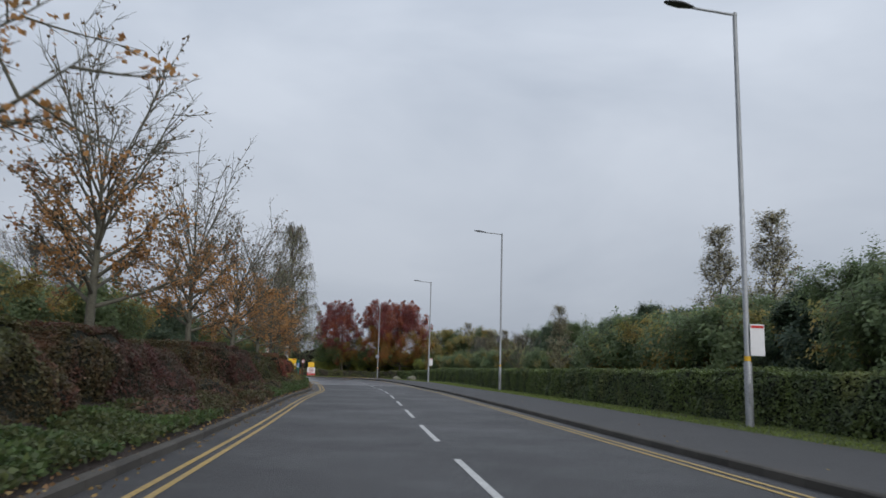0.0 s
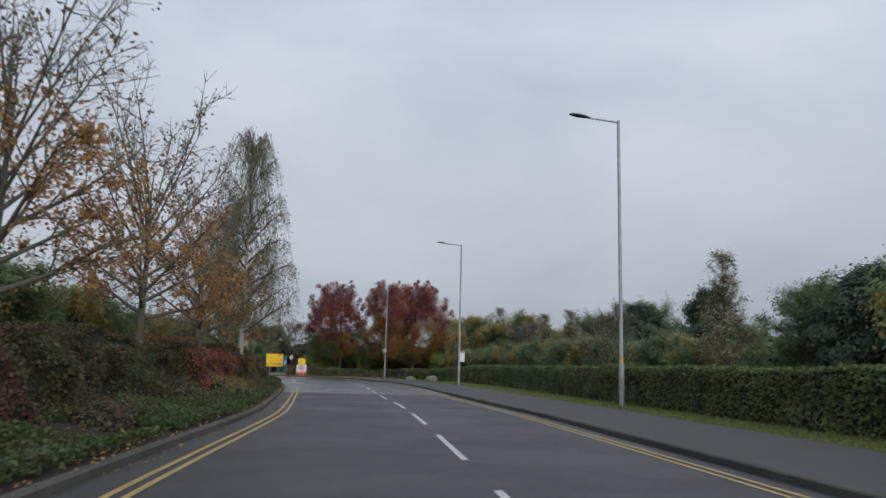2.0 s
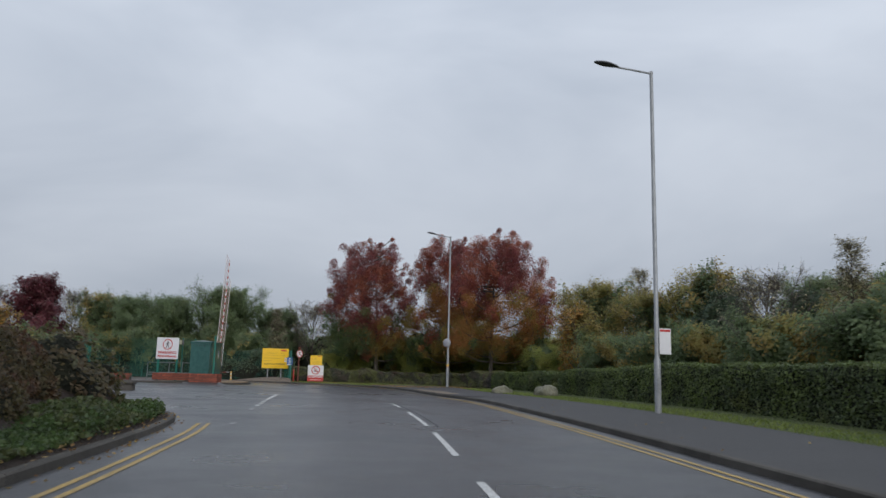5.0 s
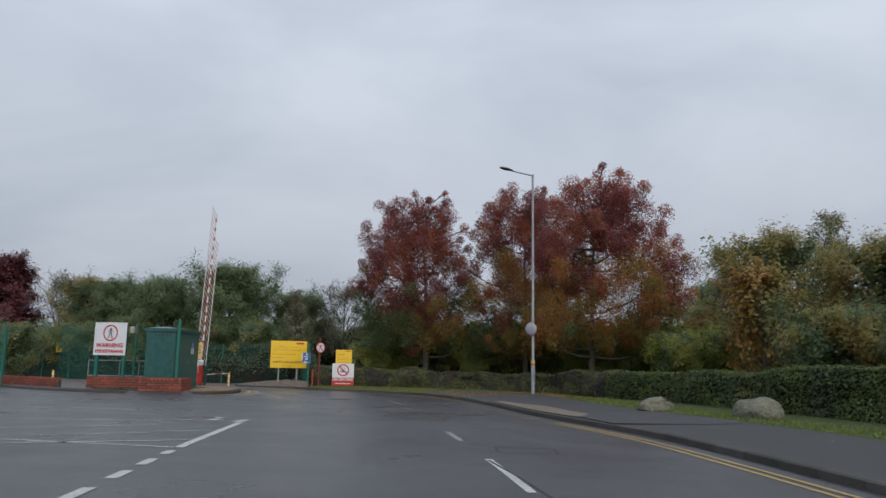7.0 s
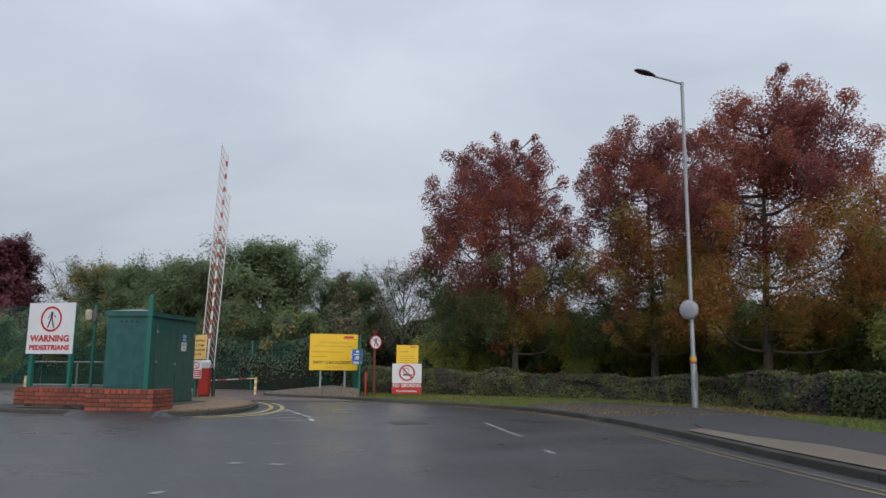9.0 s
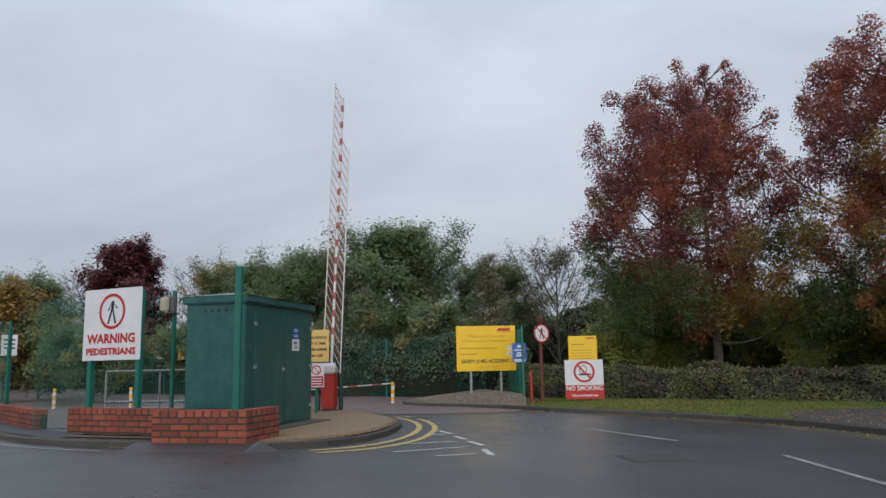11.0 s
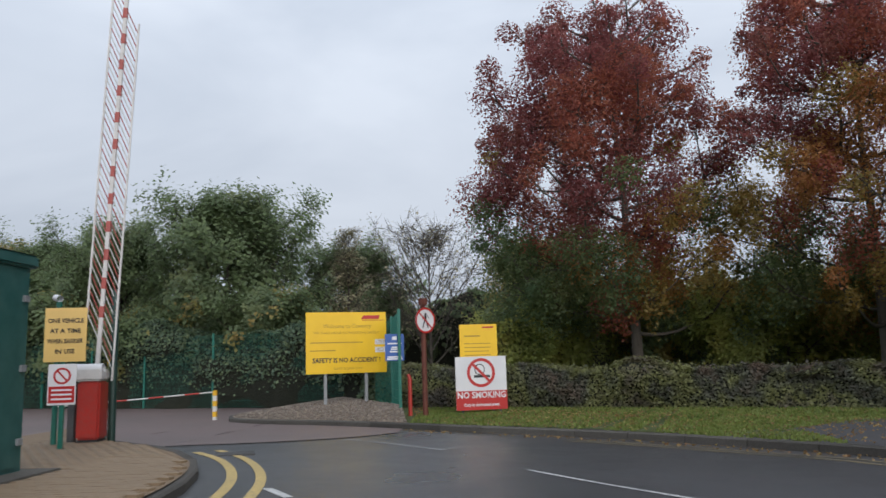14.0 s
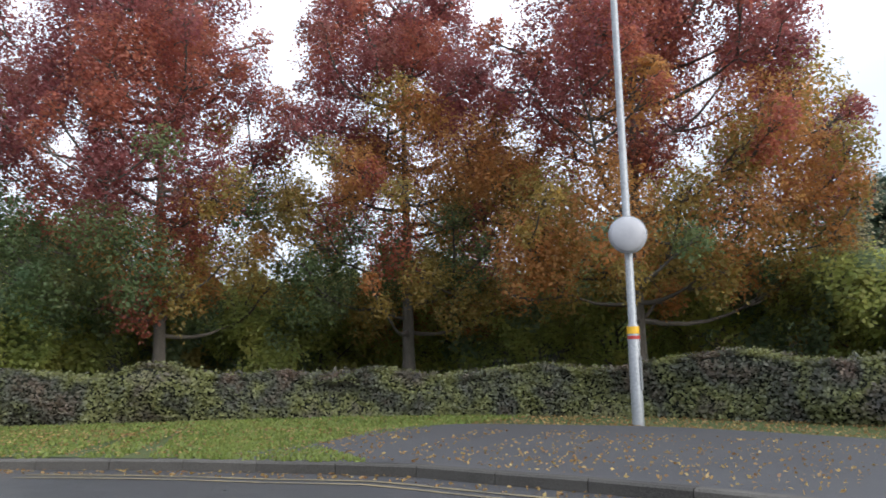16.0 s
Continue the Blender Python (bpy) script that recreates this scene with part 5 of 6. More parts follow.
# ---- street lamps ----
def street_lamp(at, rz, extras=()):
    """A ten metre steel column with a short arm and a flat lantern."""
    t = thing("street_lamp", "tall grey steel street lamp with a flat lantern", "street lamp", at, rz, group="street lamps")
    v, f = tube([(((0, 0, -0.3), (0, 0, 1.45), (0, 0, 1.5), (0, 0, 10.0)), (0.092, 0.092, 0.066, 0.05)), (((0, 0, 10.0), (0, 0, 10.03)), (0.05, 0.001))], 14)
    part("column", quads_mesh("column", v, f, GALV, True), t)
    v, f = tube([(((0.05, 0, 9.94), (-0.5, 0, 9.97), (-1.15, 0, 10.0)), (0.032, 0.03, 0.03))], 10)
    part("arm", quads_mesh("arm", v, f, GALV, True), t)
    bm = bmesh.new()
    bmesh.ops.create_uvsphere(bm, u_segments=16, v_segments=8, radius=1)
    for q in bm.verts:
        k = 1.0 - 0.35 * max(0.0, q.co.x)
        q.co = Vector((-1.45 + q.co.x * 0.42, q.co.y * 0.15 * k, 10.04 - q.co.x * 0.035 + (q.co.z * (0.075 if q.co.z > 0 else 0.03)) * k))
    me = bpy.data.meshes.new("lantern")
    bm.to_mesh(me)
    bm.free()
    me.materials.append(LAMP_HEAD)
    part("lantern", me, t)
    part("service_door", box_mesh("service_door", -0.05, 0.05, -0.097, -0.085, 0.5, 1.0, GALV, 0.004), t)
    for kind_, z in extras:
        if kind_ == "notice":
            n = part("notice_board", box_mesh("notice_board", 0.02, 0.38, -0.11, -0.098, z, z + 0.72, SIGN_WHITE, 0.004), t, "small white notice strapped to the column")
            part("notice_header", flat("notice_header", bar(0.2, z + 0.66, 0.32, 0.06), SIGN_RED, -0.114), n)
        if kind_ == "band":
            v, f = tube([(((0, 0, z), (0, 0, z + 0.11)), (0.075, 0.075) if z > 1.45 else (0.0955, 0.0955))], 14)
            part("yellow_band", quads_mesh("yellow_band", v, f, YELLOW_STEEL, True), t, "yellow band round the column")
        if kind_ == "redband":
            v, f = tube([(((0, 0, z), (0, 0, z + 0.05)), (0.096, 0.096))], 14)
            part("red_band", quads_mesh("red_band", v, f, RED_STEEL, True), t)
        if kind_ == "box":
            part("control_box", box_mesh("control_box", -0.19, -0.06, -0.08, 0.08, z, z + 0.42, LAMP_HEAD, 0.02), t)
    return t


street_lamp((8.83, 16.45, 0.12), 4, (("notice", 1.62), ("band", 1.5)))
street_lamp((8.86, 47.1, 0.12), 6, (("band", 1.5), ("box", 3.0)))
street_lamp((6.95, 75.4, 0.14), 12, (("notice", 1.62),))
street_lamp((2.62, 104.3, 0.12), 30, (("band", 1.34), ("redband", 1.26)))
street_lamp((-11.0, 13.5, 1.0), 180, ())

# the round traffic mirror seen from behind
mir = thing("traffic_mirror", "round grey traffic mirror clamped to the lamp column", "mirror", (2.52, 104.19, 2.97), -36)
bm = bmesh.new()
bmesh.ops.create_uvsphere(bm, u_segments=32, v_segments=16, radius=0.28)
for q in bm.verts:
    q.co = Vector((q.co.x, q.co.z * 0.35 if q.co.z < 0 else q.co.z * 0.08, q.co.y))
me = bpy.data.meshes.new("dome")
bm.to_mesh(me)
bm.free()
me.materials.append(MIRROR_BACK)
me.polygons.foreach_set("use_smooth", [True] * len(me.polygons))
part("dome", me, mir)
v, f = tube([([(0.285 * math.cos(a), 0.01, 0.285 * math.sin(a)) for a in np.linspace(0, 2 * math.pi, 33)], [0.012] * 33)], 6)
part("rim", quads_mesh("rim", v, f, GALV, True), mir)
part("bracket", box_mesh("bracket", -0.03, 0.03, 0.0, 0.14, -0.04, 0.04, GALV, 0.005), mir)

# ---- boulders ----
for i, (x, y, sx, sy, sz) in enumerate(((4.6, 91.5, 0.5, 0.4, 0.3), (6.25, 88.7, 0.68, 0.5, 0.4))):
    bm = bmesh.new()
    bmesh.ops.create_icosphere(bm, subdivisions=4, radius=1)
    for q in bm.verts:
        d = q.co.normalized()
        k = 1 + 0.22 * noise.noise(d * 1.3 + Vector((i * 7.0, 2, 1))) + 0.07 * noise.noise(d * 4 + Vector((i, 5, 1)))
        q.co = Vector((d.x * sx, d.y * sy, max(d.z * sz, -0.25 * sz))) * k
    me = bpy.data.meshes.new("boulder")
    bm.to_mesh(me)
    bm.free()
    me.materials.append(ROCK)
    me.polygons.foreach_set("use_smooth", [True] * len(me.polygons))
    b = new("boulder", me)
    b.matrix_basis = pose(x, y, 0.15 + sz * 0.2, 0, 0, 25 + 70 * i)
    tagged(b, "weathered mossy grey boulder on the grass verge", "boulder", group="boulders on the verge")

# ---- the gate island ----
IZ = 0.2
ISLAND = resample([(-12.15, 97.85), (-10.75, 97.65), (-10.3, 97.6), (-9.9, 97.95), (-9.52, 98.6), (-9.36, 99.8), (-9.6, 101.5), (-10.2, 102.95), (-11.15, 104.2), (-12.1, 105.05), (-12.9, 106.1), (-13.5, 107.3), (-14.1, 108.6)], 0.25)
isl_in = offset(ISLAND, 0.1)
isl_mid = np.column_stack([np.full(len(ISLAND), -14.4), np.clip(ISLAND[:, 1], 98.2, 108.6)])
tagged(new("pavement_2", loft("pavement_2", [with_z(isl_in * (1 - f) + isl_mid * f, IZ - 0.006 + 0.02 * min(1.0, f * 4)) for f in np.linspace(0, 1, 13)], JOINT_SAND)), "tan block paving on the gate island", "pavement", kind="structure")
for d in (0.34, 0.64):
    paint("yellow_line", offset(ISLAND, -d)[9:36], 0.11, YELLOW_FRESH, "double yellow line curving round the gate island")
for a, b, w in (((-8.78, 101.2), (-8.45, 100.75), 0.10), ((-8.3, 100.4), (-8.0, 99.95), 0.10), ((-7.9, 99.7), (-7.55, 99.2), 0.10), ((-8.85, 100.35), (-8.5, 100.6), 0.06), ((-8.75, 98.9), (-8.05, 99.65), 0.06), ((-8.6, 97.9), (-7.75, 98.95), 0.06), ((-7.45, 98.7), (-7.2, 98.0), 0.10), ((-7.93, 97.72), (-7.45, 98.1), 0.06)):
    paint("bay_dash", np.linspace(a, b, 5), w, WHITE_LINE, "short white dash beside the gate island")

# the dark green kiosk
hut = thing("equipment_kiosk", "dark green equipment kiosk with double doors", "kiosk", (-11.49, 98.9, IZ), 0.0)
W, D, H = 1.12, 2.68, 2.31
part("body", box_mesh("body", -W, 0, 0, D, 0.0, H - 0.06, HUT_GREEN, 0.02), hut)
roof = part("roof", box_mesh("roof", -W - 0.06, 0.06, -0.06, D + 0.06, H - 0.16, H - 0.02, HUT_GREEN, 0.025), hut)
bm = bmesh.new()
vs = [bm.verts.new(p) for p in ((-W - 0.05, -0.05, H - 0.02), (0.05, -0.05, H - 0.02), (0.05, D + 0.05, H - 0.02), (-W - 0.05, D + 0.05, H - 0.02), (-W / 2, 0.5, H + 0.07), (-W / 2, D - 0.5, H + 0.07))]
for q in ((0, 1, 4), (1, 2, 5, 4), (2, 3, 5), (3, 0, 4, 5)):
    bm.faces.new([vs[k] for k in q])
me = bpy.data.meshes.new("roof_cap")
bm.to_mesh(me)
bm.free()
me.materials.append(HUT_GREEN)
part("roof_cap", me, roof)
part("plinth", box_mesh("plinth", -W - 0.1, 0.35, -0.05, D + 0.15, -0.06, 0.035, KERB, 0.01), hut)
for j, (y0, y1) in enumerate(((0.3, 1.42), (1.44, 2.56))):
    dr = part("door", box_mesh("door", 0.0, 0.022, y0, y1, 0.08, H - 0.3, HUT_GREEN, 0.006), hut)
    if j == 0:
        part("handle", box_mesh("handle", 0.022, 0.06, y1 - 0.1, y1 - 0.04, 1.0, 1.06, GALV, 0.008), dr)
    for z in (0.3, 1.05, 1.78):
        part("hinge", box_mesh("hinge", 0.02, 0.05, y0 - 0.05 if j == 0 else y1 - 0.04, y0 + 0.04 if j == 0 else y1 + 0.05, z, z + 0.07, GALV, 0.004), dr)
for k in range(4):
    part("vent_hole", box_mesh("vent_hole", -0.78 + k * 0.13, -0.73 + k * 0.13, -0.004, 0.003, H - 0.30, H - 0.25, SIGN_DARK), hut)
lab = thing("warning_label", "small blue and white labels stuck on the kiosk door", "label", (0, 0, 0))
lab.matrix_basis = hut.matrix_basis @ pose(0.027, 1.88, 0, 0, 0, 90)
part("blue_label", flat("blue_label", bar(0, 1.70, 0.26, 0.21), SIGN_BLUE), lab)
for z in (1.77, 1.735, 1.67, 1.64):
    part("print_bar", flat("print_bar", bar(0, z, 0.18, 0.014), SIGN_WHITE, -0.002), lab)
part("white_label", flat("white_label", bar(0, 1.48, 0.31, 0.22), SIGN_WHITE), lab)
for w_, z in (("Mains", 1.52), ("Gas", 1.44)):
    tm = text_mesh(w_, 0.085, SIGN_DARK, 0.001)
    tm.transform(pose(0, -0.003, z))
    part("print", tm, lab)

# the loose green post in the planter
gp = thing("fence_post", "bare green square steel post in the brick planter", "post", (-10.91, 97.64, 0.60))
part("shaft", box_mesh("shaft", -0.05, 0.05, -0.04, 0.04, -0.2, 2.18, GREEN_STEEL, 0.006), gp)


def sign_posts(t, xs, z0, z1, material, y=0.03, w=0.07):
    for x in xs:
        part("post", box_mesh("post", x - w / 2, x + w / 2, y, y + w, z0, z1, material, 0.005), t)


def walker(t, cx, cz, s, y, material=SIGN_DARK):
    """The pictogram as plain slanted bars."""
    for pts in ([(-0.05, 0.05), (0.06, 0.05), (0.08, 0.34), (-0.04, 0.34)], [(-0.05, 0.07), (0.02, 0.07), (-0.13, -0.36), (-0.19, -0.34)], [(0.0, 0.07), (0.06, 0.06), (0.19, -0.34), (0.12, -0.36)], [(0.06, 0.30), (0.09, 0.26), (0.24, 0.12), (0.19, 0.09)], [(-0.03, 0.31), (-0.06, 0.27), (-0.19, 0.06), (-0.14, 0.04)]):
        part("pictogram_bar", flat("pictogram_bar", [(cx + px * s, cz + pz * s) for px, pz in pts], material, y, 0.002), t)


def letters(t, words, size, material, x, z, y=-0.006, bold=0.0, wide=None):
    me = text_mesh(words, size, material, bold)
    if wide:
        have = max(v.co.x for v in me.vertices) - min(v.co.x for v in me.vertices)
        me.transform(Matrix.Diagonal((wide / have, 1, 1, 1)))
    me.transform(pose(x, y, z))
    return part("lettering", me, t)


# WARNING PEDESTRIANS board
wp = thing("warning_sign", "white warning board with red ring and lettering on posts", "sign", (-13.84, 98.58, 0), -10.5)
part("board", box_mesh("board", -0.67, 0.67, 0.0, 0.02, 1.44, 2.66, SIGN_WHITE, 0.003), wp)
part("red_ring", ring_mesh("red_ring", 0.0, 2.27, 0.255, 0.305, SIGN_RED, -0.004), wp)
walker(wp, 0.0, 2.255, 0.56, -0.004)
letters(wp, "WARNING", 0.215, SIGN_RED, 0, 1.80, bold=0.008, wide=1.13)
letters(wp, "PEDESTRIANS", 0.155, SIGN_RED, 0, 1.585, bold=0.007, wide=1.16)
sign_posts(wp, (-0.52, 0.60), 0.2, 2.62, GREEN_STEEL, 0.021, 0.09)

# mesh fence beside the kiosk
def mesh_fence(name, label, pts, z0, z1, step=0.055, category="fence", post_paint=GREEN_STEEL, last_post=True):
    t = thing(name, label, category, group="green mesh fences")
    pts = np.asarray(pts, float)
    for a, b in zip(pts[:-1], pts[1:]):
        ln = np.linalg.norm(b - a)
        k = max(1, int(round(ln / 2.5)))
        for i in range(0 if a is pts[0] or np.allclose(a, pts[0]) else 1, k + 1):
            p = a + (b - a) * i / k
            if i == k and not last_post and np.allclose(b, pts[-1]):
                continue
            part("post", box_mesh("post", p[0] - 0.03, p[0] + 0.03, p[1] - 0.03, p[1] + 0.03, z0 - 0.1, z1 + 0.06, post_paint, 0.004), t)
        n = int(ln / step)
        runs = []
        for i in range(n):
            p = a + (b - a) * (i + 0.5) / n
            runs.append((((p[0], p[1], z0), (p[0], p[1], z1)), (0.0036, 0.0036)))
        for z in np.arange(z0, z1 + 0.01, 0.2):
            runs.append((((a[0], a[1], z), (b[0], b[1], z)), (0.003, 0.003)))
        v, f = tube(runs, 3)
        part("mesh_panel", quads_mesh("mesh_panel", v, f, GREEN_STEEL), t)
    return t


mesh_fence("mesh_fence", "green steel mesh fence behind the warning board", [(-12.7, 100.1), (-13.25, 99.5), (-14.42, 98.8), (-16.2, 99.5)], 0.25, 2.62, last_post=False)
mesh_fence("mesh_fence", "tall green mesh fence along the yard edge", [(-8.4, 109.55), (-8.85, 111.9), (-9.7, 114.4), (-12.5, 116.3), (-18.0, 118.6), (-25.0, 121.5), (-34.0, 124.5)], 0.05, 2.3, 0.06)
mesh_fence("mesh_fence", "green mesh fence at the yard's far side", [(-19.0, 100.6), (-20.6, 103.4), (-24.5, 107.5)], 0.1, 2.5, 0.06)

cl_ = thing("flood_light", "small weathered floodlight on a fence post", "light", (-13.36, 99.42, 2.42), 10)
part("housing", box_mesh("housing", -0.09, 0.07, -0.09, 0.03, -0.12, 0.14, HOUSING, 0.02), cl_)
part("visor", box_mesh("visor", 0.09, 0.18, -0.07, 0.03, -0.16, 0.16, LAMP_HEAD, 0.015), cl_)

rail = thing("pedestrian_rail", "galvanised pedestrian guard rail beside the yard", "railing", (-15.6, 100.75, 0.1), -4)
runs = []
for z in (0.42, 0.55, 1.15):
    runs.append((((0, 0, z), (3.2, 0, z)), (0.024, 0.024)))
v, f = tube(runs, 8)
part("bar", quads_mesh("bar", v, f, GALV, True), rail)
for x in (0, 1.3, 2.1, 3.2):
    v, f = tube([(((x, 0, -0.05), (x, 0, 1.15)), (0.024, 0.024))], 8)
    part("upright", quads_mesh("upright", v, f, GALV, True), rail)


# ---- the raised barrier ----
bar_t = thing("barrier", "raised red and white lattice barrier arm on a red cabinet", "barrier", (-12.48, 104.9, IZ - 0.05), 8)
part("foot", box_mesh("foot", -0.19, 0.14, -0.19, 0.19, -0.02, 0.1, SIGN_DARK, 0.02), bar_t)
part("cabinet", box_mesh("cabinet", -0.19, 0.14, -0.19, 0.19, 0.1, 0.95, RED_STEEL, 0.03), bar_t)
part("cabinet_top", box_mesh("cabinet_top", -0.26, 0.16, -0.22, 0.2, 0.95, 1.12, WHITE_STEEL, 0.03), bar_t)
part("hinge_drum", quads_mesh("hinge_drum", *tube([(((-0.28, -0.1, 1.12), (0.15, -0.1, 1.12)), (0.085, 0.085))], 14), SIGN_WHITE, True), bar_t, "white hinge drum of the arm")
part("black_post", box_mesh("black_post", -0.36, -0.26, -0.06, 0.06, 0.0, 1.2, LAMP_HEAD, 0.01), bar_t)
tip = pose(0, 0, 0, 0, 2.35, 0)  # the raised arm leans a little past upright
arm = part("arm", box_mesh("arm", -0.05, 0.01, -0.025, 0.025, 1.0, 8.0, WHITE_STEEL, 0.006), bar_t, "white arm with red stripes")
arm.matrix_basis = tip
for k in range(14):
    z = 1.9 + k * 0.44
    part("red_stripe", box_mesh("red_stripe", -0.053, 0.013, -0.028, 0.028, z, z + 0.17, RED_FADED), arm)
for x, z0, z1 in ((-0.235, 1.35, 8.4), (0.205, 0.95, 6.65)):
    part("side_rail", box_mesh("side_rail", x - 0.014, x + 0.014, -0.014, 0.014, z0, z1, WHITE_STEEL, 0.004), bar_t).matrix_basis = tip
zs = np.arange(1.6, 8.2, 0.125)
for k, z in enumerate(zs):
    for x0, z0, x1, z1 in ((-0.235, z + 0.36, -0.055, z), (0.015, z - 0.12, 0.205, z - 0.5)):
        if z0 > 6.9 and x1 > 0.1 or z0 > 8.4:
            continue
        v, f = tube([(((x0, 0, z0), (x1, 0, z1)), (0.0085, 0.0085))], 4)
        part("slat", quads_mesh("slat", v, f, RED_FADED if k % 2 else WHITE_STEEL), bar_t).matrix_basis = tip
gpole = thing("steel_pole", "dark green steel pole beside the barrier", "pole", (-12.24, 104.98, 0.1))
v, f = tube([(((0, 0, 0), (0, 0, 2.33), (0, 0, 2.38)), (0.056, 0.056, 0.045))], 12)
part("shaft", quads_mesh("shaft", v, f, GREEN_DARK, True), gpole)
cam_t = thing("security_camera", "small white bullet camera on a green pole", "camera", (-12.75, 104.2, 0.2), 20)
v, f = tube([(((0, 0.35, 0), (0, 0.35, 2.1)), (0.04, 0.04))], 8)
part("pole", quads_mesh("pole", v, f, GREEN_STEEL, True), cam_t)
v, f = tube([(((-0.02, 0.2, 2.12), (0.08, -0.06, 2.08)), (0.05, 0.045))], 10)
part("housing", quads_mesh("housing", v, f, SIGN_WHITE, True), cam_t)

ov = thing("vehicle_sign", "cream sign about one vehicle at a time, above a smoking notice", "sign", (-12.37, 103.85, 0.2), 14)
part("board", box_mesh("board", -0.27, 0.27, 0, 0.012, 1.18, 1.92, SIGN_CREAM, 0.003), ov)
for w_, z in (("ONE VEHICLE", 1.74), ("AT A TIME", 1.60), ("WHEN BARRIER", 1.46), ("IN USE", 1.32)):
    letters(ov, w_, 0.085, SIGN_DARK, 0, z, bold=0.002, wide=0.46 if len(w_) > 10 else None)
part("notice", box_mesh("notice", -0.2, 0.16, 0, 0.012, 0.60, 1.15, SIGN_WHITE, 0.003), ov)
part("notice_ring", ring_mesh("notice_ring", -0.02, 0.99, 0.085, 0.112, SIGN_RED, -0.003), ov)
part("notice_slash", flat("notice_slash", [(-0.09, 1.06), (-0.075, 1.075), (0.055, 0.925), (0.04, 0.91)], SIGN_RED, -0.004), ov)
part("notice_panel", flat("notice_panel", bar(-0.02, 0.74, 0.33, 0.22), SIGN_RED, -0.003), ov)
for z in (0.80, 0.74, 0.68):
    part("print_bar", flat("print_bar", bar(-0.02, z, 0.26, 0.025), SIGN_WHITE, -0.005), ov)
sign_posts(ov, (-0.02,), 0.0, 1.9, GREEN_STEEL, 0.014, 0.06)

for x, y, rz in ((-13.15, 111.85, 0), (-21.8, 109.9, 20), (-24.6, 109.6, 20)):
    hb = thing("chain_post", "yellow and white striped post holding a red and white bar", "bollard", (x, y, 0.0), rz, group="striped posts")
    for k in range(6):
        part("band", box_mesh("band", -0.045, 0.045, -0.045, 0.045, -0.03 + k * 0.125, 0.095 + k * 0.125, YELLOW_STEEL if k % 2 else WHITE_STEEL, 0.004), hb)
    if x < -20:
        continue
    v, f = tube([(((-0.02, 0, 0.68), (-1.3, -0.3, 0.60), (-3.4, -0.9, 0.48)), (0.018, 0.018, 0.018))], 6)
    part("crossbar", quads_mesh("crossbar", v, f, WHITE_STEEL, True), hb)
    for k in range(4):
        u = 0.1 + k * 0.24
        v, f = tube([(((-0.02 - 3.3 * u, -0.86 * u, 0.68 - 0.2 * u), (-0.02 - 3.3 * (u + 0.1), -0.86 * (u + 0.1), 0.68 - 0.2 * (u + 0.1))), (0.0195, 0.0195))], 6)
        part("red_sleeve", quads_mesh("red_sleeve", v, f, RED_STEEL, True), hb)

# ---- the yellow board, gravel bed and the other signs at the bend ----
GB = resample([(-8.2, 108.0), (-9.3, 108.85), (-10.6, 109.7), (-11.8, 110.35), (-12.5, 111.0), (-12.85, 112.2), (-12.5, 113.8), (-11.7, 115.2)], 0.3)
gin = offset(GB, -0.12)
gmid = np.column_stack([np.linspace(-8.5, -10.6, len(GB)), np.linspace(110.2, 115.0, len(GB))])
tagged(new("gravel_bed", loft("gravel_bed", [with_z(gin * (1 - f_) + gmid * f_, 0.11 + 0.22 * math.sin(math.pi * min(1, f_) * 0.5)) for f_ in np.linspace(0, 1, 6)], GRAVEL)), "heaped gravel bed around the sign posts", "gravel", kind="structure")
tagged(new("verge_2", loft("verge_2", [with_z(np.array([[-8.2, 108.1], [-8.5, 110.3], [-9.0, 112.3], [-10.4, 115.2]]), 0.11), with_z(np.array([[-8.0, 108.3], [-8.2, 110.4], [-8.4, 112.3], [-8.6, 114.6]]), 0.12)], GRASS_SOIL)), "narrow grass edge beside the fence", "grass", kind="structure")

yb = thing("welcome_board", "large yellow welcome board on two grey posts in the gravel", "sign", (-9.95, 111.95, 0.0), 22.5)
part("board", box_mesh("board", -0.99, 0.99, 0.0, 0.03, 1.03, 2.5, SIGN_YELLOW, 0.004), yb)
part("logo_bar", flat("logo_bar", [(0.36, 2.33), (0.80, 2.33), (0.83, 2.42), (0.42, 2.42)], SIGN_RED, -0.004), yb)
part("logo_bar", flat("logo_bar", bar(0.66, 2.30, 0.56, 0.012), SIGN_RED, -0.004), yb)
letters(yb, "Welcome to Coventry", 0.145, SIGN_FAINT, 0.02, 2.16, wide=1.18)
letters(yb, "WE TAKE PRIDE IN WORKING SAFELY", 0.085, SIGN_FAINT, 0.0, 2.0, wide=1.62)
part("print_bar", flat("print_bar", bar(-0.25, 1.77, 1.28, 0.026), SIGN_FAINT, -0.004), yb)
part("print_bar", flat("print_bar", bar(-0.58, 1.58, 0.62, 0.024), SIGN_FAINT, -0.004), yb)
for z, w_ in ((1.77, "1759"), (1.58, "453")):
    part("number_plate", flat("number_plate", bar(0.83, z, 0.26, 0.13), SIGN_WHITE, -0.004), yb)
    letters(yb, w_, 0.12, SIGN_FAINT, 0.83, z, y=-0.008)
letters(yb, "SAFETY IS NO ACCIDENT !", 0.16, SIGN_DARK, 0.0, 1.34, bold=0.004, wide=1.66)
letters(yb, "HAVE A SAFE DAY", 0.085, SIGN_FAINT, 0.02, 1.14, wide=0.70)
sign_posts(yb, (-0.52, 0.48), 0.0, 2.4, GALV, 0.032, 0.07)

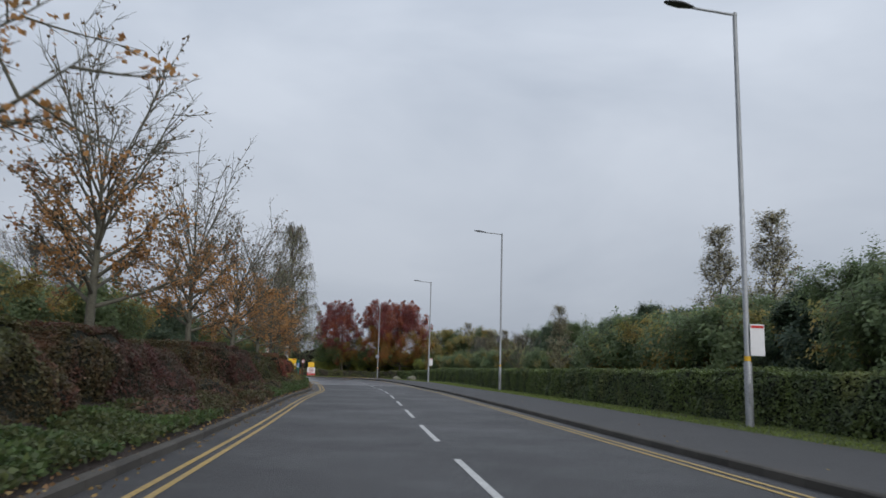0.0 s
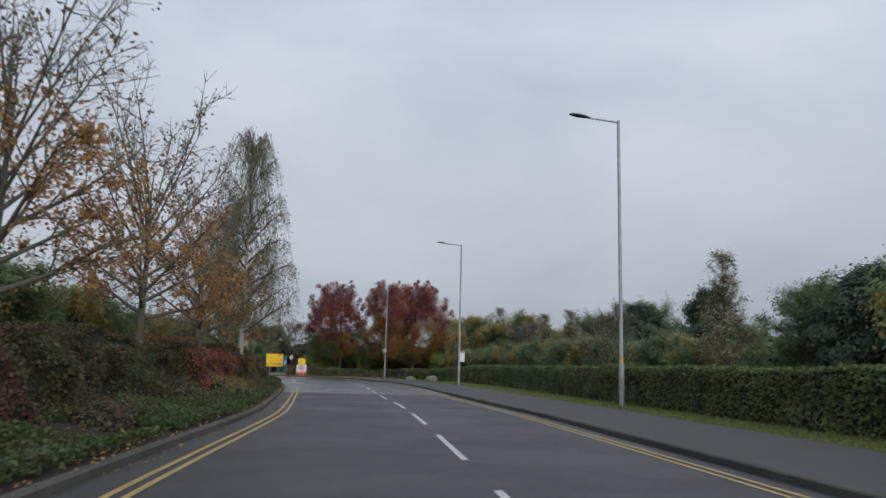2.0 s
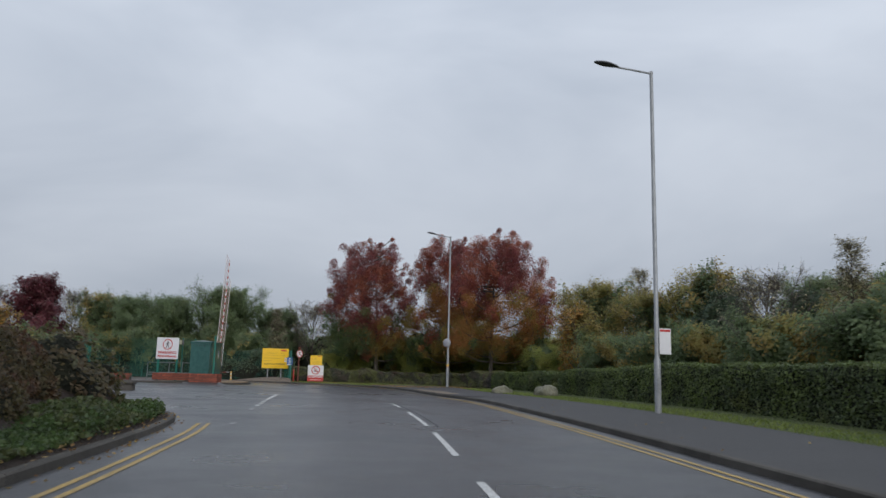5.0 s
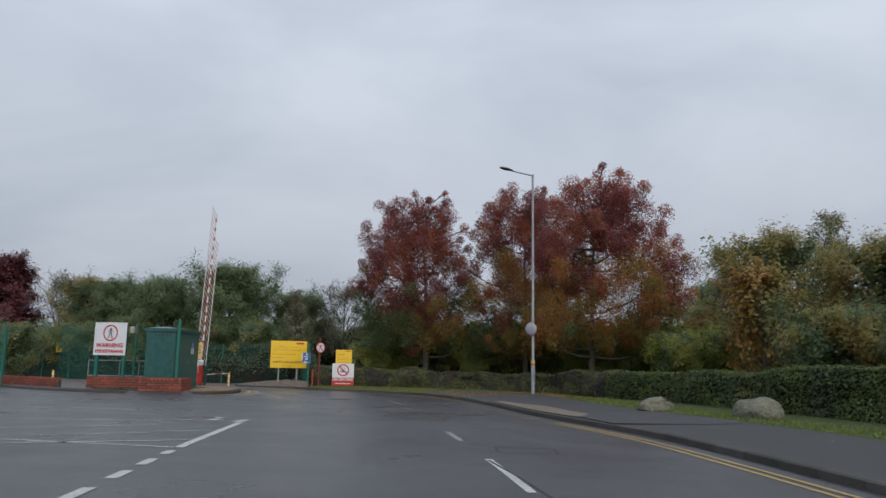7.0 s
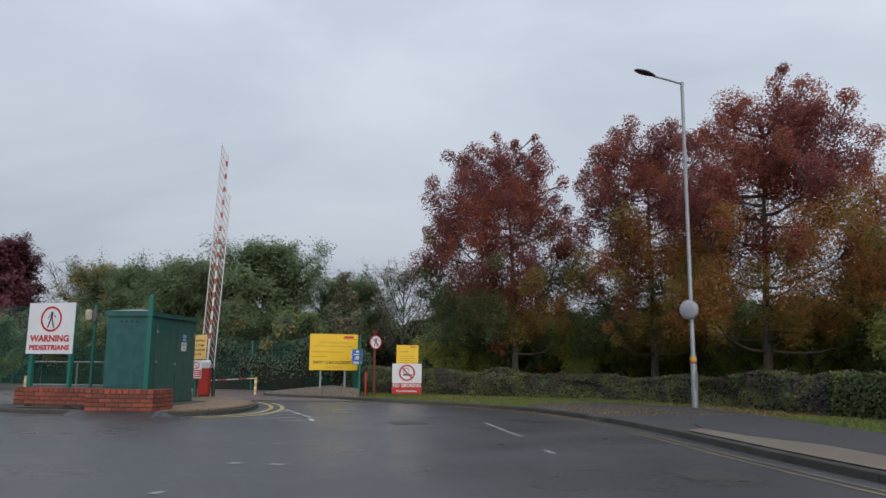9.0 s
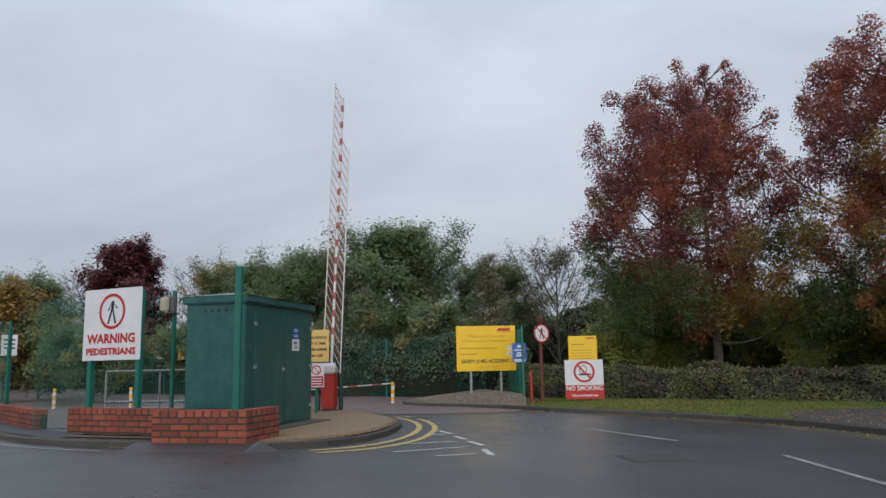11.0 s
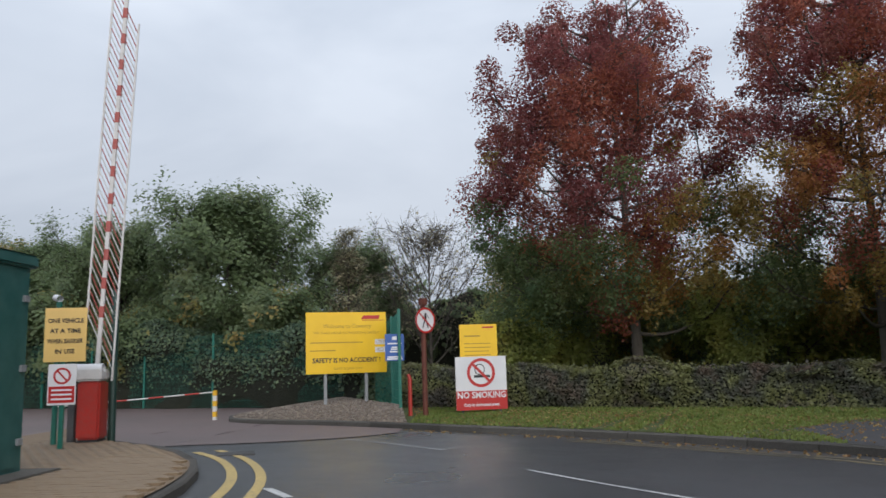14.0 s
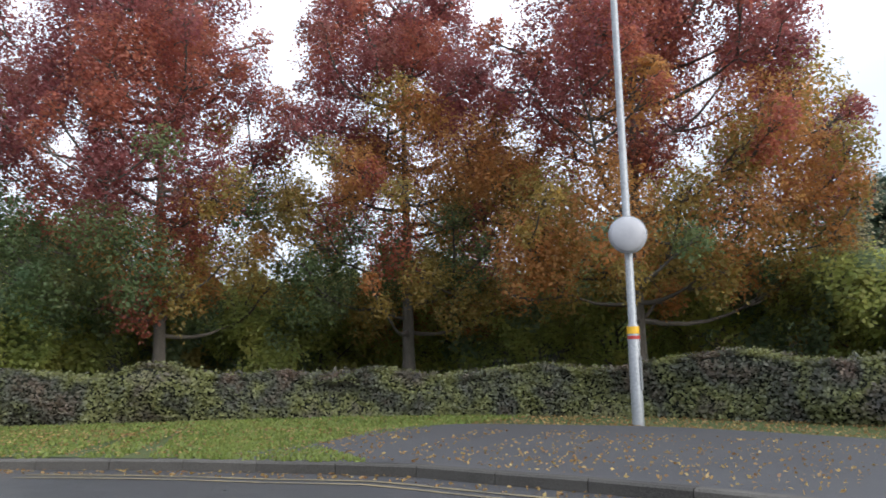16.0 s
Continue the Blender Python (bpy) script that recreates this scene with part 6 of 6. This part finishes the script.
ns = thing("smoking_sign", "white and red no smoking board on short legs in the grass", "sign", (-6.72, 110.45, 0.12), 13.5)
part("board", box_mesh("board", -0.57, 0.57, 0.0, 0.02, 0.05, 1.2, SIGN_WHITE, 0.003), ns)
part("red_panel", flat("red_panel", bar(0, 0.255, 1.14, 0.41), SIGN_RED, -0.004), ns)
letters(ns, "NO SMOKING", 0.19, SIGN_WHITE, 0, 0.365, bold=0.0045, wide=1.08)
letters(ns, "Only in designated areas.", 0.09, SIGN_WHITE, 0, 0.16, bold=0.003, wide=0.80)
part("ring", ring_mesh("ring", 0.0, 0.85, 0.25, 0.315, SIGN_RED, -0.004), ns)
part("cigarette", flat("cigarette", bar(0.02, 0.77, 0.36, 0.055), SIGN_DARK, -0.0035), ns)
part("smoke_curl", ring_mesh("smoke_curl", -0.03, 0.92, 0.10, 0.12, SIGN_DARK, -0.0035, 24), ns)
part("slash", flat("slash", [(-0.215, 1.03), (-0.175, 1.07), (0.215, 0.67), (0.175, 0.63)], SIGN_RED, -0.006), ns)
for x in (-0.42, 0.42):
    part("leg", box_mesh("leg", x - 0.025, x + 0.025, 0.022, 0.06, -0.15, 0.9, LAMP_HEAD, 0.004), ns)

nb = thing("notice_board", "small yellow notice board behind the no smoking sign", "sign", (-6.75, 110.75, 0.12), 13.5)
part("board", box_mesh("board", -0.43, 0.43, 0.0, 0.02, 0.95, 1.92, SIGN_YELLOW, 0.003), nb)
part("logo_bar", flat("logo_bar", bar(0.22, 1.85, 0.26, 0.035), SIGN_RED, -0.004), nb)
for k, w_ in enumerate((0.36, 0.0, 0.6, 0.6, 0.56, 0.6, 0.6)):
    if w_:
        part("print_bar", flat("print_bar", bar(-0.30 + w_ / 2 - 0.03, 1.66 - k * 0.085, w_, 0.018 if k else 0.03), SIGN_FAINT, -0.004), nb)
sign_posts(nb, (-0.3, 0.3), -0.1, 1.8, GALV, 0.022, 0.05)

bs = thing("caution_sign", "blue caution notice fixed to the end of the mesh fence", "sign", (-8.52, 109.62, 0.0), 14)
part("board", box_mesh("board", -0.2, 0.2, -0.06, -0.045, 1.28, 1.84, SIGN_BLUE, 0.003), bs)
part("logo_bar", flat("logo_bar", bar(0, 1.75, 0.1, 0.07), SIGN_WHITE, -0.064), bs)
for z, w_ in ((1.64, 0.30), (1.56, 0.12), (1.52, 0.16), (1.47, 0.2), (1.36, 0.3), (1.32, 0.32)):
    part("print_bar", flat("print_bar", bar(0, z, w_, 0.03), SIGN_WHITE, -0.064), bs)
part("bracket", box_mesh("bracket", -0.03, 0.03, -0.045, 0.03, 1.4, 1.7, GREEN_STEEL), bs)

rp = thing("red_post", "short red steel post beside the fence", "post", (-8.24, 109.95, -0.03))
v, f = tube([(((0, 0, 0), (0, 0, 0.92), (-0.03, 0, 1.02)), (0.045, 0.045, 0.04))], 10)
part("shaft", quads_mesh("shaft", v, f, RED_STEEL, True), rp)

ps_ = thing("pedestrian_sign", "round no pedestrians sign on a rusty brown post", "sign", (-7.92, 109.95, 0.0), 44)
v, f = tube([(((0, 0, -0.1), (0, 0, 2.5)), (0.058, 0.055))], 12)
part("post", quads_mesh("post", v, f, RUST_STEEL, True), ps_)
part("lamp_cap", box_mesh("lamp_cap", -0.08, 0.06, -0.1, 0.06, 2.44, 2.6, RUST_STEEL, 0.02), ps_)
part("disc", flat("disc", disc(0, 2.12, 0.27), SIGN_WHITE, -0.075, 0.012), ps_)
part("ring", ring_mesh("ring", 0, 2.12, 0.235, 0.275, SIGN_RED, -0.08), ps_)
walker(ps_, 0, 2.12, 0.46, -0.079)
part("slash", flat("slash", [(-0.19, 2.28), (-0.165, 2.30), (0.19, 1.96), (0.165, 1.94)], SIGN_RED, -0.082, 0.002), ps_)

# low parapet by the car park entrance
lp = thing("parapet", "low dark stone edging by the car park entrance", "wall", (-11.3, 86.2, 0.0), 4)
part("block", box_mesh("block", -5.0, 0.0, 0.0, 0.5, -0.02, 0.30, KERB, 0.03), lp)
part("coping", box_mesh("coping", -5.0, 0.05, -0.05, 0.55, 0.30, 0.42, KERB, 0.03), lp)

# notices on the yard fences
for x, y, z, w_, h_, m, rz in ((-29.5, 122.75, 1.85, 0.5, 0.6, SIGN_WHITE, 25), (-28.0, 122.25, 1.8, 0.4, 0.6, SIGN_YELLOW, 25), (-24.1, 107.0, 1.8, 0.42, 0.62, SIGN_WHITE, 40), (-19.3, 119.13, 1.45, 0.45, 0.4, SIGN_YELLOW, 22), (-23.6, 106.5, 1.8, 0.42, 0.62, SIGN_WHITE, 40)):
    q = thing("fence_notice", "yellow notice wired to the green mesh fence" if m is SIGN_YELLOW else "white notice wired to the green mesh fence", "notice", (x, y, z), rz, group="fence notices")
    part("plate", box_mesh("plate", -w_ / 2, w_ / 2, -0.02, -0.01, 0, h_, m, 0.002), q)
    part("clip", box_mesh("clip", -0.03, 0.03, -0.01, 0.16, h_ * 0.45, h_ * 0.55, GALV), q)
    for k in range(3):
        part("print_bar", flat("print_bar", bar(0, h_ * (0.75 - 0.2 * k), w_ * 0.7, h_ * 0.07), SIGN_DARK, -0.023), q)

# iron covers in the road
def cover(x, y, w, d, rz, label):
    t = thing("manhole_cover", label, "manhole", (x, y, float(road_z(x, y))), rz, group="iron covers")
    part("frame", box_mesh("frame", -w / 2, w / 2, -d / 2, d / 2, -0.05, 0.006, IRON, 0.002), t)
    part("lid", box_mesh("lid", -w / 2 + 0.05, w / 2 - 0.05, -d / 2 + 0.05, d / 2 - 0.05, -0.04, 0.011, IRON, 0.002), t)


cover(-0.59, 90.5, 0.8, 0.8, 12, "square dark iron cover set in damp asphalt")
cover(-5.05, 97.9, 0.8, 0.8, 20, "square dark iron cover set in damp asphalt")
cover(-10.0, 103.9, 0.5, 0.5, 20, "small iron cover near the gate island")
for a, b in (((-0.36, 82.3), (0.52, 82.2)), ((0.52, 82.2), (0.5, 81.5)), ((-0.36, 82.3), (-0.36, 81.6)), ((-0.36, 81.6), (0.5, 81.5))):
    paint("tar_joint", np.linspace(a, b, 4), 0.03, PATH_DARK, "black tar joint round a road patch")

# footway patches and tactile flags
def patch(name, pts, material, label, z=0.136):
    n = len(pts)
    tagged(new(name, mesh_of(name, [(x, y, z) for x, y in pts], [tuple(range(n))], material)), label, "pavement", kind="structure")


edge_in = inner[(KR[:, 1] > 88.2) & (KR[:, 1] < 95.6)]
edge_out = OR[(OR[:, 1] > 86.6) & (OR[:, 1] < 97.0)]
flag_rim = [(0.72, 96.05), (1.07, 94.63), (1.5, 93.7), (1.78, 93.12), (1.98, 91.8), (2.11, 90.6), (2.40, 89.63), (2.25, 88.9), (1.88, 88.23)]
patch("path_patch_1", [(2.3, 86.15), (4.2, 86.3)] + [tuple(p) for p in edge_out] + [(1.6, 97.6), (0.85, 97.2)] + flag_rim, PATH_DARK, "fresh dark asphalt patch in the footway", 0.134)
patch("path_patch_2", [tuple(p) for p in edge_in] + flag_rim, FLAG, "tan tactile paving at the dropped kerb", 0.132)

# ---- pieces: kerb stones and bricks ----
kerb_run("kerb_1", KR, -1, "dark weathered concrete kerb along the footway")
kerb_run("kerb_2", KL[:int(len(KL) * 0.86)], 1, "dark weathered concrete kerb along the bank")
kerb_run("kerb_3", ISLAND, 1, "rounded concrete kerb of the gate island", 0.10)
kerb_run("kerb_4", GB, -1, "low concrete kerb round the gravel bed", 0.11)
kerb_run("kerb_5", [(-12.2, 97.6), (-14.6, 98.0), (-17.0, 99.3), (-19.5, 101.4)], -1, "low kerb in front of the brick wall", 0.10)
tagged(new("pavement_3", loft("pavement_3", [with_z(np.array([(-12.15, 97.75), (-14.6, 98.15), (-17.0, 99.45), (-19.5, 101.5)]), 0.195), with_z(np.array([(-12.15, 98.3), (-14.5, 98.8), (-16.7, 100.1), (-19.2, 102.0)]), 0.2)], PATH_DARK)), "narrow mossy strip in front of the wall", "pavement", kind="structure")

# the wall strip's yellow line and the leaf litter along its kerb
paint("yellow_line", resample([(-16.6, 98.75), (-14.44, 98.02), (-13.09, 97.7), (-12.7, 97.62)], 0.4), 0.09, YELLOW_FAINT, "worn yellow line in front of the brick wall")

brick_flat = box_mesh("brick", 0, 0.275, 0, 0.1, 0, 0.084, BRICK, 0.008)
brick_head = box_mesh("brick", 0, 0.125, 0, 0.215, 0, 0.1, BRICK, 0.008)


def brick_wall(t, a, b, z0, courses, cap=True):
    """Stretcher courses from a to b, with bricks on edge along the top."""
    a, b = np.asarray(a, float), np.asarray(b, float)
    ln = np.linalg.norm(b - a)
    ang = math.degrees(math.atan2(b[1] - a[1], b[0] - a[0]))
    base = pose(a[0], a[1], z0, 0, 0, ang)
    top = courses * 0.094
    core = box_mesh("mortar_core", 0.006, ln - 0.006, 0.006, 0.21, -0.02, top + (0.095 if cap else 0), MORTAR)
    part("mortar_core", core, t).matrix_basis = base
    n = int(ln / 0.285)
    s = ln / n / 0.285
    for r in range(courses):
        for i in range(-(r % 2), n):
            x0 = (i + 0.5 * (r % 2)) * 0.285 * s
            w = 0.285 * s
            cut0, cut1 = max(0, x0), min(ln, x0 + w)
            if cut1 - cut0 < 0.04:
                continue
            k = part("brick", brick_flat, t)
            k.matrix_basis = base @ pose(cut0 + 0.005, random.uniform(-0.003, 0.003), r * 0.094 + 0.005) @ Matrix.Diagonal(((cut1 - cut0 - 0.01) / 0.275, 1, 1, 1))
    if cap:
        m = int(ln / 0.135)
        for i in range(m):
            k = part("brick", brick_head, t)
            k.matrix_basis = base @ pose(i * ln / m + 0.005, random.uniform(-0.004, 0.004), top + 0.004)


# paving blocks of the island, laid in running bond; the ones beside the road are pieces
from_isl = resample(ISLAND, 0.1)


def on_island(x, y):
    k = np.argmin(np.hypot(from_isl[:, 0] - x, from_isl[:, 1] - y))
    d = normals2(from_isl)[k]
    return (x - from_isl[k, 0]) * d[0] + (y - from_isl[k, 1]) * d[1] > 0.2


island_top = bpy.data.objects["pavement_2"]
block = box_mesh("paving_block", -0.0985, 0.0985, -0.0485, 0.0485, -0.03, 0.0, BLOCKS, 0.003)
rest_v, rest_f = [], []
ca, sa = math.cos(radians(-10)), math.sin(radians(-10))
count = 0
for r in range(-36, 84):
    for c in range(-24, 24):
        u, w = (c + 0.5 * (r % 2)) * 0.2, r * 0.1
        x, y = -10.6 + u * ca - w * sa, 100.0 + u * sa + w * ca
        if x < -13.3 or y < 97.9 or y > 107.5 or not on_island(x, y) or (x < -10.45 and y < 98.6) or (-12.75 < x < -11.1 and 98.7 < y < 101.75):
            continue
        z = IZ + 0.019 + random.uniform(-0.0015, 0.0015)
        if x > -11.1 and y < 103.4 and count < 300:
            count += 1
            k = part("paving_block", block, island_top)
            k.matrix_basis = pose(x, y, z, random.uniform(-0.4, 0.4), random.uniform(-0.4, 0.4), -10)
        else:
            n0 = len(rest_v)
            for px, py in ((-0.098, -0.048), (0.098, -0.048), (0.098, 0.048), (-0.098, 0.048)):
                rest_v.append((x + px * ca - py * sa, y + px * sa + py * ca, z))
            for px, py in ((-0.099, -0.049), (0.099, -0.049), (0.099, 0.049), (-0.099, 0.049)):
                rest_v.append((x + px * ca - py * sa, y + px * sa + py * ca, z - 0.02))
            rest_f += [(n0, n0 + 1, n0 + 2, n0 + 3)] + [(n0 + 4 + q, n0 + 4 + (q + 1) % 4, n0 + (q + 1) % 4, n0 + q) for q in range(4)]
tagged(new("block_field", quads_mesh("block_field", np.array(rest_v), np.array(rest_f), BLOCKS)), "tan paving blocks in the rear of the gate island", "paving", kind="stuff")

# loose stones on the gravel heap
rg = np.random.default_rng(404)
n_st = 5200
fi, ff = rg.uniform(0, len(GB) - 1.01, n_st), rg.uniform(0.02, 1.0, n_st)
k0 = fi.astype(int)
edge_p = gin[k0] * (1 - (fi - k0)[:, None]) + gin[k0 + 1] * (fi - k0)[:, None]
mid_p = gmid[k0] * (1 - (fi - k0)[:, None]) + gmid[k0 + 1] * (fi - k0)[:, None]
xy = edge_p * (1 - ff[:, None]) + mid_p * ff[:, None]
zz = 0.11 + 0.22 * np.sin(np.pi * ff * 0.5)
cube = np.array([(-1, -1, -1), (1, -1, -1), (1, 1, -1), (-1, 1, -1), (-0.6, -0.7, 1), (0.7, -0.6, 1), (0.6, 0.7, 1), (-0.7, 0.6, 1)], float)
quad = np.array([(0, 3, 2, 1), (4, 5, 6, 7), (0, 1, 5, 4), (1, 2, 6, 5), (2, 3, 7, 6), (3, 0, 4, 7)])
ang = rg.uniform(0, 2 * np.pi, n_st)
size = rg.uniform(0.012, 0.03, (n_st, 3)) * np.array([1, 0.8, 0.6])
p = cube[None] * size[:, None, :]
px, py = p[..., 0] * np.cos(ang)[:, None] - p[..., 1] * np.sin(ang)[:, None], p[..., 0] * np.sin(ang)[:, None] + p[..., 1] * np.cos(ang)[:, None]
sv = np.stack([px + xy[:, 0:1], py + xy[:, 1:2], p[..., 2] + zz[:, None] + 0.01], -1).reshape(-1, 3)
sf = (quad[None] + 8 * np.arange(n_st)[:, None, None]).reshape(-1, 4)
tagged(new("gravel_stones", quads_mesh("gravel_stones", sv, sf, GRAVEL_STONE)), "loose brown and grey stones on the gravel heap", "gravel", kind="stuff")

fv = [(-12.5, 97.0, 0.075), (-10.5, 97.05, 0.07), (-10.12, 97.5, 0.085), (-12.5, 97.5, 0.2), (-10.55, 97.5, 0.2), (-10.5, 97.66, 0.2)]
tagged(new("pavement_5", mesh_of("pavement_5", fv, [(0, 1, 4, 3), (1, 2, 5, 4)], ASPHALT_WET)), "asphalt haunch along the foot of the planter", "pavement", kind="structure")
pl = thing("brick_planter", "low red brick planter with soldier coping", "planter", kind="structure")
brick_wall(pl, (-12.2, 97.46), (-10.64, 97.46), 0.185, 4)
brick_wall(pl, (-10.64, 97.46), (-10.62, 98.45), 0.185, 4)
part("soil", quads_mesh("soil", [(-12.1, 97.6, 0.63), (-10.7, 97.6, 0.63), (-10.7, 98.6, 0.63), (-12.1, 98.6, 0.63)], [(0, 1, 2, 3)], SOIL), pl)
bw = thing("brick_wall", "low red brick wall with soldier coping below the fence", "wall", kind="structure")
brick_wall(bw, (-14.55, 98.48), (-12.2, 98.05), 0.27, 3)
bw2 = thing("brick_wall", "low red brick wall beyond the gap", "wall", kind="structure")
brick_wall(bw2, (-21.5, 103.4), (-16.3, 99.7), 0.17, 3)
